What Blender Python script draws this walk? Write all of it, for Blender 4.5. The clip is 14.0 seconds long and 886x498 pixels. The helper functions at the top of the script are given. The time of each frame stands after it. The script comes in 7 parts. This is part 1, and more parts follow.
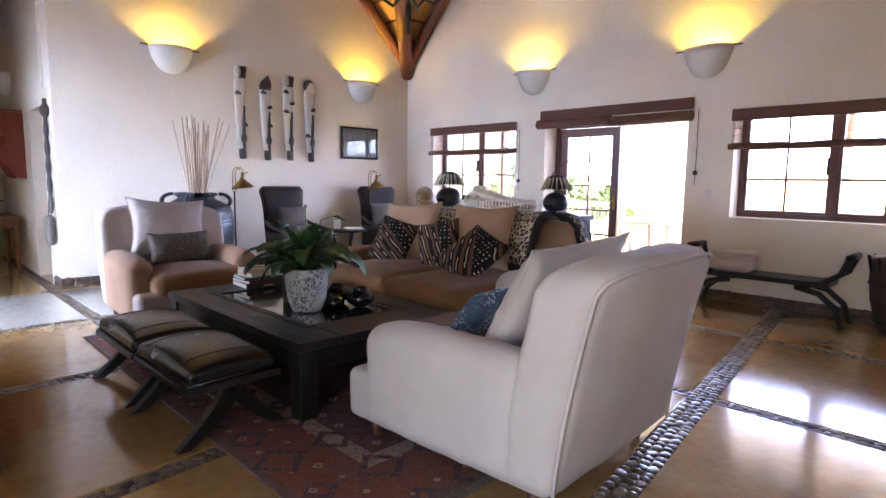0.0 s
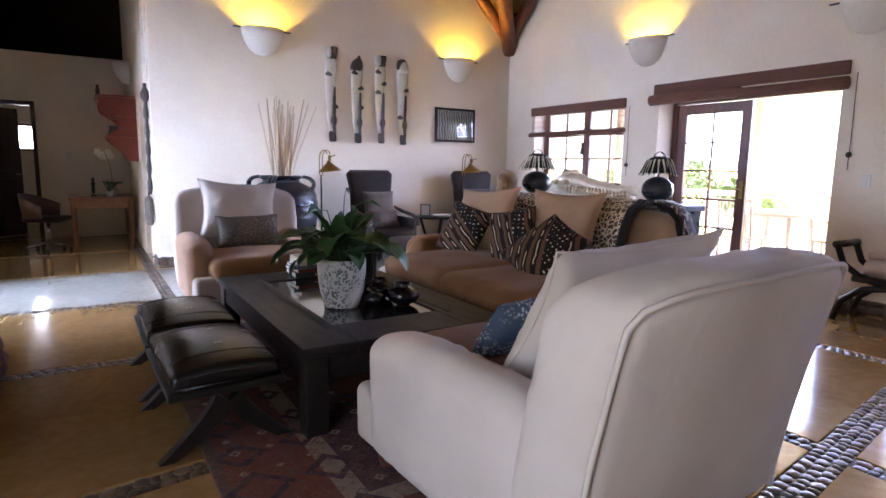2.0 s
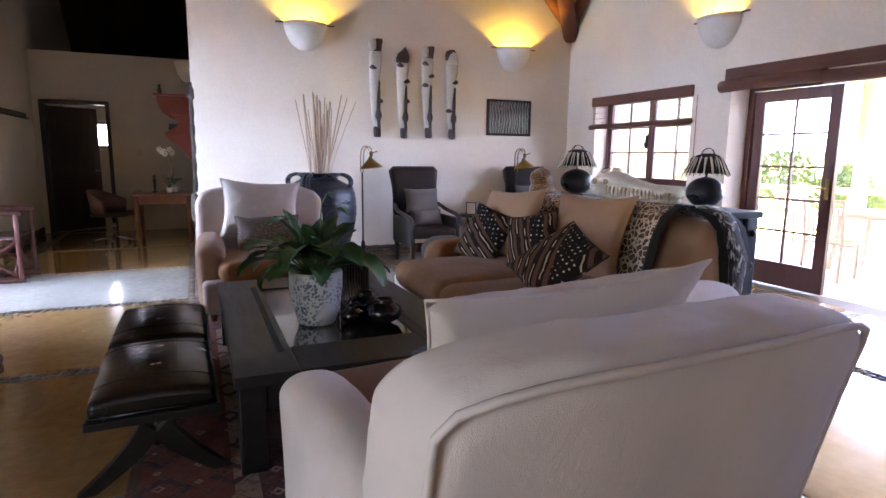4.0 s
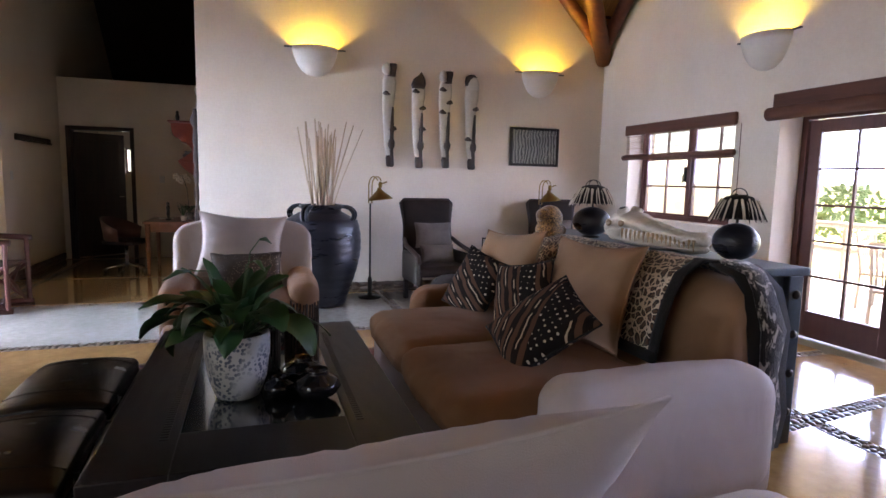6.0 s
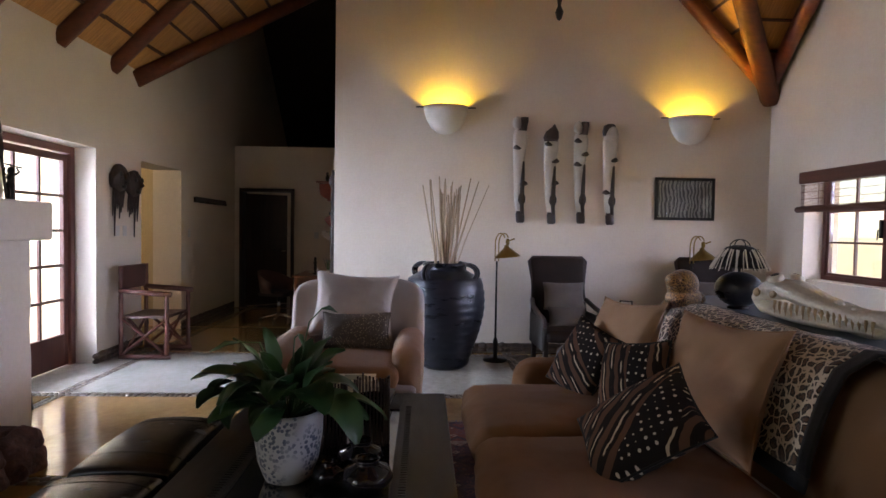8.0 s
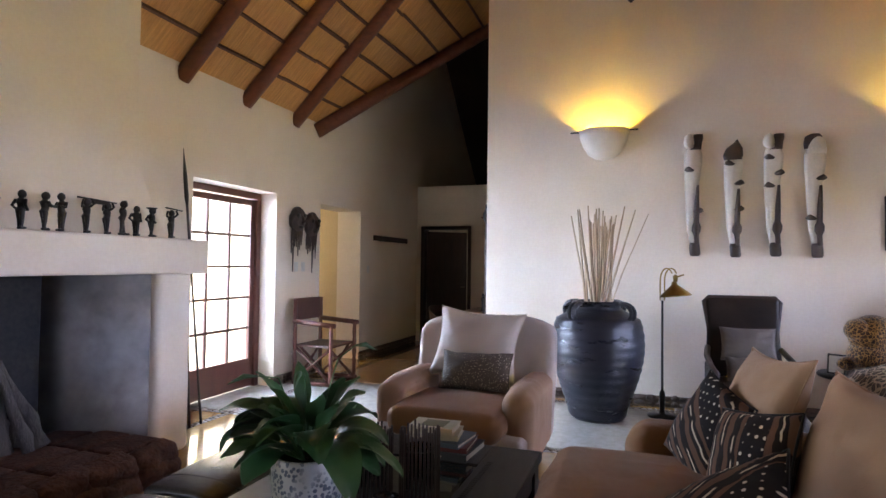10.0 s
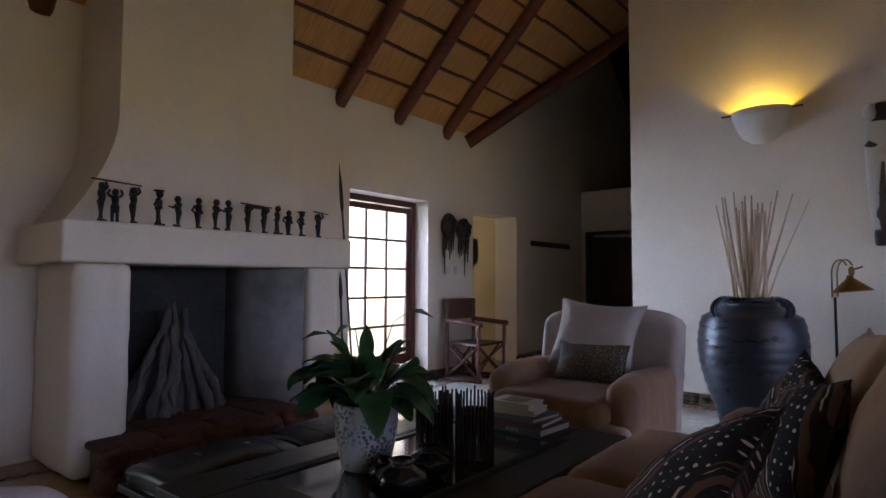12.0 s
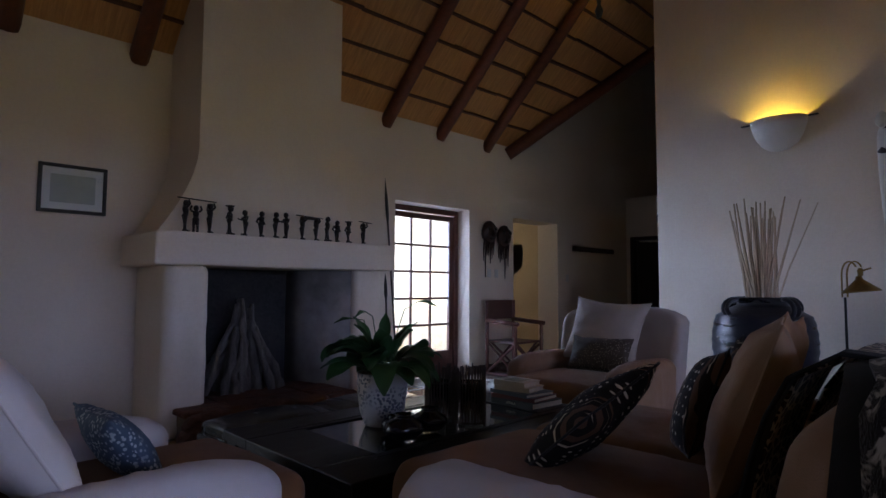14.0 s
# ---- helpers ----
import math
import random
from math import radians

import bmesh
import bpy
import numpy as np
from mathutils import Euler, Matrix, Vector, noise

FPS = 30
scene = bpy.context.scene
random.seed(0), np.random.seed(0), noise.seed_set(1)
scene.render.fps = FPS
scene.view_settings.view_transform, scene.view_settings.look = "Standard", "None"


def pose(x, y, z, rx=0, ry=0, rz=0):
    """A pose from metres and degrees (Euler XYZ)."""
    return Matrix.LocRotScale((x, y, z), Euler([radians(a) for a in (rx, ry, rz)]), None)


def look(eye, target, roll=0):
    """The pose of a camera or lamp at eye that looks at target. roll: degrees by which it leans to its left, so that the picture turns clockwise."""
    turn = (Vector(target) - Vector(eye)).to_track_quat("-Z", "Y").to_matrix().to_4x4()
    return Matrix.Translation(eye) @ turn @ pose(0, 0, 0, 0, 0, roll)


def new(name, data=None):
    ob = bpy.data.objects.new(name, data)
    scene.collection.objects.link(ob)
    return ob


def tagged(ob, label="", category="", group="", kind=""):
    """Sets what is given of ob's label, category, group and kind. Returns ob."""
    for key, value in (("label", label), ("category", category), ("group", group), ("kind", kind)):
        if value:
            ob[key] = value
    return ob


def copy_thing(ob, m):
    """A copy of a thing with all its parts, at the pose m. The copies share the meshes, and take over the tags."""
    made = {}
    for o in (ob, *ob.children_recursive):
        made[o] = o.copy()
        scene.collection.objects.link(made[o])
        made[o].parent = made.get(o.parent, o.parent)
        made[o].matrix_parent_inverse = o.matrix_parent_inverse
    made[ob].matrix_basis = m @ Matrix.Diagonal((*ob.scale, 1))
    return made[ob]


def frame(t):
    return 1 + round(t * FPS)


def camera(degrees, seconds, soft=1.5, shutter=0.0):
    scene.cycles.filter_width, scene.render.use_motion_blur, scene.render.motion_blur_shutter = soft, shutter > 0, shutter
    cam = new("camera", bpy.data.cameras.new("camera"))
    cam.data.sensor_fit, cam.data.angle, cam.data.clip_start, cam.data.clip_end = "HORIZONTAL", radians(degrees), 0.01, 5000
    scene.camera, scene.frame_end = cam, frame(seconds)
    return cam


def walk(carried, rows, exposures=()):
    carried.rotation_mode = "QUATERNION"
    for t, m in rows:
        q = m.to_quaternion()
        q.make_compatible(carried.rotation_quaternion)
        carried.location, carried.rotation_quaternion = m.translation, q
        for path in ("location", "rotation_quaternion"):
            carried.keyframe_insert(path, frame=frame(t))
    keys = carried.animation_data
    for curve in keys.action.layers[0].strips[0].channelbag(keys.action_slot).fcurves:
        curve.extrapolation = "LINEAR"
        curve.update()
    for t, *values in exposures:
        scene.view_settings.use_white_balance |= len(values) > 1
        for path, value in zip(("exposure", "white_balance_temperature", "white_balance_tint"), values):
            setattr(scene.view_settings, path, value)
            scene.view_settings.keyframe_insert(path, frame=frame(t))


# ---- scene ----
cam = camera(75.3, 14.0)
PATH = [
    (0, (0.996, -0.117, 1.315), (-0.427, 1.268, 1.079), 0.7),
    (0.5, (0.951, 0.023, 1.287), (-0.572, 1.297, 1.042), 0.8),
    (1, (0.850, 0.229, 1.279), (-0.725, 1.433, 1.016), 0.9),
    (1.5, (0.822, 0.409, 1.279), (-0.790, 1.560, 0.999), 0.9),
    (2, (0.809, 0.597, 1.279), (-0.869, 1.647, 0.993), 0.9),
    (2.5, (0.777, 0.765, 1.267), (-0.969, 1.696, 0.979), 1.0),
    (4.8, (0.623, 1.598, 1.378), (-1.219, 2.311, 1.061), 0.8),
    (5, (0.566, 1.673, 1.368), (-1.286, 2.360, 1.058), 1.0),
    (5.5, (0.436, 1.812, 1.404), (-1.433, 2.464, 1.120), 1.1),
    (6, (0.332, 1.949, 1.423), (-1.556, 2.567, 1.188), 1.2),
    (6.5, (0.267, 2.094, 1.449), (-1.639, 2.665, 1.250), 1.1),
    (7, (0.225, 2.206, 1.450), (-1.724, 2.631, 1.309), 1.1),
    (7.5, (0.173, 2.273, 1.471), (-1.811, 2.495, 1.366), 1.1),
    (7.7, (0.103, 2.323, 1.486), (-1.889, 2.478, 1.396), 1.0),
    (8.4, (0.045, 2.555, 1.49), (-2.0, 2.5, 1.45), 0.8),
    (9.8, (-0.322, 3.069, 1.482), (-2.227, 2.464, 1.520), 0.6),
    (10, (-0.372, 3.097, 1.468), (-2.257, 2.430, 1.523), 0.7),
    (10.5, (-0.449, 3.216, 1.429), (-2.259, 2.370, 1.516), 0.4),
    (11, (-0.440, 3.404, 1.380), (-2.153, 2.377, 1.479), 0.2),
    (11.5, (-0.456, 3.603, 1.325), (-2.049, 2.398, 1.434), 0.1),
    (12, (-0.538, 3.751, 1.268), (-2.088, 2.492, 1.379), 0.2),
    (12.5, (-0.632, 3.939, 1.266), (-2.145, 2.636, 1.379), 0.3),
    (13, (-0.591, 4.138, 1.227), (-2.073, 2.802, 1.351), 0.2),
    (13.5, (-0.464, 4.291, 1.223), (-1.884, 2.889, 1.350), 0.3),
    (14, (-0.295, 4.428, 1.209), (-1.688, 2.999, 1.343), 0.3),
]
EXPOSURE = [(0.0, 2.3, 6500, 10), (2.5, 2.25, 6500, 10), (5.0, 2.1, 6700, 10), (5.5, 2.0, 6850, 10), (6.5, 1.5, 7150, 10), (7.5, 1.22, 7400, 10), (10.0, 2.09, 6850, 6), (10.5, 1.75, 6800, 6), (11.5, 1.02, 6600, 6), (12.5, 0.36, 6350, 8), (14.0, 0.07, 6000, 10)]
walk(cam, [(t, look(eye, target, roll)) for t, eye, target, roll in PATH], EXPOSURE)

# ---- world, sun, daylight at the openings, added lamps ----
world = bpy.data.worlds.new("world")
scene.world = world
world.use_nodes = True
wt = world.node_tree
sky = wt.nodes.new("ShaderNodeTexSky")
sky.sky_type, sky.sun_disc = "NISHITA", False
sky.sun_elevation, sky.sun_rotation = radians(58), radians(-25)
wt.links.new(sky.outputs[0], wt.nodes["Background"].inputs[0])
wt.nodes["Background"].inputs[1].default_value = 0.15
sun_data = bpy.data.lights.new("sun", "SUN")
sun_data.energy, sun_data.angle, sun_data.color = 5.0, radians(0.5), (1.0, 0.95, 0.86)
sun = new("sun", sun_data)
sun.matrix_world = look((0, 0, 30), (0.36 * 30 * 0.62, -0.9 * 30 * 0.62, 0))


def area_light(name, x, y, z, sx, sz, aim, power, colour=(0.81, 0.82, 1.0)):
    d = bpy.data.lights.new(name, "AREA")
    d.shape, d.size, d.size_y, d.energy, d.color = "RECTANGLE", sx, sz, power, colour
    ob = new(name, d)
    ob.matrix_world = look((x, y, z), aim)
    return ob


# bright sky beyond the veranda
area_light("sky_light_north", -2.8, 13.2, 2.7, 15.0, 2.4, (-2.8, 2.0, 0.6), 1250, (0.47, 0.56, 1.0))
# added area lamp, stands for light thrown up off the sunlit garden ground
area_light("sunlit_ground_north", -2.8, 12.6, 0.05, 15.0, 3.0, (-2.8, 6.0, 4.2), 490, (0.93, 0.84, 0.36))
# lamp sheet just before the wing's wall, glowing as sky and sunlit wall
area_light("sky_light_south", -7.0, -4.0, 1.75, 8.0, 2.8, (-7.0, -1.0, 1.55), 1600, (0.52, 0.65, 1.0))
# lamp outside an added opening that never comes into view
area_light("sky_light_south_east", 0.85, -2.7, 1.5, 2.6, 2.2, (0.0, 3.0, 0.8), 21, (0.95, 0.92, 1.0))
# added warm lamp brightening the closed passage, which has no window
area_light("sky_light_passage", -6.95, -2.9, 1.6, 0.9, 1.6, (-8.5, -2.4, 1.2), 14, (1.0, 0.9, 0.75))
area_light("sky_light_back_room", -15.5, -0.25, 1.8, 1.2, 0.9, (-10.0, -0.25, 1.6), 30)


def wall_lamp_light(x, y, z, power=16):
    d = bpy.data.lights.new("lamp_bulb", "POINT")
    d.energy, d.color, d.shadow_soft_size = power, (1.0, 0.68, 0.08), 0.035
    new("lamp_bulb", d).location = (x, y, z)

# ---- materials ----
def ramp(nt, fac, stops):
    n = nt.nodes.new("ShaderNodeValToRGB")
    el = n.color_ramp.elements
    while len(el) < len(stops):
        el.new(0.5)
    for e, (p, c) in zip(el, stops):
        e.position, e.color = p, (*c, 1)
    nt.links.new(fac, n.inputs[0])
    return n.outputs[0]


def noise_tex(nt, vec, scale, detail=4, rough=0.55, dist=0.0):
    n = nt.nodes.new("ShaderNodeTexNoise")
    n.inputs["Scale"].default_value, n.inputs["Detail"].default_value = scale, detail
    n.inputs["Roughness"].default_value, n.inputs["Distortion"].default_value = rough, dist
    nt.links.new(vec, n.inputs["Vector"])
    return n.outputs["Fac"]


def base(name, rough, metal=0.0, coat=0.0, coat_rough=0.1, spec=0.5):
    m = bpy.data.materials.new(name)
    m.use_nodes = True
    nt = m.node_tree
    b = nt.nodes["Principled BSDF"]
    b.inputs["Roughness"].default_value, b.inputs["Metallic"].default_value = rough, metal
    b.inputs["Coat Weight"].default_value, b.inputs["Coat Roughness"].default_value = coat, coat_rough
    b.inputs["Specular IOR Level"].default_value = spec
    tc = nt.nodes.new("ShaderNodeTexCoord")
    return m, nt, b, tc.outputs["Object"]


def stretched(nt, vec, sx, sy, sz):
    n = nt.nodes.new("ShaderNodeMapping")
    n.inputs["Scale"].default_value = (sx, sy, sz)
    nt.links.new(vec, n.inputs["Vector"])
    return n.outputs[0]


def bump(nt, b, height, strength, distance=0.01):
    n = nt.nodes.new("ShaderNodeBump")
    n.inputs["Strength"].default_value, n.inputs["Distance"].default_value = strength, distance
    nt.links.new(height, n.inputs["Height"])
    nt.links.new(n.outputs[0], b.inputs["Normal"])


def mottled(name, a, c, rough=0.7, scale=3.0, fine=60.0, bump_s=0.2, dist=0.004, metal=0.0, coat=0.0, stretch=(1, 1, 1), spec=0.5, rough_var=0.12):
    """Two colours mixed at a broad and a fine scale, with relief and uneven gloss."""
    m, nt, b, vec = base(name, rough, metal, coat, spec=spec)
    vec = stretched(nt, vec, *stretch)
    big, small = noise_tex(nt, vec, scale, 5), noise_tex(nt, vec, fine, 3)
    mix = nt.nodes.new("ShaderNodeMath")
    mix.operation = "MULTIPLY_ADD"
    nt.links.new(small, mix.inputs[0])
    mix.inputs[1].default_value = 0.35
    sub = nt.nodes.new("ShaderNodeMath")
    sub.operation = "MULTIPLY"
    sub.inputs[1].default_value = 0.65
    nt.links.new(big, sub.inputs[0])
    nt.links.new(sub.outputs[0], mix.inputs[2])
    nt.links.new(ramp(nt, mix.outputs[0], [(0.32, a), (0.68, c)]), b.inputs["Base Color"])
    mr = nt.nodes.new("ShaderNodeMapRange")
    mr.inputs["To Min"].default_value, mr.inputs["To Max"].default_value = max(0.02, rough - rough_var), min(1, rough + rough_var)
    nt.links.new(big, mr.inputs["Value"])
    nt.links.new(mr.outputs[0], b.inputs["Roughness"])
    bump(nt, b, small, bump_s, dist)
    return m


def varied(name, stops, rough=0.5, bump_scale=25, bump_s=0.4, coat=0.0):
    """A colour that differs from piece to piece."""
    m, nt, b, vec = base(name, rough, coat=coat)
    oi, geo = nt.nodes.new("ShaderNodeObjectInfo"), nt.nodes.new("ShaderNodeNewGeometry")
    add = nt.nodes.new("ShaderNodeMath")
    add.operation = "ADD"
    nt.links.new(oi.outputs["Random"], add.inputs[0])
    nt.links.new(geo.outputs["Random Per Island"], add.inputs[1])
    fr = nt.nodes.new("ShaderNodeMath")
    fr.operation = "FRACT"
    nt.links.new(add.outputs[0], fr.inputs[0])
    nt.links.new(ramp(nt, fr.outputs[0], stops), b.inputs["Base Color"])
    bump(nt, b, noise_tex(nt, vec, bump_scale), bump_s, 0.004)
    return m


def fabric(name, a, c, weave=420.0, rough=0.92, sheen=0.08):
    m, nt, b, vec = base(name, rough, spec=0.12)
    b.inputs["Sheen Weight"].default_value = sheen
    big = noise_tex(nt, vec, 2.5, 4)
    fine = noise_tex(nt, vec, weave, 2)
    crease = noise_tex(nt, stretched(nt, vec, 1, 1, 0.6), 6.0, 4, 0.55, 1.4)
    nt.links.new(ramp(nt, big, [(0.3, a), (0.7, c)]), b.inputs["Base Color"])
    add = nt.nodes.new("ShaderNodeMath")
    add.operation = "MULTIPLY_ADD"
    nt.links.new(crease, add.inputs[0])
    add.inputs[1].default_value = 4.5
    nt.links.new(fine, add.inputs[2])
    bump(nt, b, add.outputs[0], 0.35, 0.004)
    return m


def leopard_mat(name, ground=(0.62, 0.5, 0.36), scale=23.0):
    m, nt, b, vec = base(name, 0.85, spec=0.2)
    b.inputs["Sheen Weight"].default_value = 0.3
    v = nt.nodes.new("ShaderNodeTexVoronoi")
    v.feature = "DISTANCE_TO_EDGE"
    v.inputs["Scale"].default_value, v.inputs["Randomness"].default_value = scale, 0.8
    d = nt.nodes.new("ShaderNodeMixRGB")
    d.blend_type, d.inputs[0].default_value = "LINEAR_LIGHT", 0.03
    n = nt.nodes.new("ShaderNodeTexNoise")
    n.inputs["Scale"].default_value = 14.0
    nt.links.new(vec, n.inputs["Vector"])
    nt.links.new(vec, d.inputs[1])
    nt.links.new(n.outputs["Color"], d.inputs[2])
    nt.links.new(d.outputs[0], v.inputs["Vector"])
    col = ramp(nt, v.outputs["Distance"], [(0.075, ground), (0.11, (0.025, 0.015, 0.011)), (0.2, (0.025, 0.015, 0.011)), (0.3, (0.1, 0.05, 0.026))])
    nt.links.new(col, b.inputs["Base Color"])
    bump(nt, b, noise_tex(nt, stretched(nt, vec, 1, 1, 0.3), 260), 0.6, 0.004)
    return m


def mudcloth(name, seed):
    """Dark brown cloth: slanting black and brown bands with thin pale strokes, and bands of pale dots."""
    m, nt, b, vec = base(name, 0.9, spec=0.2)
    flat = stretched(nt, vec, 1, 0, 1)
    turned = stretched(nt, flat, 1, 1, 1)
    turned.node.inputs["Rotation"].default_value = (0, radians((62, 12, 40)[seed]), 0)
    w = nt.nodes.new("ShaderNodeTexWave")
    w.bands_direction = "X"
    w.inputs["Scale"].default_value, w.inputs["Distortion"].default_value = (4.6, 5.2, 4.4)[seed], 1.6
    w.inputs["Detail"].default_value, w.inputs["Detail Scale"].default_value = 1.0, 2.2
    nt.links.new(turned, w.inputs["Vector"])
    ground = ramp(nt, w.outputs["Fac"], [(0.6, (0.014, 0.009, 0.007)), (0.66, (0.1, 0.05, 0.028))])
    stroke = ramp(nt, w.outputs["Fac"], [(0.0, (1, 1, 1)), (0.022, (1, 1, 1)), (0.04, (0, 0, 0))])
    gate = ramp(nt, noise_tex(nt, stretched(nt, turned, 1, 1, 0.45), 24, 0), [(0.44, (0, 0, 0)), (0.5, (1, 1, 1))])
    a = nt.nodes.new("ShaderNodeMixRGB")
    a.blend_type, a.inputs[0].default_value = "MULTIPLY", 1.0
    nt.links.new(stroke, a.inputs[1])
    nt.links.new(gate, a.inputs[2])
    fin = nt.nodes.new("ShaderNodeMixRGB")
    nt.links.new(a.outputs[0], fin.inputs[0])
    nt.links.new(ground, fin.inputs[1])
    fin.inputs[2].default_value = (0.46, 0.36, 0.25, 1)
    dots_v = stretched(nt, flat, 1, 1, 1)
    dots_v.node.inputs["Rotation"].default_value = (0, radians((62, 40, 40)[seed] + 45), 0)
    v = nt.nodes.new("ShaderNodeTexVoronoi")
    v.inputs["Scale"].default_value, v.inputs["Randomness"].default_value = 27.0, 0.22
    nt.links.new(dots_v, v.inputs["Vector"])
    dots = ramp(nt, v.outputs["Distance"], [(0.16, (0.5, 0.42, 0.32)), (0.21, (0.012, 0.009, 0.008))])
    sep = nt.nodes.new("ShaderNodeSeparateXYZ")
    band_v = stretched(nt, flat, 1, 1, 1)
    band_v.node.inputs["Rotation"].default_value = (0, radians((58, 8, 44)[seed]), 0)
    nt.links.new(band_v, sep.inputs[0])
    off = nt.nodes.new("ShaderNodeMath")
    off.operation, off.inputs[1].default_value = "SUBTRACT", (0.1, 0.08, 0.12)[seed]
    nt.links.new(sep.outputs["X"], off.inputs[0])
    ab = nt.nodes.new("ShaderNodeMath")
    ab.operation = "ABSOLUTE"
    nt.links.new(off.outputs[0], ab.inputs[0])
    zone = nt.nodes.new("ShaderNodeMath")
    zone.operation, zone.inputs[1].default_value = "LESS_THAN", (0.055, 0.05, 0.075)[seed]
    nt.links.new(ab.outputs[0], zone.inputs[0])
    pick = nt.nodes.new("ShaderNodeMixRGB")
    nt.links.new(zone.outputs[0], pick.inputs[0])
    nt.links.new(fin.outputs[0], pick.inputs[1])
    nt.links.new(dots, pick.inputs[2])
    nt.links.new(pick.outputs[0], b.inputs["Base Color"])
    bump(nt, b, noise_tex(nt, vec, 350), 0.3, 0.002)
    return m


def spotted(name, ground, spot, scale, lo, hi, rough=0.5):
    m, nt, b, vec = base(name, rough)
    v = nt.nodes.new("ShaderNodeTexVoronoi")
    v.inputs["Scale"].default_value = scale
    nt.links.new(vec, v.inputs["Vector"])
    spots = ramp(nt, v.outputs["Distance"], [(lo, spot), (hi, ground)])
    area = ramp(nt, noise_tex(nt, vec, 5.0, 2), [(0.4, (0, 0, 0)), (0.52, (1, 1, 1))])
    mx = nt.nodes.new("ShaderNodeMixRGB")
    nt.links.new(area, mx.inputs[0])
    mx.inputs[1].default_value = (*ground, 1)
    nt.links.new(spots, mx.inputs[2])
    nt.links.new(mx.outputs[0], b.inputs["Base Color"])
    bump(nt, b, noise_tex(nt, vec, 40), 0.3, 0.004)
    return m


def fur_mat(name, dark, pale):
    """Short fur with long uneven pale patches."""
    m, nt, b, vec = base(name, 0.9, spec=0.15)
    b.inputs["Sheen Weight"].default_value = 0.3
    patch = noise_tex(nt, stretched(nt, vec, 1.3, 1.6, 0.75), 17, 3, 0.6, 0.6)
    nt.links.new(ramp(nt, patch, [(0.53, dark), (0.61, pale)]), b.inputs["Base Color"])
    bump(nt, b, noise_tex(nt, stretched(nt, vec, 1, 1, 0.25), 240), 0.8, 0.006)
    return m


def floor_mat(name, deep, mid_tone, pale):
    """Cement, trowelled and sealed to a gloss; every slab has its own tone."""
    m, nt, b, vec = base(name, 0.16, coat=0.35, coat_rough=0.06)
    oi = nt.nodes.new("ShaderNodeObjectInfo")
    broad, mid = noise_tex(nt, vec, 1.1, 6, 0.62, 0.8), noise_tex(nt, vec, 14, 5, 0.65)
    c1 = ramp(nt, broad, [(0.25, deep), (0.5, mid_tone), (0.75, pale)])
    c2 = ramp(nt, mid, [(0.3, (0.78, 0.76, 0.72)), (0.65, (1.0, 1.0, 1.0))])
    mul = nt.nodes.new("ShaderNodeMixRGB")
    mul.blend_type, mul.inputs[0].default_value = "MULTIPLY", 1.0
    nt.links.new(c1, mul.inputs[1])
    nt.links.new(c2, mul.inputs[2])
    tone = ramp(nt, oi.outputs["Random"], [(0.0, (0.86, 0.84, 0.82)), (1.0, (1.08, 1.06, 1.04))])
    m2 = nt.nodes.new("ShaderNodeMixRGB")
    m2.blend_type, m2.inputs[0].default_value = "MULTIPLY", 1.0
    nt.links.new(mul.outputs[0], m2.inputs[1])
    nt.links.new(tone, m2.inputs[2])
    nt.links.new(m2.outputs[0], b.inputs["Base Color"])
    mr = nt.nodes.new("ShaderNodeMapRange")
    mr.inputs["To Min"].default_value, mr.inputs["To Max"].default_value = 0.06, 0.2
    nt.links.new(broad, mr.inputs["Value"])
    nt.links.new(mr.outputs[0], b.inputs["Roughness"])
    bump(nt, b, noise_tex(nt, vec, 5, 3), 0.12, 0.01)
    return m


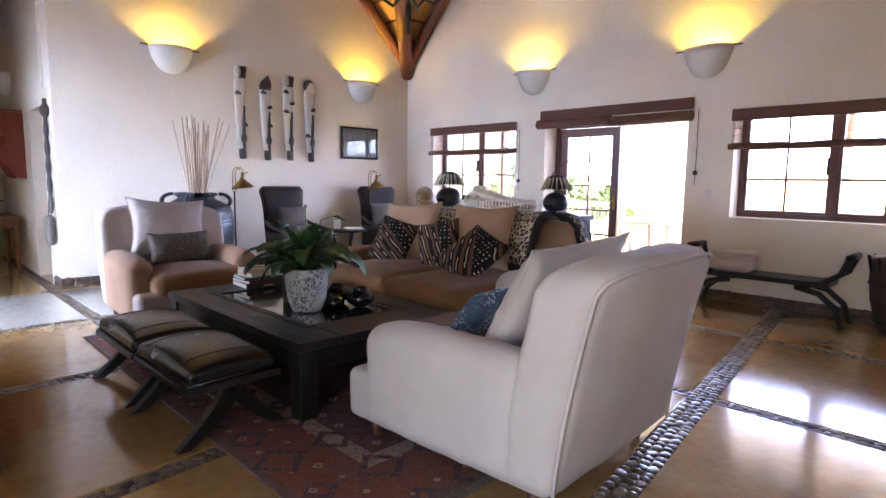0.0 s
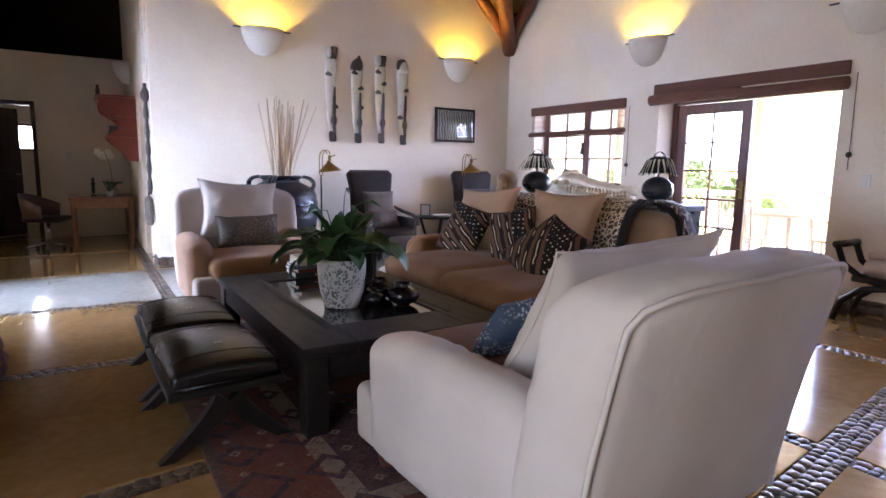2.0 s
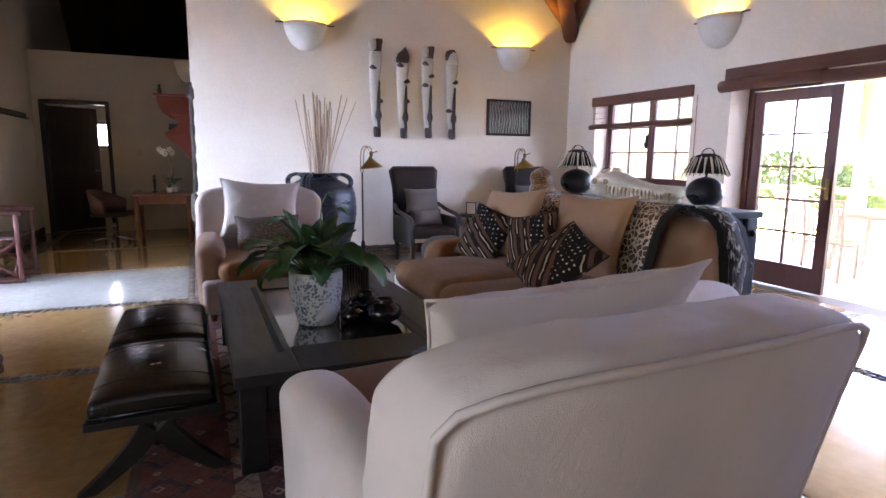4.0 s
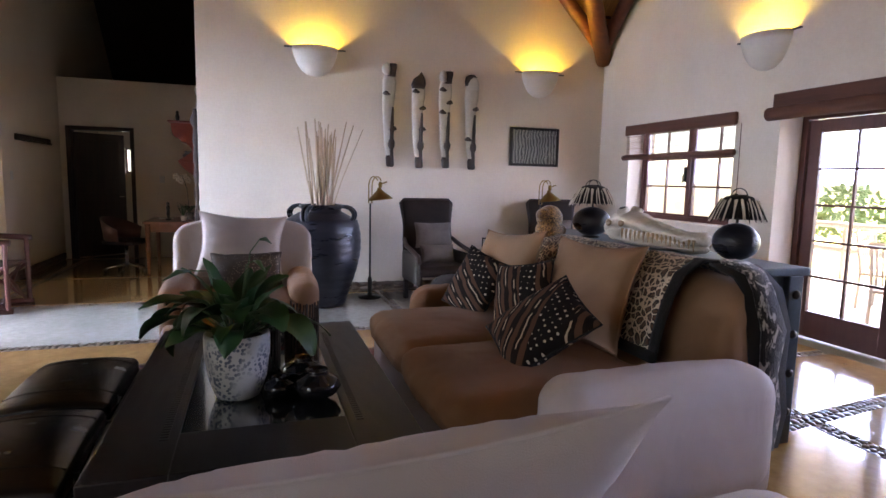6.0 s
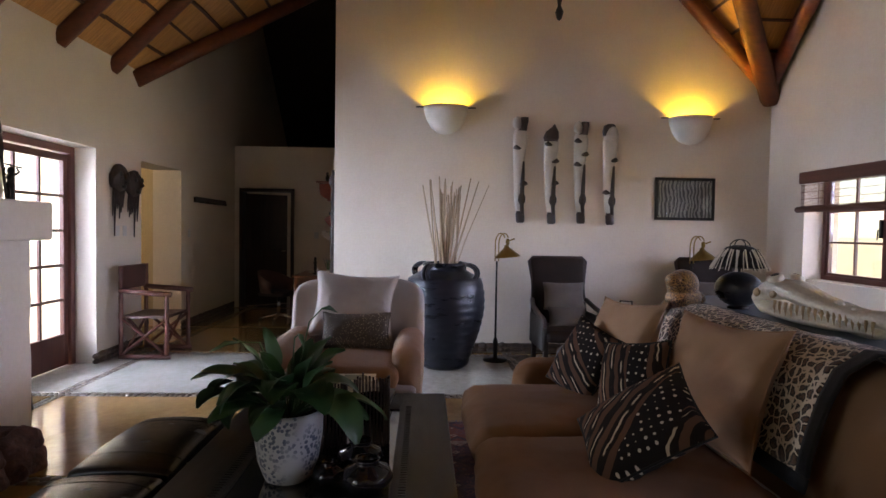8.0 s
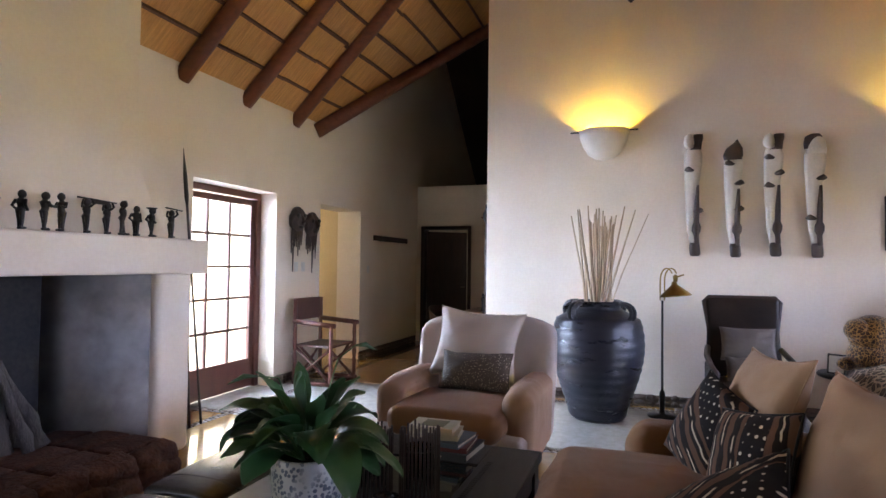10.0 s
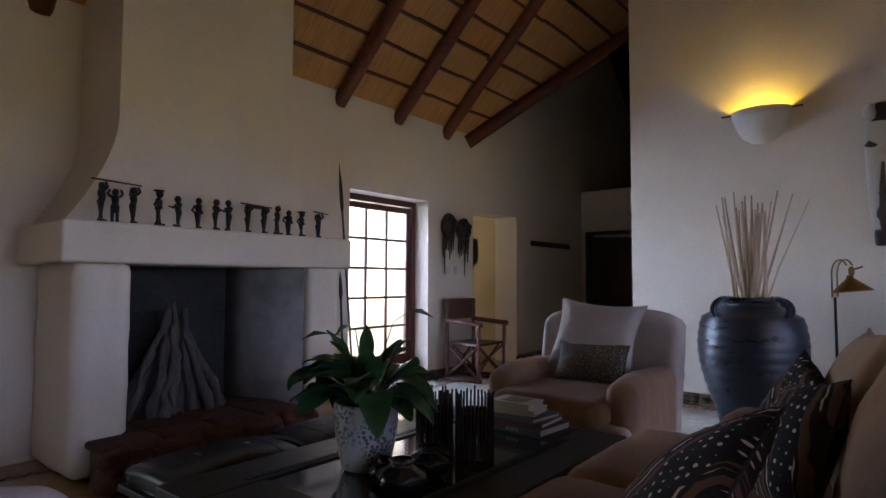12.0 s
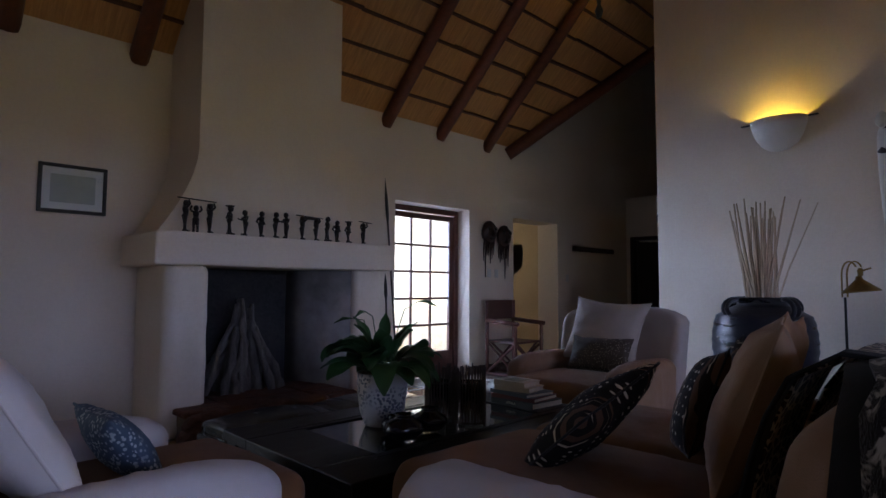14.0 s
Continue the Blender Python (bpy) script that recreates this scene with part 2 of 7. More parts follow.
def rug_mat(hx, hy):
    """A worn kilim: dusty red border with small stepped motifs, a pale guard stripe, a plum field."""
    m, nt, b, vec = base("kilim", 0.95, spec=0.1)

    def calc(op, x, y):
        n = nt.nodes.new("ShaderNodeMath")
        n.operation = op
        for i, v in enumerate((x, y)):
            if isinstance(v, (int, float)):
                n.inputs[i].default_value = v
            else:
                nt.links.new(v, n.inputs[i])
        return n.outputs[0]

    sp = nt.nodes.new("ShaderNodeSeparateXYZ")
    nt.links.new(vec, sp.inputs[0])
    inset = calc("MINIMUM", calc("SUBTRACT", hx, calc("ABSOLUTE", sp.outputs["X"], 0)), calc("SUBTRACT", hy, calc("ABSOLUTE", sp.outputs["Y"], 0)))
    ground = ramp(nt, calc("MULTIPLY", inset, 1.0), [(0.0, (0.1, 0.075, 0.06)), (0.045, (0.17, 0.062, 0.048)), (0.4, (0.3, 0.24, 0.2)), (0.5, (0.085, 0.05, 0.065)), (0.72, (0.15, 0.05, 0.042))])
    ground.node.color_ramp.interpolation = "CONSTANT"

    def motif(scale, shift, lo, hi, tone, under, rnd=0.25):
        v = nt.nodes.new("ShaderNodeTexVoronoi")
        v.distance = "MANHATTAN"
        v.inputs["Scale"].default_value, v.inputs["Randomness"].default_value = scale, rnd
        mv = stretched(nt, vec, 1, 1, 0)
        mv.node.inputs["Location"].default_value = (shift, shift * 0.7, 0)
        nt.links.new(mv, v.inputs["Vector"])
        mask = ramp(nt, v.outputs["Distance"], [(0.0, (0, 0, 0)), (lo, (1, 1, 1)), (hi, (0, 0, 0))])
        mask.node.color_ramp.interpolation = "CONSTANT"
        mx = nt.nodes.new("ShaderNodeMixRGB")
        nt.links.new(mask, mx.inputs[0])
        nt.links.new(under, mx.inputs[1])
        mx.inputs[2].default_value = (*tone, 1)
        return mx.outputs[0]

    c = motif(3.1, 0.2, 0.3, 0.44, (0.06, 0.045, 0.06), ground)
    c = motif(6.4, 0.0, 0.1, 0.2, (0.36, 0.27, 0.22), c)
    c = motif(6.4, 0.41, 0.22, 0.27, (0.09, 0.08, 0.11), c, 0.4)
    c = motif(17.0, 0.1, 0.38, 0.5, (0.22, 0.1, 0.08), c, 0.5)
    wear = nt.nodes.new("ShaderNodeMixRGB")
    nt.links.new(ramp(nt, noise_tex(nt, vec, 22, 5, 0.7), [(0.38, (0, 0, 0)), (0.75, (0.7, 0.7, 0.7))]), wear.inputs[0])
    nt.links.new(c, wear.inputs[1])
    wear.inputs[2].default_value = (0.19, 0.11, 0.088, 1)
    nt.links.new(wear.outputs[0], b.inputs["Base Color"])
    bump(nt, b, noise_tex(nt, stretched(nt, vec, 1, 6, 1), 120), 0.5, 0.004)
    return m


def glass_mat(name, tint=(1, 1, 1), rough=0.0):
    m, nt, b, vec = base(name, rough)
    b.inputs["Base Color"].default_value = (*tint, 1)
    b.inputs["Transmission Weight"].default_value, b.inputs["IOR"].default_value = 1.0, 1.45
    return m


def zebra_mat():
    m, nt, b, vec = base("zebra_print", 0.6)
    w = nt.nodes.new("ShaderNodeTexWave")
    w.bands_direction = "X"
    w.inputs["Scale"].default_value, w.inputs["Distortion"].default_value, w.inputs["Detail"].default_value = 7.0, 7.0, 2.0
    w.inputs["Detail Scale"].default_value = 0.9
    nt.links.new(vec, w.inputs["Vector"])
    nt.links.new(ramp(nt, w.outputs["Fac"], [(0.4, (0.05, 0.05, 0.046)), (0.56, (0.24, 0.23, 0.2))]), b.inputs["Base Color"])
    return m


PLASTER = mottled("wall_plaster", (0.68, 0.585, 0.465), (0.77, 0.68, 0.56), 0.85, 1.2, 38, 0.18, 0.006, spec=0.25)
CEMENT = floor_mat("ochre_sealed_cement", (0.31, 0.178, 0.066), (0.42, 0.262, 0.105), (0.5, 0.34, 0.155))
PALECEMENT = floor_mat("pale_sealed_cement", (0.38, 0.36, 0.315), (0.47, 0.45, 0.4), (0.55, 0.53, 0.475))
PEBBLE = varied("pebble", [(0.0, (0.07, 0.048, 0.034)), (0.4, (0.12, 0.082, 0.056)), (0.7, (0.18, 0.125, 0.085)), (1.0, (0.1, 0.085, 0.074))], 0.32, 30, 0.3, coat=0.2)
GROUT = mottled("pebble_mortar", (0.08, 0.055, 0.035), (0.15, 0.105, 0.068), 0.62, 6, 80)
STONE = varied("field_stone", [(0.0, (0.07, 0.048, 0.034)), (0.5, (0.11, 0.072, 0.05)), (1.0, (0.095, 0.074, 0.06))], 0.8, 14, 0.8)
POLE = mottled("stained_pole", (0.1, 0.026, 0.012), (0.2, 0.06, 0.024), 0.5, 4, 50, 0.3, stretch=(6, 1, 6))
LATH = mottled("reed_ceiling", (0.4, 0.185, 0.056), (0.68, 0.36, 0.125), 0.8, 5, 26, 0.8, 0.01, stretch=(9, 0.6, 0.6))
LATH_B = mottled("reed_ceiling_wing", (0.4, 0.185, 0.056), (0.68, 0.36, 0.125), 0.8, 5, 26, 0.8, 0.01, stretch=(0.6, 9, 0.6))
BATTEN = mottled("split_batten", (0.07, 0.025, 0.012), (0.13, 0.05, 0.022), 0.6, 8, 60, 0.4)
MAHOGANY = mottled("red_brown_joinery", (0.075, 0.02, 0.014), (0.13, 0.042, 0.028), 0.42, 3, 40, 0.15, stretch=(5, 5, 0.6), coat=0.2)
EBONY = mottled("black_brown_wood", (0.006, 0.0045, 0.004), (0.017, 0.0125, 0.0112), 0.4, 4, 55, 0.25, stretch=(1, 5, 5), spec=0.3)
# door wood; also colours loft and hall roof as dark, unlit void
DARKWOODVOID = mottled("dark_door_wood_and_void", (0.02, 0.01, 0.007), (0.05, 0.024, 0.016), 0.5, 4, 45, 0.2, stretch=(5, 5, 0.5))
LEATHER = mottled("black_leather", (0.004, 0.004, 0.0045), (0.009, 0.0085, 0.0085), 0.24, 5, 120, 0.4, 0.003)
BROWNHIDE = mottled("brown_leather", (0.07, 0.028, 0.02), (0.12, 0.05, 0.035), 0.5, 5, 90, 0.4, 0.003)
WARMLINEN = fabric("warm_linen", (0.36, 0.295, 0.255), (0.44, 0.365, 0.32))
OATMEAL = fabric("oatmeal_cushion_cloth", (0.38, 0.32, 0.275), (0.46, 0.395, 0.345))
LINEN = fabric("pale_linen", (0.55, 0.495, 0.475), (0.63, 0.57, 0.55))
SUEDE = fabric("tan_seat_cloth", (0.175, 0.084, 0.036), (0.235, 0.12, 0.054), 300)
CREAM = fabric("cream_cushion_cloth", (0.54, 0.48, 0.44), (0.62, 0.56, 0.52))
TANPIL = fabric("tan_cushion_cloth", (0.3, 0.178, 0.103), (0.37, 0.23, 0.138), 300)
GREYCLOTH = fabric("grey_brown_cloth", (0.1, 0.085, 0.075), (0.17, 0.145, 0.125))
BLUEPAT = spotted("blue_white_weave", (0.06, 0.09, 0.135), (0.4, 0.43, 0.45), 62, 0.36, 0.44, 0.9)
PATCH = spotted("beaded_patch_cloth", (0.09, 0.07, 0.055), (0.42, 0.36, 0.27), 70, 0.22, 0.3, 0.9)
LEOPARD = leopard_mat("leopard_throw")
LEOCLAY = leopard_mat("leopard_glaze", (0.42, 0.23, 0.075), 60.0)
LEOCLAY.node_tree.nodes["Principled BSDF"].inputs["Roughness"].default_value = 0.35
BLACKCLOTH = fabric("black_border_cloth", (0.012, 0.011, 0.011), (0.025, 0.022, 0.02))
FUR = fur_mat("black_and_white_fur", (0.016, 0.013, 0.012), (0.46, 0.41, 0.35))
MUD = [mudcloth("mudcloth", k) for k in range(3)]
JARGLAZE = mottled("dark_jar_glaze", (0.008, 0.009, 0.014), (0.024, 0.025, 0.033), 0.3, 3, 30, 0.35, 0.01, stretch=(1, 1, 4))
BLUEWOOD = mottled("blue_grey_paint", (0.03, 0.045, 0.06), (0.055, 0.08, 0.1), 0.42, 4, 60, 0.2)
BRASS = mottled("aged_brass", (0.22, 0.14, 0.04), (0.36, 0.24, 0.08), 0.34, 6, 70, 0.2, metal=0.9)
IRON = mottled("black_iron", (0.02, 0.02, 0.02), (0.05, 0.045, 0.04), 0.45, 6, 70, 0.3, metal=0.5)
STEEL = mottled("chrome_steel", (0.4, 0.4, 0.42), (0.6, 0.6, 0.62), 0.22, 6, 70, 0.1, metal=1.0)
BONE = mottled("bone", (0.52, 0.45, 0.33), (0.75, 0.68, 0.55), 0.6, 8, 50, 0.7, 0.01)
TOOTH = mottled("tooth_bone", (0.3, 0.19, 0.09), (0.5, 0.36, 0.2), 0.45, 12, 60)
REED = varied("dry_reed", [(0.0, (0.36, 0.25, 0.15)), (0.5, (0.62, 0.5, 0.34)), (1.0, (0.48, 0.34, 0.22))], 0.75, 30, 0.3)
WHITEPAINT = mottled("plaster_lamp", (0.66, 0.62, 0.54), (0.76, 0.71, 0.63), 0.8, 4, 40, 0.2)
WHITEWOOD = mottled("white_painted_carving", (0.5, 0.46, 0.38), (0.64, 0.59, 0.5), 0.65, 6, 50, 0.4)
DARKCARV = mottled("dark_carving", (0.02, 0.012, 0.01), (0.055, 0.03, 0.022), 0.5, 8, 60, 0.4)
BRONZE = mottled("dark_bronze", (0.012, 0.011, 0.011), (0.035, 0.03, 0.027), 0.4, 9, 70, 0.3, metal=0.4)
POTTERY = spotted("floral_pottery", (0.46, 0.45, 0.42), (0.085, 0.1, 0.135), 58, 0.42, 0.52, 0.35)
LEAF = varied("broad_leaf", [(0.0, (0.012, 0.04, 0.011)), (0.5, (0.021, 0.063, 0.016)), (1.0, (0.038, 0.092, 0.026))], 0.45, 20, 0.2, coat=0.08)
SOIL = mottled("potting_soil", (0.02, 0.013, 0.009), (0.05, 0.033, 0.022), 0.95, 20, 90, 0.8)
HEARTH = mottled("red_brown_hearth_stone", (0.05, 0.022, 0.015), (0.16, 0.068, 0.04), 0.85, 7, 34, 1.0, 0.02)
DARKHIDE = mottled("dark_brown_hide", (0.012, 0.007, 0.005), (0.025, 0.015, 0.011), 0.5, 5, 90, 0.4, 0.003, spec=0.2)
BLUSH = fabric("rosy_linen", (0.25, 0.148, 0.092), (0.31, 0.19, 0.122))
SOOT = mottled("sooty_render", (0.006, 0.006, 0.007), (0.045, 0.04, 0.036), 0.9, 2.2, 30, 0.4)
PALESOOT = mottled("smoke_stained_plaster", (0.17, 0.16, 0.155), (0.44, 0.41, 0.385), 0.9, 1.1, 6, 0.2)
BARK = mottled("grey_log_bark", (0.05, 0.043, 0.038), (0.2, 0.17, 0.15), 0.9, 5, 45, 1.0, 0.02, stretch=(4, 4, 0.6))
BLIND = mottled("woven_blind", (0.085, 0.032, 0.02), (0.16, 0.065, 0.04), 0.75, 4, 120, 0.6, 0.004, stretch=(0.4, 0.4, 6))
PANE = glass_mat("window_glass")
TABLEGLASS = mottled("smoked_glass_top", (0.012, 0.014, 0.014), (0.02, 0.022, 0.022), 0.05, 2, 30, 0.02, rough_var=0.02, coat=1.0)
BLACKGLASS = mottled("black_glass", (0.006, 0.006, 0.008), (0.014, 0.013, 0.014), 0.06, 5, 40, 0.05, rough_var=0.03)
PAPER = mottled("book_paper", (0.45, 0.4, 0.32), (0.58, 0.53, 0.44), 0.85, 5, 140, 0.3, stretch=(1, 1, 8))
PINE = mottled("orange_brown_wood", (0.15, 0.055, 0.022), (0.26, 0.11, 0.05), 0.42, 3, 40, 0.2, stretch=(1, 6, 6))
REDWOOD = mottled("red_painted_wood", (0.14, 0.022, 0.012), (0.22, 0.04, 0.022), 0.45, 4, 50, 0.2)
BLUEGREY = mottled("grey_cane", (0.022, 0.018, 0.015), (0.05, 0.042, 0.035), 0.6, 9, 120, 0.8, 0.006)
TOWEL = fabric("cream_towel", (0.5, 0.39, 0.33), (0.6, 0.48, 0.42), 180)
DECK = mottled("pale_deck_tile", (0.58, 0.53, 0.45), (0.7, 0.65, 0.57), 0.7, 2, 40)
GRASS = mottled("garden_green", (0.09, 0.14, 0.04), (0.2, 0.26, 0.1), 0.9, 2, 30, 1.0, 0.05)
EARTH = mottled("dry_ground", (0.2, 0.16, 0.09), (0.32, 0.26, 0.16), 0.95, 1, 12, 0.6)
YELLOWWALL = mottled("veranda_wall", (0.5, 0.38, 0.22), (0.6, 0.47, 0.28), 0.85, 2, 40)
# veranda timber with the outdoor glare put into a paler colour
PALEDWOOD = mottled("glare_paled_timber", (0.5, 0.4, 0.3), (0.66, 0.56, 0.45), 0.75, 3, 40, 0.3, stretch=(1, 5, 5))
PLASTIC = mottled("ivory_plastic", (0.55, 0.53, 0.48), (0.62, 0.6, 0.55), 0.4, 6, 60, 0.05)

# ---- geometry helpers ----
def mesh_ob(name, verts, faces, mat, smooth=False, parent=None, label=""):
    me = bpy.data.meshes.new(name)
    me.from_pydata([tuple(v) for v in verts], [], faces)
    bm = bmesh.new()
    bm.from_mesh(me)
    bmesh.ops.recalc_face_normals(bm, faces=bm.faces)
    bm.to_mesh(me)
    bm.free()
    if smooth:
        me.polygons.foreach_set("use_smooth", [True] * len(me.polygons))
    me.materials.append(mat)
    ob = new(name, me)
    if parent:
        ob.parent = parent
    if label:
        ob["label"] = label
    return ob


class Shape:
    """Vertices and faces gathered for one mesh."""

    def __init__(self):
        self.v, self.f = [], []

    def add(self, verts, faces, m=None):
        k = len(self.v)
        self.v += [m @ Vector(p) for p in verts] if m else [Vector(p) for p in verts]
        self.f += [tuple(i + k for i in f) for f in faces]
        return self

    def box(self, x0, x1, y0, y1, z0, z1, m=None, c=0.0):
        """A box; c chamfers its upright and level edges."""
        if c <= 0:
            return self.add([(x, y, z) for x in (x0, x1) for y in (y0, y1) for z in (z0, z1)],
                            [(0, 1, 3, 2), (4, 6, 7, 5), (0, 4, 5, 1), (2, 3, 7, 6), (0, 2, 6, 4), (1, 5, 7, 3)], m)
        vs, fs = rounded((x1 - x0, y1 - y0, z1 - z0), c, 1)
        mid = Matrix.Translation(((x0 + x1) / 2, (y0 + y1) / 2, (z0 + z1) / 2))
        return self.add(vs, fs, (m @ mid) if m else mid)

    def lathe(self, profile, n=32, m=None, cap=True):
        vs = [(r * math.cos(2 * math.pi * k / n), r * math.sin(2 * math.pi * k / n), z) for r, z in profile for k in range(n)]
        fs = [(a * n + k, a * n + (k + 1) % n, (a + 1) * n + (k + 1) % n, (a + 1) * n + k) for a in range(len(profile) - 1) for k in range(n)]
        if cap:
            fs += [tuple(range(n))[::-1], tuple((len(profile) - 1) * n + k for k in range(n))]
        return self.add(vs, fs, m)

    def tube(self, pts, radii, n=8, m=None):
        pts = [Vector(p) for p in pts]
        if not isinstance(radii, (list, tuple)):
            radii = [radii] * len(pts)
        vs, fs = [], []
        for i, p in enumerate(pts):
            d = (pts[min(i + 1, len(pts) - 1)] - pts[max(i - 1, 0)]).normalized()
            a = d.orthogonal().normalized() if i == 0 else (a - d * a.dot(d)).normalized()
            b = d.cross(a)
            vs += [p + radii[i] * (math.cos(2 * math.pi * k / n) * a + math.sin(2 * math.pi * k / n) * b) for k in range(n)]
        for i in range(len(pts) - 1):
            fs += [(i * n + k, i * n + (k + 1) % n, (i + 1) * n + (k + 1) % n, (i + 1) * n + k) for k in range(n)]
        fs += [tuple(range(n))[::-1], tuple((len(pts) - 1) * n + k for k in range(n))]
        return self.add(vs, fs, m)

    def prism(self, outline, y0, y1, m=None):
        """An outline of (x, z) drawn out from y0 to y1."""
        n = len(outline)
        vs = [(x, y0, z) for x, z in outline] + [(x, y1, z) for x, z in outline]
        fs = [tuple(range(n)), tuple(range(2 * n - 1, n - 1, -1))] + [(k, (k + 1) % n, n + (k + 1) % n, n + k) for k in range(n)]
        return self.add(vs, fs, m)

    def make(self, name, mat, parent=None, label="", smooth=False):
        return mesh_ob(name, self.v, self.f, mat, smooth, parent, label)


def rounded(size, r, seg=4, grid=1):
    """A box with round edges, as vertices and faces. grid: cells along each flat side."""
    half = [s / 2 for s in size]
    r = min(r, *half)
    ticks = []
    for h in half:
        t = [(-(h - r), -1 + a / seg) for a in range(seg)] + [(-(h - r) + 2 * (h - r) * k / grid, 0.0) for k in range(grid + 1)] + [(h - r, (a + 1) / seg) for a in range(seg)]
        ticks.append(t)
    index, vs, fs = {}, [], []

    def vert(ijk):
        if ijk not in index:
            core = Vector([ticks[a][ijk[a]][0] for a in range(3)])
            off = Vector([math.tan(math.pi / 4 * ticks[a][ijk[a]][1]) for a in range(3)])
            index[ijk] = len(vs)
            vs.append(core + (off.normalized() * r if off.length > 1e-9 else off))
        return index[ijk]

    n = [len(t) - 1 for t in ticks]
    for a in range(3):
        b, c = (a + 1) % 3, (a + 2) % 3
        for side in (0, n[a]):
            for i in range(n[b]):
                for j in range(n[c]):
                    quad = []
                    for di, dj in ((0, 0), (1, 0), (1, 1), (0, 1)):
                        k = [0, 0, 0]
                        k[a], k[b], k[c] = side, i + di, j + dj
                        quad.append(vert(tuple(k)))
                    fs.append(tuple(quad if side else quad[::-1]))
    return vs, fs


def soft(name, size, r, mat, m, parent, puff=0.0, wrinkle=0.006, grid=8, label="", shape=None, seg=4, fold=0.0):
    """A padded block: round edges, bulging faces and slight folds; shape bends its points."""
    vs, fs = rounded(size, r, seg, grid)
    out = []
    for p in vs:
        u = [2 * p[a] / size[a] for a in range(3)]
        q = Vector(p)
        for a in range(3):
            b, c = (a + 1) % 3, (a + 2) % 3
            q[a] += puff * u[a] * max(0, 1 - u[b] ** 2) * max(0, 1 - u[c] ** 2)
        d = noise.noise(Vector(p) * 4.5 + Vector((len(name), size[0] * 9, m.translation.x))) + 0.5 * noise.noise(Vector(p) * 11)
        if fold:
            s_ = Vector((p[0] * 5 + 3, p[1] * 5 + 2.4 * p[2], p[2] * 2.2 + size[1]))
            s_ += 0.6 * noise.noise_vector(Vector(p) * 3.1)
            near = 0.35 + 0.65 * max(abs(v) for v in (u[1], u[2])) ** 3
            d += fold / wrinkle * near * (1 - abs(noise.noise(s_))) ** 7
        q += Vector(p).normalized() * wrinkle * d
        out.append(m @ (shape(q) if shape else q))
    return mesh_ob(name, out, fs, mat, True, parent, label)


def pillow_mesh(w, h, t, n=28, pinch=0.07, seed=0):
    """A stuffed square cushion, lying in its x-z plane, thick along y, with drawn-in sides and pointed corners."""
    vs, fs = [], []
    for s in (-1, 1):
        for i in range(n + 1):
            for j in range(n + 1):
                u, v = 2 * i / n - 1, 2 * j / n - 1
                x = w / 2 * u * (1 - pinch * (1 - v * v) * abs(u) ** 2)
                z = h / 2 * v * (1 - pinch * (1 - u * u) * abs(v) ** 2)
                d = max(0.0, (1 - u * u)) ** 0.45 * max(0.0, (1 - v * v)) ** 0.45
                k = noise.noise(Vector((x * 6 + seed, z * 6, s))) * 0.12 + noise.noise(Vector((x * 15, z * 15 + seed, s))) * 0.05
                ang = math.atan2(z, x)
                rad = math.hypot(u, v) / 1.414
                ridge = (1 - abs(noise.noise(Vector((math.cos(ang) * 4.5 + seed, math.sin(ang) * 4.5, 1.3 * rad + s))))) ** 6
                k += 0.2 * (ridge - 0.4) * rad ** 1.5
                vs.append((x, s * t / 2 * d * (1 + k) + 0.012 * noise.noise(Vector((x * 5, seed, z * 5))) * rad, z + 0.01 * noise.noise(Vector((x * 9, seed * 3, 0)))))
    m = (n + 1) ** 2
    for s in (0, 1):
        for i in range(n):
            for j in range(n):
                a = s * m + i * (n + 1) + j
                fs.append((a, a + 1, a + n + 2, a + n + 1) if s else (a, a + n + 1, a + n + 2, a + 1))
    return vs, fs


def empty(name, m, label, category, group="", kind=""):
    e = new(name)
    e.empty_display_size = 0.1
    e.matrix_world = m
    return tagged(e, label, category, group, kind)


def flowing(points, steps=5):
    """A smooth line through the points."""
    out = []
    for k in range(len(points) - 1):
        p0, p1, p2, p3 = [Vector(points[max(0, min(len(points) - 1, k + d))]) for d in (-1, 0, 1, 2)]
        for i in range(steps):
            t = i / steps
            out.append(tuple(0.5 * ((2 * p1) + (p2 - p0) * t + (2 * p0 - 5 * p1 + 4 * p2 - p3) * t * t + (3 * p1 - p0 - 3 * p2 + p3) * t ** 3)))
    return out + [tuple(points[-1])]


def cushion(name, w, h, t, mat, m, label, seed=0, piping=None, pinch=0.07):
    vs, fs = pillow_mesh(w, h, t, seed=seed, pinch=pinch)
    e = empty(name, m, label, "cushion")
    c = mesh_ob("cover", vs, fs, mat, True, e)
    s = Shape()
    edge = []
    n = 14
    for k in range(4):
        for i in range(n):
            u = -1 + 2 * i / n
            p = [(u, -1), (1, u), (-u, 1), (-1, -u)][k]
            x = w / 2 * p[0] * (1 - pinch * (1 - p[1] ** 2) * abs(p[0]) ** 2)
            z = h / 2 * p[1] * (1 - pinch * (1 - p[0] ** 2) * abs(p[1]) ** 2)
            edge.append((x, 0, z))
    s.tube(edge + [edge[0]], 0.005, 6)
    s.make("piping", piping or mat, e, smooth=True)
    return e

# ---- the shell ----
W, N, S, E = -6.9, 6.65, -1.08, 4.2
T = 0.4
RIDGE_Y = 2.785
EAVE = 3.36


def setting(ob, label="", category=""):
    return tagged(ob, label, category, kind="structure")


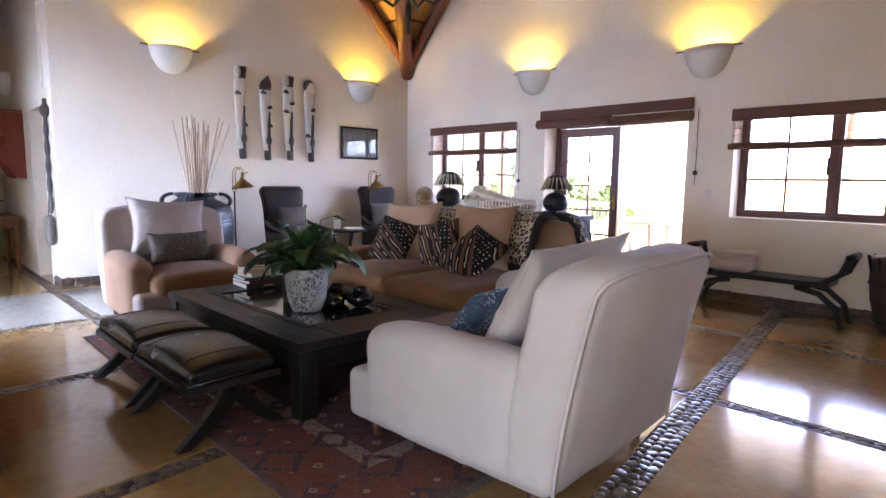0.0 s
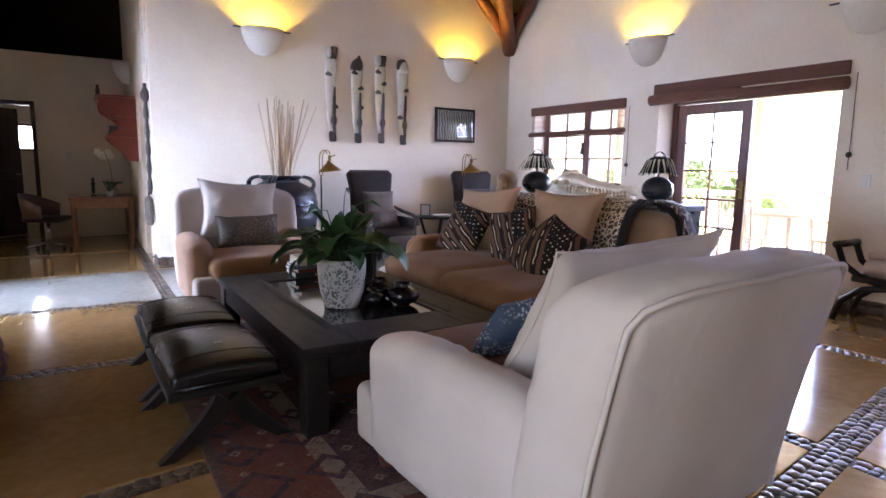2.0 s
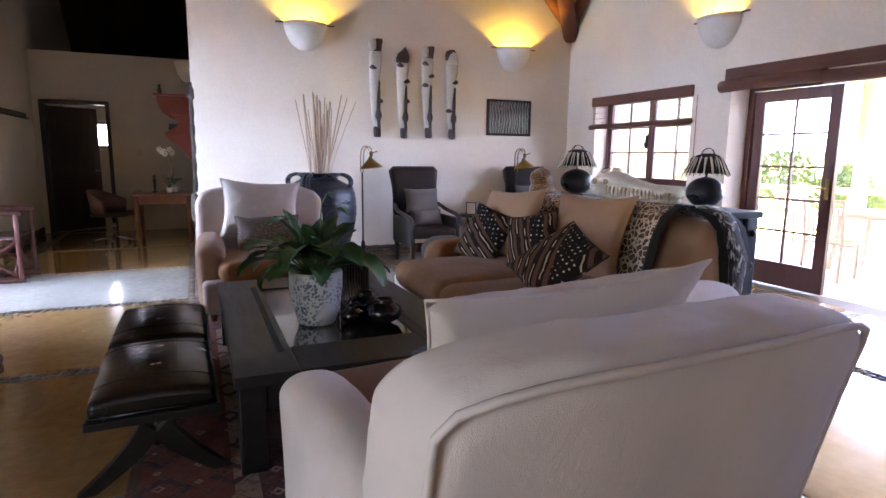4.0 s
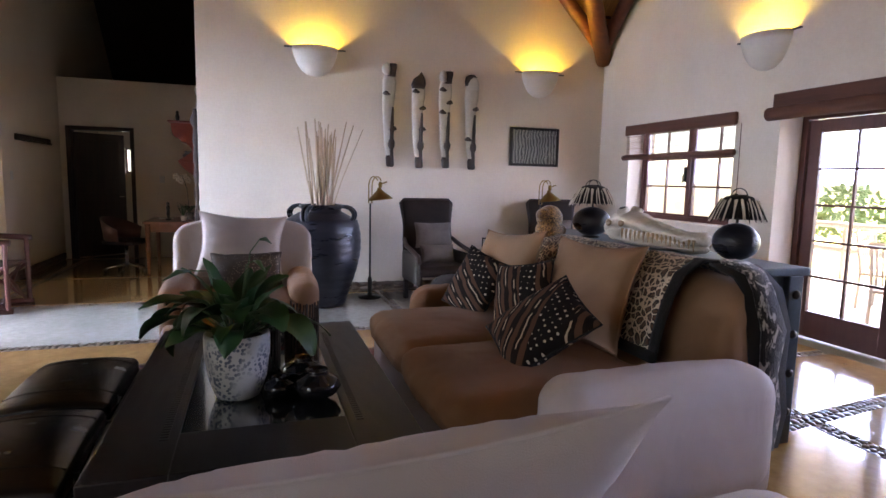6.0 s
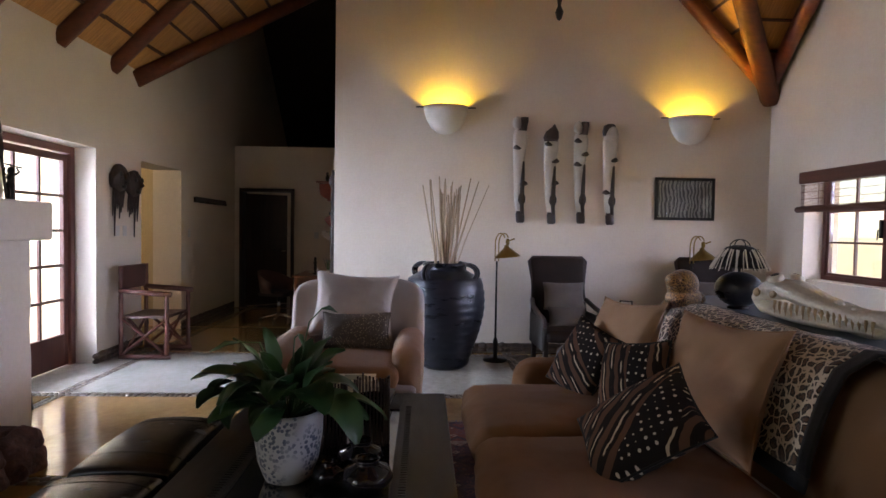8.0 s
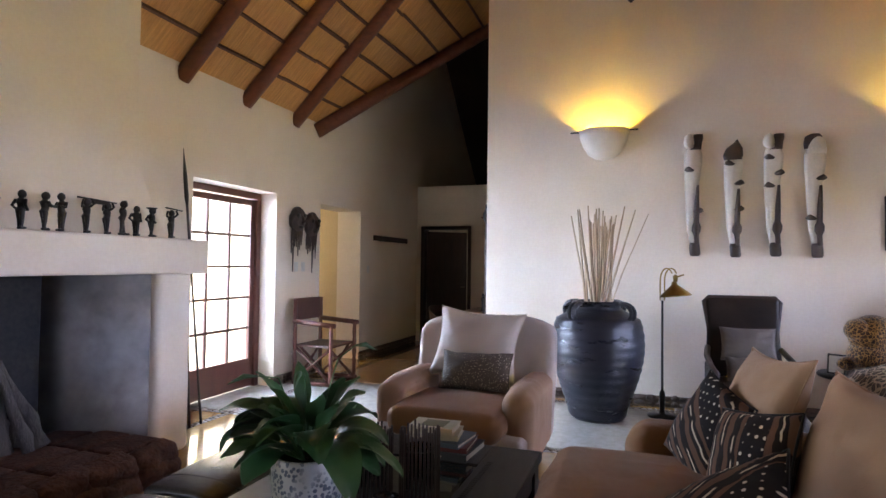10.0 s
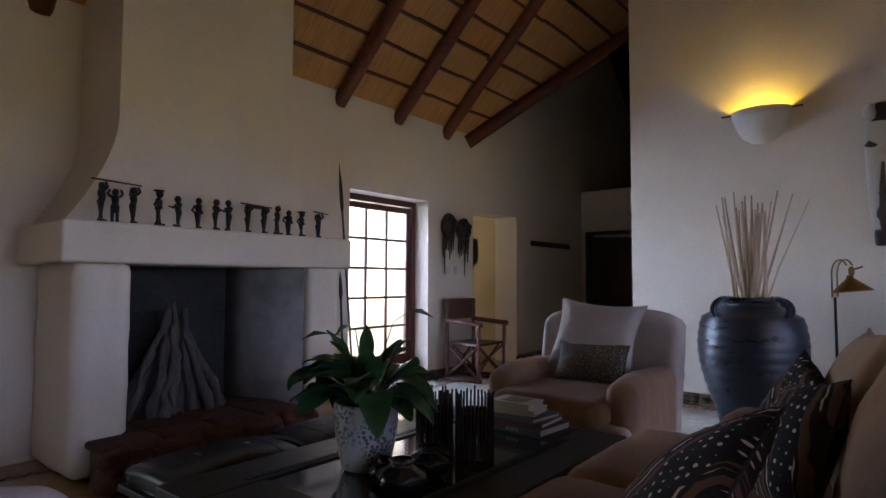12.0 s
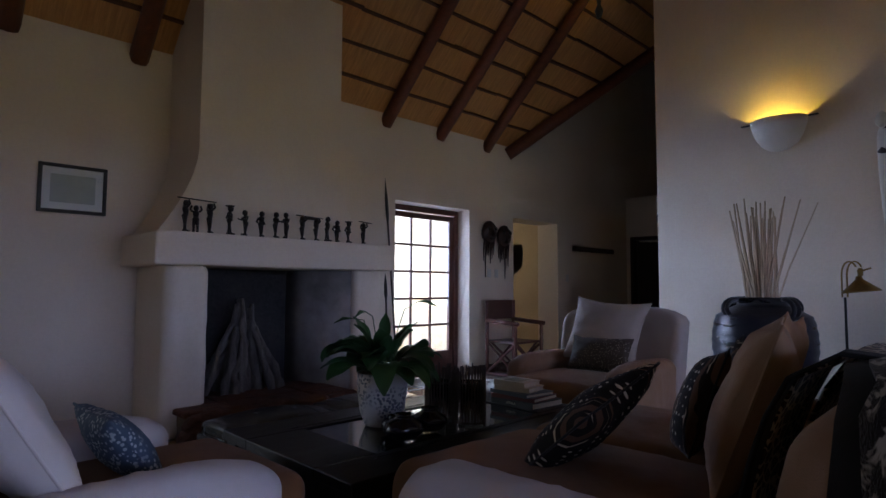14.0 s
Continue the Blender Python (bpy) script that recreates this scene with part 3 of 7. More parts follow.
def wall_along_x(name, y0, y1, x0, x1, top, holes, label):
    """A wall from x0 to x1 with openings (xa, xb, za, zb); top(x) gives its height."""
    xs = sorted({x0, x1, *[h[0] for h in holes], *[h[1] for h in holes], *[x for x in (W, -3.03, 0.84, -7.0, -10.9) if x0 < x < x1]})
    s = Shape()
    for a, b in zip(xs, xs[1:]):
        hs = sorted(h for h in holes if h[0] <= a + 1e-6 and h[1] >= b - 1e-6)
        z = 0.0
        for h in hs:
            if h[2] > z:
                s.box(a, b, y0, y1, z, h[2])
            z = h[3]
        s.add([(x, y, zz) for x in (a, b) for y in (y0, y1) for zz in (z, top(x))],
              [(0, 1, 3, 2), (4, 6, 7, 5), (0, 4, 5, 1), (2, 3, 7, 6), (0, 2, 6, 4), (1, 5, 7, 3)])
    return setting(s.make(name, PLASTER), label, "wall")


def gable(x):
    """The north wing's roof over the north wall."""
    return EAVE + max(0.0, 3.87 - abs(x + 3.03)) + 0.02


def south_top(x):
    return EAVE + 0.02 + max(0.0, 3.87 - abs(x + 10.9)) if x < -7.03 else EAVE + 0.02


WIN1 = (-6.22, -4.45, 1.0, 2.17)
DOORN = (-3.92, -1.9, 0.0, 2.13)
WIN3 = (-1.38, 0.45, 0.95, 2.13)
wall_along_x("wall_north", N, N + T, W - 0.35, E + 0.3, gable, [WIN1, DOORN, WIN3], "cream rough-plastered gable wall with windows and a wide door")
# the third opening is unseen, added to let light reach the armchair's side
DOORS, ARCH, UNSEEN_OPENING = (-6.18, -4.83, 0.0, 2.3), (-8.33, -7.16, 0.0, 2.28), (-0.2, 1.9, 0.0, 2.3)
wall_along_x("wall_south", S - T, S, -14.9, E + 0.3, south_top, [DOORS, ARCH, UNSEEN_OPENING], "cream plastered wall with a glazed door and passage")

# west wall, up to the ridge of the main roof, with its return into the hall
s = Shape()
ys = [1.33, RIDGE_Y, N]
top = lambda y: EAVE + 3.87 - abs(y - RIDGE_Y) + 0.02
for a, b in zip(ys, ys[1:]):
    s.add([(x, y, z) for x in (W - 0.35, W) for y in (a, b) for z in (0, top(y))],
          [(0, 1, 3, 2), (4, 6, 7, 5), (0, 4, 5, 1), (2, 3, 7, 6), (0, 2, 6, 4), (1, 5, 7, 3)])
setting(s.make("wall_west", PLASTER), "tall cream plastered wall with a free end", "wall")
s = Shape()
s.box(-10.67, -8.15, 1.3, 1.72, 0, 6.9)
s.box(-8.15, -7.3, 1.3, 1.72, 2.15, 6.9)
s.box(-7.3, -7.25, 1.3, 1.72, 0, 6.9)
s.box(-8.15, -7.3, 2.4, 2.5, 0, 2.6)
s.box(-8.25, -8.15, 1.72, 2.5, 0, 2.6)
s.box(-7.3, -7.25, 1.72, 2.5, 0, 2.6)
s.box(-8.25, -7.25, 1.72, 2.5, 2.6, 2.7)
setting(s.make("wall_hall_north", PLASTER), "cream plastered hall wall with a doorway recess", "wall")
s = Shape()
s.box(-10.85, -10.67, S, -0.96, 0, 2.97)
s.box(-10.85, -10.67, -0.02, 1.72, 0, 2.97)
s.box(-10.85, -10.67, -0.96, -0.02, 2.19, 2.97)
setting(s.make("wall_hall_west", PLASTER), "low cream plastered wall below a dark loft", "wall")
s = Shape()
s.box(-14.9, -10.85, S, 1.72, 2.75, 2.95)
setting(s.make("ceiling_back_room", PLASTER), "plain white ceiling of the back room", "ceiling")
s = Shape()
s.box(-13.4, -13.2, S, -0.62, 0, 2.75)
s.box(-13.4, -13.2, 0.12, 1.72, 0, 2.75)
s.box(-13.4, -13.2, -0.62, 0.12, 0, 1.45)
s.box(-13.4, -13.2, -0.62, 0.12, 1.97, 2.75)
s.box(-13.2, -10.85, 1.62, 1.72, 0, 2.75)
setting(s.make("wall_back_room", PLASTER), "pale plastered wall of the room beyond the door", "wall")
# loft wall coloured near-black, the darkness of the void is in its colour
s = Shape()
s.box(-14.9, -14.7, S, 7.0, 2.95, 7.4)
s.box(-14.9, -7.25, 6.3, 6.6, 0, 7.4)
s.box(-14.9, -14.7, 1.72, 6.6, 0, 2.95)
setting(s.make("wall_loft", DARKWOODVOID), "back wall of the loft, its unlit dark in the colour", "wall")
s = Shape()
s.box(E, E + 0.3, S, N, 0, 7.4)
setting(s.make("wall_east", PLASTER), "plain cream plastered end wall", "wall")
# passage behind the arch
s = Shape()
s.box(-8.7, -8.55, S - 2.6, S - T, 0, 2.6)
s.box(-7.0, -6.85, S - 2.6, S - T, 0, 2.6)
s.box(-8.7, -6.85, S - 2.75, S - 2.6, 0, 2.6)
s.add([(-8.55, S - 2.6, 0.2), (-8.55, S - T - 0.5, 1.6), (-8.55, S - 2.6, 2.0), (-8.55, S - T - 0.5, 2.0)], [(0, 1, 3, 2)])
setting(s.make("wall_passage", YELLOWWALL), "warm lit wall inside the passage", "wall")
s = Shape()
s.box(-8.7, -6.85, S - 2.75, S - T, 2.6, 2.7)
setting(s.make("ceiling_passage", PLASTER), "plain ceiling of the passage", "ceiling")

# ---- roof: reed ceiling on poles ----
def roof_sheet(name, corners, mat, label):
    nrm = (Vector(corners[1]) - Vector(corners[0])).cross(Vector(corners[2]) - Vector(corners[0])).normalized()
    if nrm.z < 0:
        nrm = -nrm
    k = len(corners)
    vs = [Vector(c) for c in corners] + [Vector(c) + nrm * 0.1 for c in corners]
    fs = [tuple(range(k)), tuple(range(2 * k - 1, k - 1, -1))] + [(i, (i + 1) % k, k + (i + 1) % k, k + i) for i in range(k)]
    return setting(mesh_ob(name, vs, fs, mat), label, "ceiling")


TOP = EAVE + 3.865
VX = -7.03
roof_sheet("ceiling_south", [(VX, S, EAVE), (E, S, EAVE), (E, RIDGE_Y, TOP), (VX - 3.865, RIDGE_Y, TOP)], LATH, "golden reed ceiling between dark red poles")
# these three slopes carry the shade of the unlit roof void as colour
roof_sheet("ceiling_hall_east", [(VX, S, EAVE), (VX - 3.865, RIDGE_Y, TOP), (VX - 3.865, S, TOP)], DARKWOODVOID, "ceiling slope over the hall, coloured dark as unlit")
roof_sheet("ceiling_hall_west", [(VX - 3.865, S, TOP), (VX - 3.865, RIDGE_Y, TOP), (-14.9, RIDGE_Y, EAVE), (-14.9, S, EAVE)], DARKWOODVOID, "ceiling slope over the loft, coloured dark as unlit")
roof_sheet("ceiling_loft", [(-14.9, RIDGE_Y, TOP), (W - 0.3, RIDGE_Y, TOP), (W - 0.3, N, EAVE), (-14.9, N, EAVE)], DARKWOODVOID, "ceiling slope beyond the room, coloured dark as unlit")
roof_sheet("ceiling_north", [(W - 0.05, N, EAVE), (-3.03, RIDGE_Y, TOP), (W - 0.05, RIDGE_Y, TOP)], LATH, "golden reed ceiling above the tall wall")
roof_sheet("ceiling_wing_west", [(W, N, EAVE), (-3.03, N, TOP), (-3.03, RIDGE_Y, TOP)], LATH_B, "golden reed ceiling of the north wing")
roof_sheet("ceiling_wing_east", [(0.84, N, EAVE), (-3.03, RIDGE_Y, TOP), (-3.03, N, TOP)], LATH_B, "golden reed ceiling of the north wing")
roof_sheet("ceiling_north_east", [(0.84, N, EAVE), (E, N, EAVE), (E, RIDGE_Y, TOP), (-3.03, RIDGE_Y, TOP)], LATH, "golden reed ceiling by the end wall")


def pole(name, a, b, r0, r1, label, parent=None):
    a, b = Vector(a), Vector(b)
    s = Shape()
    n = 7
    pts = [a.lerp(b, k / n) + Vector((noise.noise(a + Vector((k, 0, 0))), noise.noise(a + Vector((0, k, 3))), 0)) * 0.012 for k in range(n + 1)]
    s.tube(pts, [r0 + (r1 - r0) * k / n for k in range(n + 1)], 12)
    return tagged(s.make(name, POLE, parent, smooth=True), label, "rafter", "roof poles", "structure")


d = 0.085
for x in (-6.56, -5.62, -4.68, -1.85, -0.9, 0.05, 1.0, 1.95, 2.9):
    pole("roof_pole", (x, S - 0.04, EAVE - d * 1.1 - 0.03), (x, RIDGE_Y, TOP - d), 0.085, 0.07, "round dark red roof pole under the reed ceiling")
pole("roof_pole", (VX, S, EAVE - 0.12), (VX - 3.85, RIDGE_Y, TOP - 0.12), 0.1, 0.085, "heavy round valley pole beside the dark loft")
pole("roof_pole", (W + 0.02, N - 0.02, EAVE - 0.22), (-3.05, RIDGE_Y + 0.02, TOP - 0.16), 0.12, 0.09, "heavy round valley pole rising from the corner")
for k in (0.85, 1.8, 2.75):
    pole("roof_pole", (W + 0.04 + k, N - k - 0.06, EAVE + k - 0.1), (W + 0.04 + k, RIDGE_Y, TOP - d), 0.08, 0.07, "round dark red roof pole under the reed ceiling")
    pole("roof_pole", (W + 0.06 + k, N - k, EAVE + k - 0.1), (-3.03, N - k, TOP - d), 0.08, 0.07, "round dark red roof pole under the reed ceiling")
pole("roof_pole", (W + 0.12, N - 0.14, EAVE - 0.08), (W + 0.12, RIDGE_Y, TOP - 0.12), 0.09, 0.08, "round dark red wall pole along the gable")
pole("roof_pole", (W + 0.14, N - 0.12, EAVE - 0.08), (-3.03, N - 0.12, TOP - 0.12), 0.09, 0.08, "round dark red wall pole along the gable")
pole("roof_pole", (-11, RIDGE_Y, TOP - 0.06), (E, RIDGE_Y, TOP - 0.06), 0.1, 0.1, "long round ridge pole")

# battens across the poles, uneven as split wood is
s = Shape()
k = 0.24
while k < 3.7:
    y, z = S + k, EAVE + k - 0.018
    x = VX - k
    while x < E:
        x2 = min(E, x + 1.35)
        j = [random.uniform(-0.012, 0.012) for _ in range(2)]
        s.tube([(x, y + j[0], z + j[0]), ((x + x2) / 2, y + random.uniform(-0.014, 0.014), z), (x2, y + j[1], z + j[1])], random.uniform(0.019, 0.027), 5)
        x = x2
    k += 0.255 + random.uniform(-0.015, 0.015)
tagged(s.make("ceiling_battens", BATTEN), "rough split battens tied across the roof poles", "batten", kind="stuff")
s = Shape()
for k in [0.3 + 0.26 * i for i in range(13)]:
    s.tube([(W, N - k, EAVE + k - 0.018), (W + k, N - k, EAVE + k - 0.018)], 0.018, 5)
    s.tube([(W + k, N - k, EAVE + k - 0.018), (W + k, N, EAVE + k - 0.018)], 0.018, 5)
tagged(s.make("ceiling_battens", BATTEN), "rough split battens above the corner", "batten", kind="stuff")

# ---- floor: cement slabs between strips of pebbles ----
XS = [(-10.55, 0.1, 0), (-8.5, 0.1, 0), (-6.74, 0.12, 0), (-5.03, 0.12, 0), (-3.3, 0.13, 0), (-1.98, 0.13, -0.13), (-0.34, 0.16, -0.145), (1.3, 0.13, -0.145), (2.9, 0.13, -0.145)]
YS = [(-0.75, 0.1), (1.23, 0.12), (3.44, 0.12), (5.18, 0.13)]
YREF = 3.45
flr = setting(Shape().box(-15, E + 0.3, -4.2, N + T, -0.2, -0.012).make("floor", GROUT), "glossy cement floor of ochre and pale slabs between strips of set pebbles", "floor")
xe = [(-13.4, 0)] + [(v, k) for x, w, k in XS for v in (x - w / 2, x + w / 2)] + [(E, 0)]
ye = [-3.9] + [v for y, w in YS for v in (y - w / 2, y + w / 2)] + [N + 0.05]


def askew(edge, y):
    return edge[0] + edge[1] * (y - YREF)


for i in range(0, len(xe), 2):
    for j in range(0, len(ye), 2):
        g = 0.004
        corners = [(askew(xe[i + a], ye[j + b]) + (g if a == 0 else -g), ye[j + b] + (g if b == 0 else -g)) for a, b in ((0, 0), (1, 0), (1, 1), (0, 1))]
        outer = [(askew(xe[i + a], ye[j + b]), ye[j + b]) for a, b in ((0, 0), (1, 0), (1, 1), (0, 1))]
        vs = [(x, y, -0.04) for x, y in outer] + [(x, y, -0.004) for x, y in outer] + [(x, y, 0.0) for x, y in corners]
        fs = [(3, 2, 1, 0), (8, 9, 10, 11)] + [(4 * r + k, 4 * r + (k + 1) % 4, 4 * r + 4 + (k + 1) % 4, 4 * r + 4 + k) for r in range(2) for k in range(4)]
        mesh_ob("floor_slab", vs, fs, PALECEMENT if i == 6 else CEMENT, False, flr)
PEB = []
for k in range(8):
    vs, fs = rounded((1, 1, 1), 0.49, 2)
    ph = random.random() * 9
    PEB.append(mesh_ob("pebble", [Vector(p) * (1 + 0.22 * noise.noise(Vector(p) * 2 + Vector((ph, k, 0)))) for p in vs], fs, PEBBLE, True).data)
for ob in [o for o in scene.objects if o.name.startswith("pebble")]:
    bpy.data.objects.remove(ob)


def strip_cells(x0, x1, y0, y1):
    wide = x1 - x0 > y1 - y0
    a0, a1, b0, b1 = (x0, x1, y0, y1) if wide else (y0, y1, x0, x1)
    rows = max(2, round((b1 - b0) / 0.052))
    out = []
    for r in range(rows):
        a = a0 + random.uniform(0, 0.04)
        while a < a1:
            ln = random.uniform(0.035, 0.075)
            b = b0 + (r + 0.5) * (b1 - b0) / rows + random.uniform(-0.006, 0.006)
            out.append((a + ln / 2, b, ln, (b1 - b0) / rows) if wide else (b, a + ln / 2, (b1 - b0) / rows, ln))
            a += ln * 1.03
    return out


cells = []
for x, w, k in XS:
    cells += [(cx + k * (cy - YREF), cy, lx, ly) for cx, cy, lx, ly in strip_cells(x - w / 2, x + w / 2, S, N)]
for y, w in YS:
    for i in range(0, len(xe), 2):
        cells += strip_cells(max(askew(xe[i], y), -10.6), askew(xe[i + 1], y), y - w / 2, y + w / 2)
near = sorted(cells, key=lambda c: (c[0] + 0.42) ** 2 + (c[1] - 3.0) ** 2)
PEBBLES_NEAR, PEBBLES_FAR = near[:290], near[290:]
s = Shape()
for x, y, lx, ly in PEBBLES_FAR:
    me = PEB[random.randrange(8)]
    m = pose(x, y, random.uniform(-0.0105, -0.0075), 0, 0, random.uniform(-25, 25)) @ Matrix.Diagonal((lx * 0.98, ly * 1.0, random.uniform(0.019, 0.025), 1))
    s.add([v.co for v in me.vertices], [tuple(p.vertices) for p in me.polygons], m)
ob = s.make("pebble_strip", PEBBLE, flr, smooth=True)
ob["kind"] = "stuff"

# skirting of set stones along the walls
s = Shape()
for a, b, fixed, axis, sign in ((1.33, N, W, "y", 1), (-10.6, -8.33, S, "x", 1), (-7.16, -6.2, S, "x", 1), (-4.83, -4.1, S, "x", 1), (-1.7, -0.2, S, "x", 1), (1.9, E, S, "x", 1), (-6.9, -3.95, N, "x", -1), (-1.88, E, N, "x", -1), (-7.25, -6.9, 1.33, "x", -1)):
    t = a
    bed = ((a, b, min(fixed, fixed + sign * 0.016), max(fixed, fixed + sign * 0.016)) if axis == "x" else (min(fixed, fixed + sign * 0.016), max(fixed, fixed + sign * 0.016), a, b))
    setting(Shape().box(*bed, 0, 0.115).make("trim", GROUT), "brown mortar bed of the stone skirting", "skirting")
    while t < b:
        ln = random.uniform(0.06, 0.15)
        for z in (0.035, 0.088):
            h = random.uniform(0.05, 0.068)
            me = PEB[random.randrange(8)]
            c = (t + ln / 2, fixed + sign * 0.012) if axis == "x" else (fixed + sign * 0.012, t + ln / 2)
            sx, sy = (ln, 0.05) if axis == "x" else (0.05, ln)
            s.add([v.co for v in me.vertices], [tuple(p.vertices) for p in me.polygons], pose(c[0], c[1], z + random.uniform(-0.008, 0.008)) @ Matrix.Diagonal((sx, sy, h, 1)))
        t += ln
tagged(s.make("baseboard", STONE, smooth=True), "skirting of small brown stones set in mortar", "skirting", kind="structure")

# ---- windows, doors, blinds ----
def glazed(name, m, w, h, cols, rows, label, category, mat=MAHOGANY, frame_w=0.06, bar=0.022, bottom=None, depth=0.05):
    """A glazed leaf in its own x-z plane, x from 0 to w: frame, glazing bars, panes."""
    e = empty(name, m, label, category, kind="structure")
    bot = bottom or frame_w
    s = Shape()
    s.box(0, frame_w, -depth / 2, depth / 2, 0, h, c=0.004).box(w - frame_w, w, -depth / 2, depth / 2, 0, h, c=0.004)
    s.box(frame_w, w - frame_w, -depth / 2, depth / 2, 0, bot, c=0.004).box(frame_w, w - frame_w, -depth / 2, depth / 2, h - frame_w, h, c=0.004)
    s.make("leaf_frame", mat, e)
    iw, ih = w - 2 * frame_w, h - frame_w - bot
    for k in range(1, cols):
        x = frame_w + iw * k / cols
        Shape().box(x - bar / 2, x + bar / 2, -0.016, 0.016, bot, h - frame_w, c=0.003).make("glazing_bar", mat, e)
    for k in range(1, rows):
        z = bot + ih * k / rows
        Shape().box(frame_w, w - frame_w, -0.015, 0.015, z - bar / 2, z + bar / 2, c=0.003).make("glazing_bar", mat, e)
    for i in range(cols):
        for j in range(rows):
            x, z = frame_w + iw * i / cols, bot + ih * j / rows
            p = Shape().box(x + bar / 2, x + iw / cols - bar / 2, -0.002, 0.002, z + bar / 2, z + ih / rows - bar / 2).make("pane", PANE, e)
            p.visible_shadow = False
    return e


def lining(name, x0, x1, z0, z1, y, mat=MAHOGANY, w=0.05, d=0.09, sill=True, parent=None):
    s = Shape()
    s.box(x0, x0 + w, y - d / 2, y + d / 2, z0, z1, c=0.004).box(x1 - w, x1, y - d / 2, y + d / 2, z0, z1, c=0.004)
    s.box(x0 + w, x1 - w, y - d / 2, y + d / 2, z1 - w, z1, c=0.004)
    if sill:
        s.box(x0 + w, x1 - w, y - d / 2, y + d / 2, z0, z0 + w, c=0.004)
    return setting(s.make(name, mat, parent), "red-brown wooden frame", "frame")


def window(name, x0, x1, z0, z1, y):
    lining(name.replace("window", "trim_window"), x0 + 0.003, x1 - 0.003, z0 + 0.003, z1 - 0.003, y)
    mid = (x0 + x1) / 2
    Shape().box(mid - 0.03, mid + 0.03, y - 0.04, y + 0.04, z0 + 0.053, z1 - 0.053, c=0.004).make("trim_mullion", MAHOGANY)["kind"] = "structure"
    half = mid - 0.03 - x0 - 0.053
    a = glazed(name, pose(x0 + 0.053, y, z0 + 0.053), half, z1 - z0 - 0.106, 2, 3, "casement with small panes in red-brown wood", "window", frame_w=0.028)
    glazed(name, pose(mid + 0.03, y, z0 + 0.053), half, z1 - z0 - 0.106, 2, 3, "casement with small panes in red-brown wood", "window", frame_w=0.028)
    s = Shape()
    s.box(half - 0.04, half - 0.015, -0.06, -0.03, 0.42, 0.6, c=0.004).tube([(half - 0.03, -0.05, 0.5), (half - 0.03, -0.075, 0.5), (half - 0.03, -0.08, 0.4)], 0.007)
    s.make("window_stay", IRON, a, "black iron window catch")


window("window_1", *WIN1, N + 0.26)
window("window_2", *WIN3, N + 0.26)
lining("trim_door_north", DOORN[0] + 0.003, DOORN[1] - 0.003, 0, DOORN[3] - 0.003, N + 0.33, w=0.06, d=0.12, sill=False)
door = glazed("door_1", pose(DOORN[0] + 0.065, N + 0.33, 0.01), 0.93, 2.05, 2, 5, "closed leaf of a glazed red-brown veranda door", "door", frame_w=0.115, bottom=0.25)
s = Shape().box(0.87, 0.9, -0.05, -0.024, 0.95, 1.15, c=0.004)
s.tube([(0.885, -0.04, 1.06), (0.885, -0.075, 1.06), (0.80, -0.075, 1.06)], 0.009)
s.make("door_handle", BRASS, door, "brass lever handle")
glazed("door_2", pose(DOORN[1] - 0.07, N + 0.36, 0.01, 0, 0, 84), 0.93, 2.05, 2, 5, "leaf of the veranda door standing open outwards", "door", frame_w=0.115, bottom=0.25)
lining("trim_door_south", DOORS[0] + 0.003, DOORS[1] - 0.003, 0, DOORS[3] - 0.003, S - 0.27, w=0.075, d=0.11, sill=False)
door = glazed("door_3", pose(DOORS[0] + 0.08, S - 0.27, 0.01), DOORS[1] - DOORS[0] - 0.16, 2.2, 3, 5, "closed glazed garden door in red-brown wood", "door", frame_w=0.07, bottom=0.33, bar=0.03)
s = Shape().box(1.1, 1.125, 0.025, 0.04, 0.98, 1.16, c=0.003)
s.tube([(1.11, 0.03, 1.06), (1.11, 0.07, 1.06), (1.02, 0.075, 1.06)], 0.009)
s.make("door_handle", IRON, door, "dark lever handle")

# hall door, ajar, in its dark frame
s = Shape()
s.box(-10.9, -10.64, -0.99, -0.93, 0, 2.2, c=0.006).box(-10.9, -10.64, -0.05, 0.01, 0, 2.2, c=0.006).box(-10.9, -10.64, -0.93, -0.05, 2.14, 2.2, c=0.006)
setting(s.make("trim_door_hall", DARKWOODVOID), "dark wooden door frame", "frame")
e = empty("door_4", pose(-10.8, -0.92, 0.01, 0, 0, 128), "dark wooden hall door standing ajar", "door", kind="structure")
Shape().box(0, 0.82, -0.02, 0.02, 0, 2.1, c=0.004).make("door_leaf", DARKWOODVOID, e)
for z0, z1 in ((0.12, 0.95), (1.08, 1.98)):
    for x0, x1 in ((0.1, 0.38), (0.44, 0.72)):
        Shape().box(x0, x1, -0.028, 0.028, z0, z1, c=0.012).make("door_panel", DARKWOODVOID, e)
Shape().tube([(0.76, -0.02, 1.02), (0.76, -0.07, 1.02), (0.68, -0.07, 1.02)], 0.009).make("door_handle", STEEL, e, "steel lever handle")
e = glazed("window_3", pose(-13.3, -0.62, 1.45, 0, 0, 90), 0.74, 0.52, 1, 1, "small bright window of the back room", "window", frame_w=0.04)


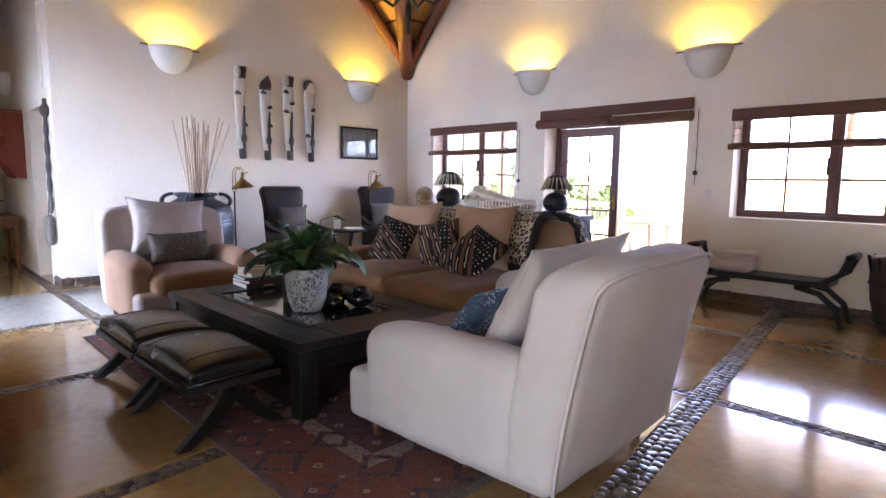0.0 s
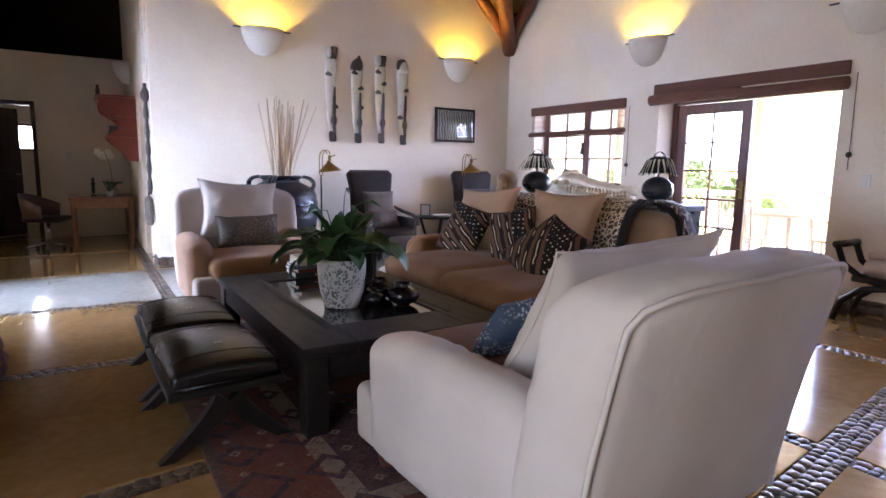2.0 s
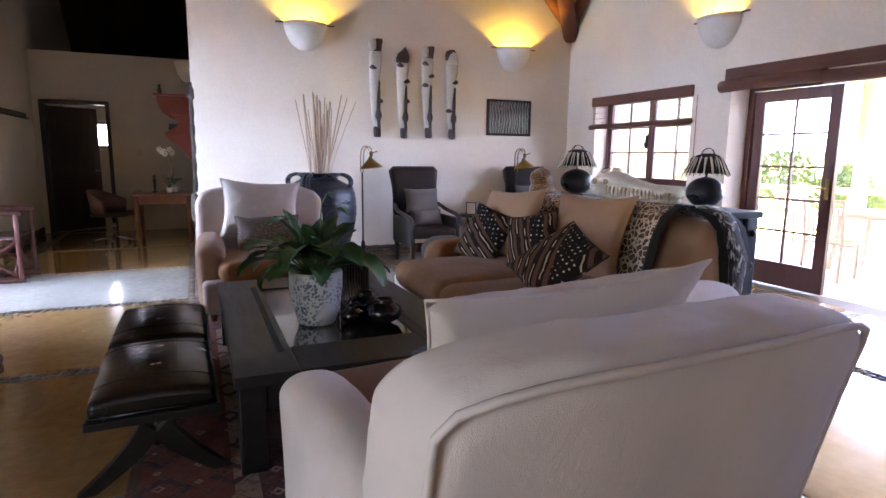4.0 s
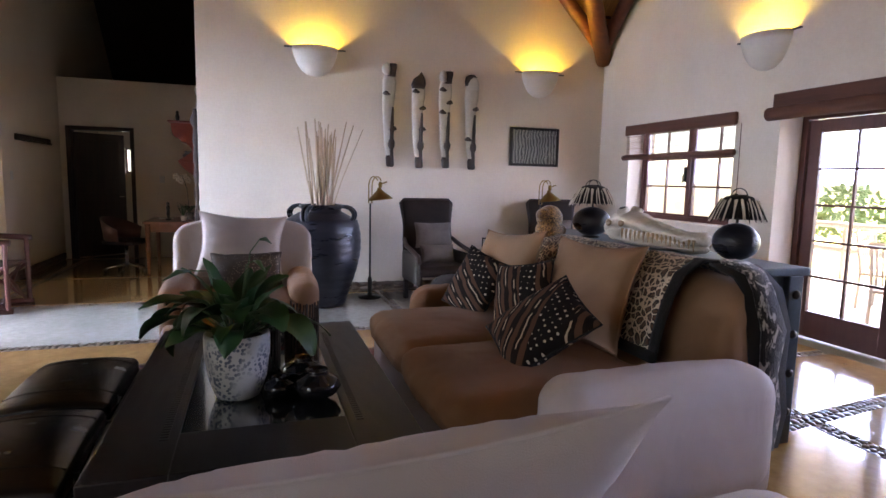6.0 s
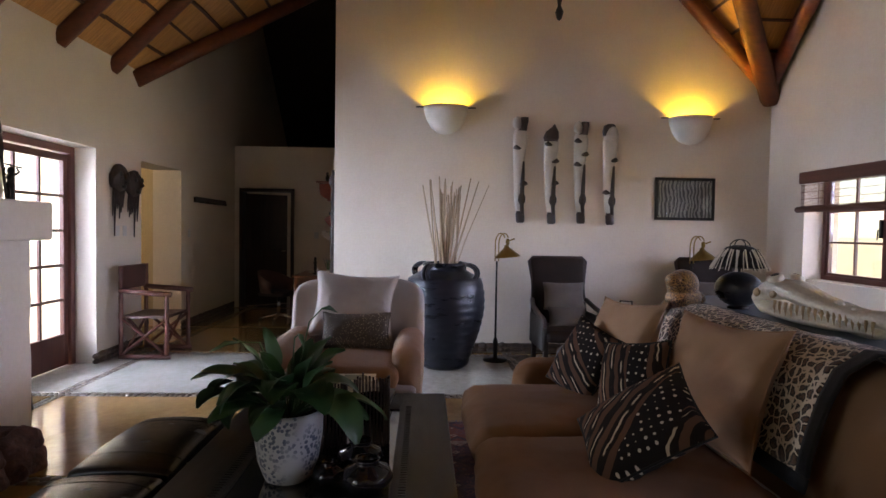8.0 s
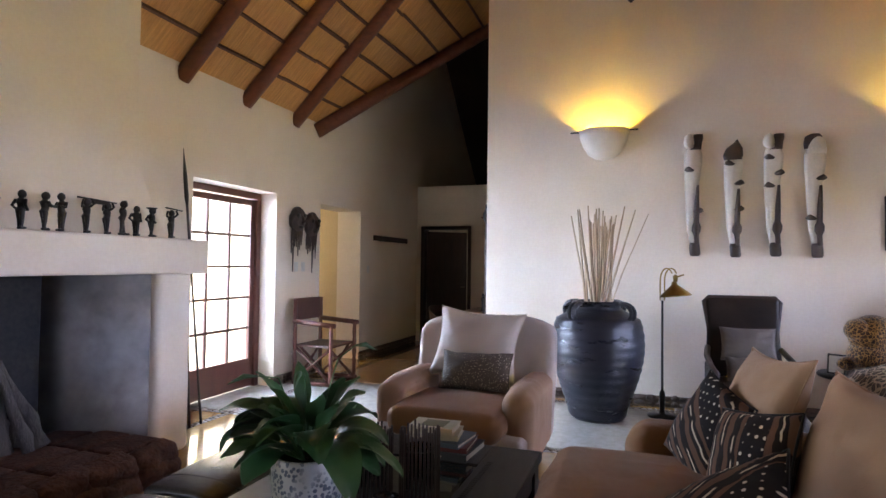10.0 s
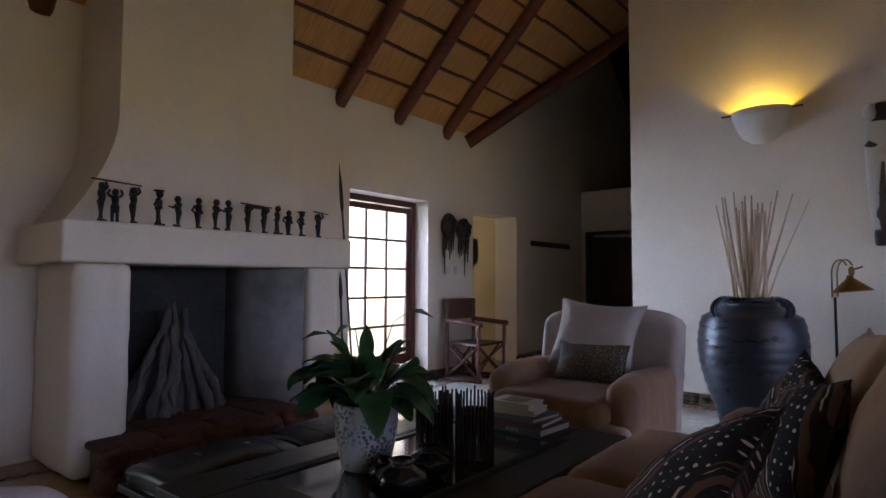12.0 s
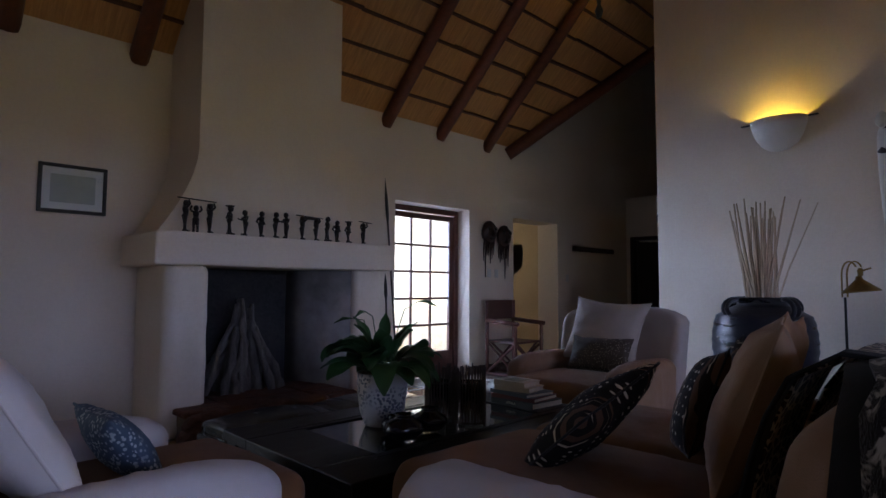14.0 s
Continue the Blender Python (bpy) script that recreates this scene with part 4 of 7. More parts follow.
def blind(x0, x1, ztop, zbot, y, rolled=False, label=""):
    """A bamboo roman blind: head fold, drawn slats, thick bottom fold."""
    e = empty("woven_blind", pose(0, 0, 0), label, "blind")
    s = Shape().box(x0, x1, y - 0.05, y - 0.004, ztop - 0.13, ztop, c=0.012)
    s.make("pelmet", BLIND, e)
    if rolled:
        sag = lambda x: 0.012 * math.sin(3.1 * (x - x0))
        for k, (a, b) in enumerate(((x0 - 0.01, (x0 + x1) / 2 + 0.05), ((x0 + x1) / 2 + 0.05, x1 + 0.01))):
            pts = [(a + (b - a) * i / 8, y - 0.075, ztop - 0.19 - 0.02 * k + sag(a + (b - a) * i / 8) * 0.4) for i in range(9)]
            Shape().tube(pts, 0.062, 14).make("rolled_fold", BLIND, e, smooth=True)
    else:
        n = int((ztop - 0.13 - zbot - 0.08) / 0.0085)
        t = Shape()
        for k in range(n):
            z = zbot + 0.08 + k * 0.0085
            t.box(x0 + 0.01, x1 - 0.01, y - 0.022, y - 0.018, z, z + (0.0034 if k % 9 else 0.0065))
        ob = t.make("slats", BLIND, e)
        ob["kind"] = "stuff"
        Shape().tube([(x0 - 0.01 + (x1 - x0 + 0.02) * i / 8, y - 0.045, zbot + 0.045 + 0.004 * math.sin(i * 1.7)) for i in range(9)], 0.034, 14).make("bottom_fold", BLIND, e, smooth=True)
        Shape().tube([(x0 + 0.3, y - 0.025, zbot), (x0 + 0.3, y - 0.025, ztop - 0.1)], 0.003, 5).make("lift_cord", BLIND, e)
    Shape().tube([(x1 + 0.06, y - 0.02, ztop - 0.12), (x1 + 0.065, y - 0.02, ztop - 0.7), (x1 + 0.06, y - 0.02, ztop - 1.0)], 0.004, 5).make("pull_cord", BLIND, e)
    Shape().lathe([(0.001, -0.03), (0.022, -0.018), (0.028, 0.0), (0.02, 0.02), (0.001, 0.03)], 12, pose(x1 + 0.062, y - 0.025, ztop - 0.86)).make("cord_knob", DARKCARV, e, smooth=True)
    return e


blind(WIN1[0] - 0.04, WIN1[1] + 0.03, 2.19, 1.73, N, False, "brown woven wood blind half raised over the window")
blind(DOORN[0] - 0.06, DOORN[1] + 0.06, 2.3, 2.0, N, True, "brown woven wood blind rolled up above the door")
blind(WIN3[0] - 0.03, WIN3[1] + 0.05, 2.13, 1.68, N, False, "brown woven wood blind half raised over the window")

# ---- fireplace ----
fp = empty("fireplace", pose(0, 0, 0), "whitewashed masonry fireplace with a tapering hood and sooty hearth", "fireplace", kind="structure")


def bowed(name, x0, x1, y0, y1, z0, z1, mat, r, parent, wr=0.01):
    return soft(name, (x1 - x0, y1 - y0, z1 - z0), r, mat, Matrix.Translation(((x0 + x1) / 2, (y0 + y1) / 2, (z0 + z1) / 2)), parent, 0.0, wr, 10)


bowed("jamb", -2.24, -1.88, S + 0.002, -0.3, 0.0, 1.40, PLASTER, 0.09, fp)
bowed("jamb", -4.02, -3.68, S + 0.002, -0.3, 0.0, 1.40, PLASTER, 0.05, fp)
bowed("mantel_shelf", -4.07, -1.76, S + 0.004, -0.19, 1.375, 1.64, PLASTER, 0.02, fp, 0.006)
bowed("firebox_back", -3.45, -2.2, S + 0.004, S + 0.09, 0.0, 1.38, SOOT, 0.01, fp)
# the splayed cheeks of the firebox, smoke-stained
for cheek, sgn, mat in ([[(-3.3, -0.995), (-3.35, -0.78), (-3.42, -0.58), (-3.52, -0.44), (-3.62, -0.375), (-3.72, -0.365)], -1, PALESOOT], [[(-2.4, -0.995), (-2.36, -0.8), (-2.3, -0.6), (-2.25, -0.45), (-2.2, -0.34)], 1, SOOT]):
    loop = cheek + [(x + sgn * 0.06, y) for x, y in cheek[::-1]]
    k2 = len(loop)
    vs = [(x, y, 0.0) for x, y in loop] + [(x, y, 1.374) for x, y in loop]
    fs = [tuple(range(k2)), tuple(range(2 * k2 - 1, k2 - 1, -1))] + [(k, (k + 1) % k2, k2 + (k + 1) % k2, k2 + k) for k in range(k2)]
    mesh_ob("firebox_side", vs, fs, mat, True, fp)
# hood: wide at the shelf, drawn in to the flue with a soft curve
rings = []
for k in range(9):
    t = k / 8
    q = 1 - (1 - t) ** 1.7
    rings.append((-3.9 + 0.38 * q, -1.84 - 0.29 * q, -0.44 + 0.075 * q, 1.638 + (2.36 - 1.638) * t))
rings += [(-3.52, -2.13, -0.365, 2.8), (-3.52, -2.13, -0.365, 4.6)]
vs, fs = [], []
for x0, x1, y1, z in rings:
    vs += [(x0, S, z), (x0, y1, z), (x1, y1, z), (x1, S, z)]
for k in range(len(rings) - 1):
    fs += [(4 * k + i, 4 * k + i + 1, 4 * k + i + 5, 4 * k + i + 4) for i in range(3)]
fs += [(0, 1, 2, 3), tuple(4 * (len(rings) - 1) + i for i in range(4))]
mesh_ob("hood", vs, fs, PLASTER, False, fp)
bowed("hearth_bed", -3.5, -2.0, S + 0.1, 0.06, 0.0, 0.235, GROUT, 0.03, fp)
for row in range(2):
    x = -3.48
    while x < -2.0:
        ln = min(random.uniform(0.16, 0.34), -1.94 - x)
        hh = (0.15, 0.125)[row]
        soft("hearth_stone", (ln + 0.02, 0.17 + random.uniform(-0.02, 0.02), hh), 0.045, HEARTH, pose(x + ln / 2, 0.05 + random.uniform(-0.015, 0.015), (0.07, 0.2)[row] + random.uniform(-0.006, 0.006), random.uniform(-4, 4), random.uniform(-4, 4), random.uniform(-5, 5)), fp, 0.012, 0.06, 6, seg=3)
        x += ln
for k in range(4):
    for j in range(3):
        soft("hearth_stone", (0.37, 0.26, 0.05), 0.02, HEARTH, pose(-3.3 + 0.385 * k, -0.72 + 0.28 * j, 0.235), fp, 0.004, 0.008, 3, seg=2)

# ---- outside ----
g = Shape().box(-600, 600, -600, 900, -0.62, -0.42).make("ground", EARTH)
setting(g, "dry grassy ground around the house", "ground")
s = Shape().box(-9, 3.4, N + T, 11.2, -0.3, -0.03)
setting(s.make("veranda_floor", DECK), "pale tiled veranda floor outside the door", "floor")
s = Shape().box(-9, 3.4, N + T - 0.1, 11.4, 2.95, 3.05)
setting(s.make("veranda_roof", YELLOWWALL), "boarded veranda roof", "roof")
s = Shape().box(-9.5, -4.0, -5.6, S - T, -0.3, -0.05)
setting(s.make("garden_terrace", DECK), "pale paving outside the garden door", "pavement")

# ---- seating ----
def armchair(m, label, width=1.0, deep=1.0, arms=None, back=None):
    """A rolled-arm easy chair that faces +x: plinth, arms, leaning back with a curved crest, seat cushion, legs."""
    e = empty("armchair", m, label, "armchair", "easy chairs")
    e.scale.x = deep
    w = width / 2
    a = 0.2
    soft("seat_base", (1.22, width - 0.06, 0.26), 0.045, back or LINEN, pose(-0.01, 0, 0.225), e, 0.008, 0.004)
    soft("seat_cushion", (0.88, width - 2 * a + 0.06, 0.19), 0.075, SUEDE, pose(0.21, 0, 0.415), e, 0.03, 0.008)

    def roll(q):
        k = max(0.0, (q.z + 0.1) / 0.36)
        f = max(0.0, (q.x - 0.1) / 0.4)
        return Vector((q.x, q.y * (1 + 0.1 * k), q.z - 0.05 * f * f * k))
    for s in (-1, 1):
        soft("arm", (0.94, a, 0.545), 0.085, arms or LINEN, pose(-0.03, s * (w - a / 2), 0.372), e, 0.012, 0.006, 26, shape=roll, fold=0.008)

    def lean(q):
        t = max(0.0, (q.z + 0.42) / 0.84)
        y = q.y / (width / 2)
        crest = 0.08 * (1 - abs(y) ** 5) * max(0, t - 0.4) / 0.6
        flare = 1 + 0.02 * t
        wing = 0.09 * abs(y) ** 3 * t
        return Vector((q.x - 0.235 * t ** 1.3 + wing, q.y * flare, q.z + crest - 0.02))
    soft("backrest", (0.27, width - 0.02, 0.84), 0.07, back or LINEN, pose(-0.52, 0, 0.55), e, 0.014, 0.005, 44, shape=lean, fold=0.006)
    # corded seam round the outer edge of the back
    hw = width / 2 - 0.028
    run = [(-hw, -0.4 + 0.05 * k) for k in range(16)] + [(-hw, 0.38)] + [(-hw + 0.03 + (2 * hw - 0.06) * k / 16, 0.405) for k in range(17)] + [(hw, 0.38)] + [(hw, 0.35 - 0.05 * k) for k in range(16)]
    at = pose(-0.52, 0, 0.55)
    Shape().tube([at @ lean(Vector((-0.128, y, z))) for y, z in run], 0.009, 6).make("piping", back or LINEN, e, smooth=True)
    for x in (0.44, -0.52):
        for s in (-1, 1):
            Shape().lathe([(0.02, 0.0), (0.03, 0.05), (0.034, 0.11)], 12, pose(x, s * (w - 0.1), 0)).make("leg", MAHOGANY, e, smooth=True)
    return e


armchair(pose(-0.84, 2.11, 0, 0, 0, 183), "pale linen rolled-arm armchair standing on the red rug", 1.14)
armchair(pose(-4.48, 1.84, 0, 0, 0, -1), "pale linen armchair with a tan seat beside the dark jar", 1.13, 0.86, BLUSH, WARMLINEN)
cushion("cushion", 0.88, 0.62, 0.22, CREAM, pose(-0.57, 2.17, 0.785, 30, 0, 94) @ pose(0, 0, 0, 0, -2, 0), "large pale linen cushion leaning on the armchair", 3, None, 0.13)
cushion("cushion", 0.42, 0.32, 0.14, BLUEPAT, pose(-0.94, 2.08, 0.635, 36, 0, 92), "small blue and white woven cushion on the armchair", 5)
cushion("cushion", 0.72, 0.58, 0.24, OATMEAL, pose(-4.79, 1.83, 0.84, -22, 0, 90) @ pose(0, 0, 0, 0, 4, 0), "pale linen cushion leaning in the armchair", 8, None, 0.14)
cushion("cushion", 0.56, 0.3, 0.14, PATCH, pose(-4.62, 1.87, 0.66, -24, 0, 90), "small dark patchwork cushion with beaded ends", 9)

# sofa, facing south
sofa = empty("sofa", pose(-2.58, 3.42, 0), "long tan and pale linen sofa with a throw over its back", "sofa")
SW = 2.34
soft("seat_base", (SW - 0.08, 1.3, 0.3), 0.04, LINEN, pose(0, -0.02, 0.25), sofa, 0.006, 0.005)
for s_ in (-1, 1):
    soft("seat_cushion", (0.87, 1.06, 0.2), 0.085, SUEDE, pose(s_ * 0.44, -0.22, 0.45), sofa, 0.03, 0.01, 24, fold=0.008)
    soft("arm", (0.3, 1.06, 0.55), 0.12, LINEN if s_ > 0 else SUEDE, pose(s_ * (SW / 2 - 0.15) - 0.02 * (s_ > 0), 0.12, 0.385), sofa, 0.012, 0.008, 26, fold=0.008)


def sofa_lean(q):
    t = max(0.0, (q.z + 0.42) / 0.84)
    u = q.x / (SW / 2 - 0.25)
    return Vector((q.x, q.y + 0.2 * t ** 1.2 - 0.05 * t * abs(u) ** 4, q.z - 0.05 * abs(u) ** 6 * t))


soft("backrest", (SW - 0.5, 0.3, 0.84), 0.13, TANPIL, pose(-0.06, 0.6, 0.55), sofa, 0.02, 0.008, 14, shape=sofa_lean)
for x in (-1.1, 1.1):
    for y in (-0.62, 0.58):
        Shape().lathe([(0.022, 0), (0.034, 0.11)], 12, pose(x, y, 0)).make("leg", MAHOGANY, sofa, smooth=True)

cushion("cushion", 0.7, 0.58, 0.2, TANPIL, pose(-3.27, 3.57, 0.82, -20, 0, 8) @ pose(0, 0, 0, 0, -4, 0), "tan cushion leaning on the sofa back", 11, None, 0.13)
cushion("cushion", 0.64, 0.6, 0.21, TANPIL, pose(-2.47, 3.73, 0.82, -20, 0, 15), "large tan cushion leaning on the sofa back", 12, None, 0.14)
cushion("cushion", 0.4, 0.44, 0.16, MUD[0], pose(-3.26, 3.36, 0.735, -24, 0, 28) @ pose(0, 0, 0, 0, 16, 0), "dark brown mudcloth cushion with pale strokes", 13, BLACKCLOTH)
cushion("cushion", 0.4, 0.44, 0.16, MUD[1], pose(-2.72, 3.45, 0.74, -22, 0, 28) @ pose(0, 0, 0, 0, -12, 0), "dark brown mudcloth cushion with pale dots", 14, BLACKCLOTH)
axis_x = Vector((0.46, -0.06, -0.165)).normalized()
axis_y = Vector((0.09, 0.3, 0.235)).cross(axis_x).normalized()
axis_z = axis_x.cross(axis_y)
third = Matrix.Translation((-2.15, 3.27, 0.725)) @ Matrix((axis_x, axis_y, axis_z)).transposed().to_4x4()
cushion("cushion", 0.46, 0.5, 0.17, MUD[2], third, "dark brown mudcloth cushion with strokes and dots", 15, BLACKCLOTH)


def sheet(name, path, x0, x1, n, mat, parent, thick=0.012, wave=0.008, shape=None):
    """A hanging cloth: path of (y, z) points swept from x0 to x1."""
    vs, fs = [], []
    m = len(path)
    for side in (0, 1):
        for i in range(n + 1):
            x = x0 + (x1 - x0) * i / n
            for j, (y, z) in enumerate(path):
                d = wave * noise.noise(Vector((x * 7, y * 5, z * 5)))
                j0, j1 = max(0, j - 1), min(m - 1, j + 1)
                ty, tz = path[j1][0] - path[j0][0], path[j1][1] - path[j0][1]
                ln = math.hypot(ty, tz) or 1
                k = d + thick * side
                p = Vector((x, y - tz / ln * k, z + ty / ln * k))
                vs.append(shape(p) if shape else p)
    q = (n + 1) * m
    for side in (0, 1):
        fs += [(side * q + i * m + j, side * q + i * m + j + 1, side * q + (i + 1) * m + j + 1, side * q + (i + 1) * m + j) for i in range(n) for j in range(m - 1)]
    rim = [i * m for i in range(n + 1)] + [n * m + j for j in range(1, m)] + [i * m + m - 1 for i in range(n - 1, -1, -1)] + [j for j in range(m - 2, 0, -1)]
    fs += [(rim[k], rim[(k + 1) % len(rim)], q + rim[(k + 1) % len(rim)], q + rim[k]) for k in range(len(rim))]
    return mesh_ob(name, vs, fs, mat, True, parent)


throw = empty("throw", pose(0, 0, 0), "leopard-print throw with black borders draped over the sofa", "throw")
over = [(3.92, 0.78), (3.97, 0.9), (4.03, 0.99), (4.14, 1.03), (4.26, 1.02), (4.36, 0.96), (4.39, 0.82)]
sheet("top_panel", over, -3.6, -2.42, 24, LEOPARD, throw)
front = [(3.855, 0.585), (3.865, 0.64), (3.89, 0.74), (3.93, 0.86), (3.985, 0.97), (4.1, 1.04), (4.26, 1.03), (4.38, 0.94)]
sheet("front_panel", front, -2.42, -2.05, 10, LEOPARD, throw)
sheet("border", [(y - 0.004, z + 0.006) for y, z in front], -2.05, -1.98, 4, BLACKCLOTH, throw)
sheet("border", [(3.835, 0.53), (3.85, 0.588)], -2.44, -1.98, 8, BLACKCLOTH, throw)
edge_path = [(-2.0, 1.025), (-1.92, 1.02), (-1.83, 0.99), (-1.75, 0.92), (-1.71, 0.76), (-1.7, 0.55), (-1.7, 0.35), (-1.695, 0.17)]


def tail(y0, y1, name, mat, lift):
    vs, fs = [], []
    for j in range(2):
        for i, (x, z) in enumerate(edge_path):
            for y in (y0, (y0 + y1) / 2, y1):
                wob = 0.016 * math.sin(9 * i + 14 * y)
                ox, oz = (lift + 0.014 * j, 0) if z < 0.9 else (lift * 0.5, lift + 0.014 * j)
                vs.append((x + ox + wob * 0.3, y + wob, z + oz))
    m = len(edge_path) * 3
    for j in range(2):
        for i in range(len(edge_path) - 1):
            fs += [(j * m + i * 3 + k, j * m + i * 3 + k + 1, j * m + i * 3 + k + 4, j * m + i * 3 + k + 3) for k in range(2)]
    n = len(edge_path)
    rim = [0, 1, 2] + [3 * i + 2 for i in range(1, n)] + [3 * n - 2, 3 * n - 3] + [3 * i for i in range(n - 2, 0, -1)]
    fs += [(rim[k], rim[(k + 1) % len(rim)], m + rim[(k + 1) % len(rim)], m + rim[k]) for k in range(len(rim))]
    return mesh_ob(name, vs, fs, mat, True, throw)


tail(4.12, 4.36, "border", BLACKCLOTH, 0.0)
tail(4.175, 4.305, "fur_tail", FUR, 0.016)

# ---- coffee table ----
ct = empty("coffee_table", pose(-2.595, 1.975, 0), "large black-brown wooden coffee table with a glass inset", "table")
L, B, H = 1.93, 1.17, 0.45
s = Shape()
fw = 0.27
s.box(-L / 2, L / 2, -B / 2, -B / 2 + fw, H - 0.05, H, c=0.006).box(-L / 2, L / 2, B / 2 - fw, B / 2, H - 0.05, H, c=0.006)
s.box(-L / 2, -L / 2 + fw + 0.06, -B / 2 + fw, B / 2 - fw, H - 0.05, H, c=0.006).box(L / 2 - fw - 0.06, L / 2, -B / 2 + fw, B / 2 - fw, H - 0.05, H, c=0.006)
s.make("tabletop", EBONY, ct)
s = Shape()
for k in range(58):
    x = -L / 2 + fw + 0.01 + k * (L - 2 * fw - 0.02) / 57
    for y in (-B / 2 + fw - 0.05, B / 2 - fw + 0.05):
        s.box(x - 0.008, x + 0.008, y - 0.015, y + 0.015, H - 0.002, H + 0.004)
s.make("carved_border", EBONY, ct)["kind"] = "stuff"
Shape().box(-L / 2 + fw + 0.06, L / 2 - fw - 0.06, -B / 2 + fw, B / 2 - fw, H - 0.022, H - 0.008).make("glass_inset", TABLEGLASS, ct, "dark reflecting glass inset")
s = Shape()
s.box(-L / 2 + 0.03, L / 2 - 0.03, -B / 2 + 0.03, -B / 2 + 0.06, H - 0.17, H - 0.05).box(-L / 2 + 0.03, L / 2 - 0.03, B / 2 - 0.06, B / 2 - 0.03, H - 0.17, H - 0.05)
s.box(-L / 2 + 0.03, -L / 2 + 0.06, -B / 2 + 0.06, B / 2 - 0.06, H - 0.17, H - 0.05).box(L / 2 - 0.06, L / 2 - 0.03, -B / 2 + 0.06, B / 2 - 0.06, H - 0.17, H - 0.05)
s.make("apron", EBONY, ct)
for x in (-1, 1):
    for y in (-1, 1):
        Shape().box(x * (L / 2 - 0.07) - 0.055, x * (L / 2 - 0.07) + 0.055, y * (B / 2 - 0.07) - 0.055, y * (B / 2 - 0.07) + 0.055, 0, H - 0.05, c=0.008).make("leg", EBONY, ct)

# ---- stools ----
def stool(m):
    e = empty("stool", m, "black leather footstool on curved crossed wooden legs", "stool", "footstools by the table")
    w, b = 0.75, 0.5
    Shape().box(-w / 2, w / 2, -b / 2, b / 2, 0.275, 0.312, c=0.008).make("seat_frame", EBONY, e)

    def dome(q):
        u, v = q.x / (w / 2), q.y / (b / 2)
        return Vector((q.x, q.y, q.z + (0.042 * (1 - u ** 2) * (1 - v ** 4) + 0.02 * (1 - v ** 2) if q.z > 0 else 0)))
    soft("seat_pad", (w - 0.03, b - 0.03, 0.07), 0.03, LEATHER, pose(0, 0, 0.345), e, 0.0, 0.003, 16, shape=dome)
    for x in (-w / 2 + 0.15, w / 2 - 0.15):
        pts = [(x, -b / 2 + 0.03 + (b - 0.06) * k / 12, 0.0) for k in range(13)]
        Shape().tube([(p[0], p[1], 0.345 + dome(Vector((p[0], p[1], 0.035))).z - 0.001) for p in pts], 0.0035, 6).make("pad_seam", LEATHER, e, smooth=True)
    for y in (-b / 2 + 0.022, b / 2 - 0.022):
        Shape().tube([(-w / 2 + 0.02, y, 0.318), (0, y, 0.322), (w / 2 - 0.02, y, 0.318)], 0.008, 6).make("pad_welt", LEATHER, e, smooth=True)
    for x in (-w / 2 + 0.022, w / 2 - 0.022):
        Shape().tube([(x, -b / 2 + 0.02, 0.318), (x, 0, 0.322), (x, b / 2 - 0.02, 0.318)], 0.008, 6).make("pad_welt", LEATHER, e, smooth=True)
    for sx in (-1, 1):
        x = sx * (w / 2 - 0.05)
        for sy in (-1, 1):
            n = 12
            out, inn = [], []
            for k in range(n + 1):
                t = k / n
                y = sy * (0.02 + 0.24 * t ** 1.25)
                z = 0.245 - 0.245 * t ** 0.9
                out.append((y + sy * 0.035, z + 0.03 * (1 - t)))
                inn.append((y - sy * 0.03, z - 0.03 * (1 - t)))
            pts = [(p[0], max(0.0, p[1])) for p in out + inn[::-1]]
            Shape().prism(pts, x - 0.025, x + 0.025, Matrix(((0, 1, 0, 0), (1, 0, 0, 0), (0, 0, 1, 0), (0, 0, 0, 1)))).make("leg", EBONY, e)
    s = Shape()
    pts = [(-w / 2 + 0.08 + (w - 0.16) * k / 24, 0, 0.15) for k in range(25)]
    s.tube(pts, [0.012 + 0.008 * abs(math.sin(k * 1.3)) for k in range(25)], 10)
    s.make("turned_stretcher", EBONY, e, smooth=True)
    return e


st = stool(pose(-2.86, 1.07, 0.004))
copy_thing(st, pose(-2.09, 1.08, 0.004, 0, 0, 1.5))

# ---- rug ----
rug = empty("rug", pose(-2.45, 2.15, 0.004), "worn red and blue patterned rug under the coffee table", "rug")
soft("woven_field", (3.7, 2.36, 0.016), 0.006, rug_mat(1.85, 1.18), pose(0, 0, 0.005), rug, 0, 0.0015, 12, seg=1)
s = Shape()
for k in range(150):
    y = -1.17 + 2.34 * k / 149
    for sx in (-1, 1):
        s.tube([(sx * 1.84, y, 0.006), (sx * 1.9, y + random.uniform(-0.006, 0.006), 0.004)], 0.004, 4)
s.make("fringe", GREYCLOTH, rug)["kind"] = "stuff"

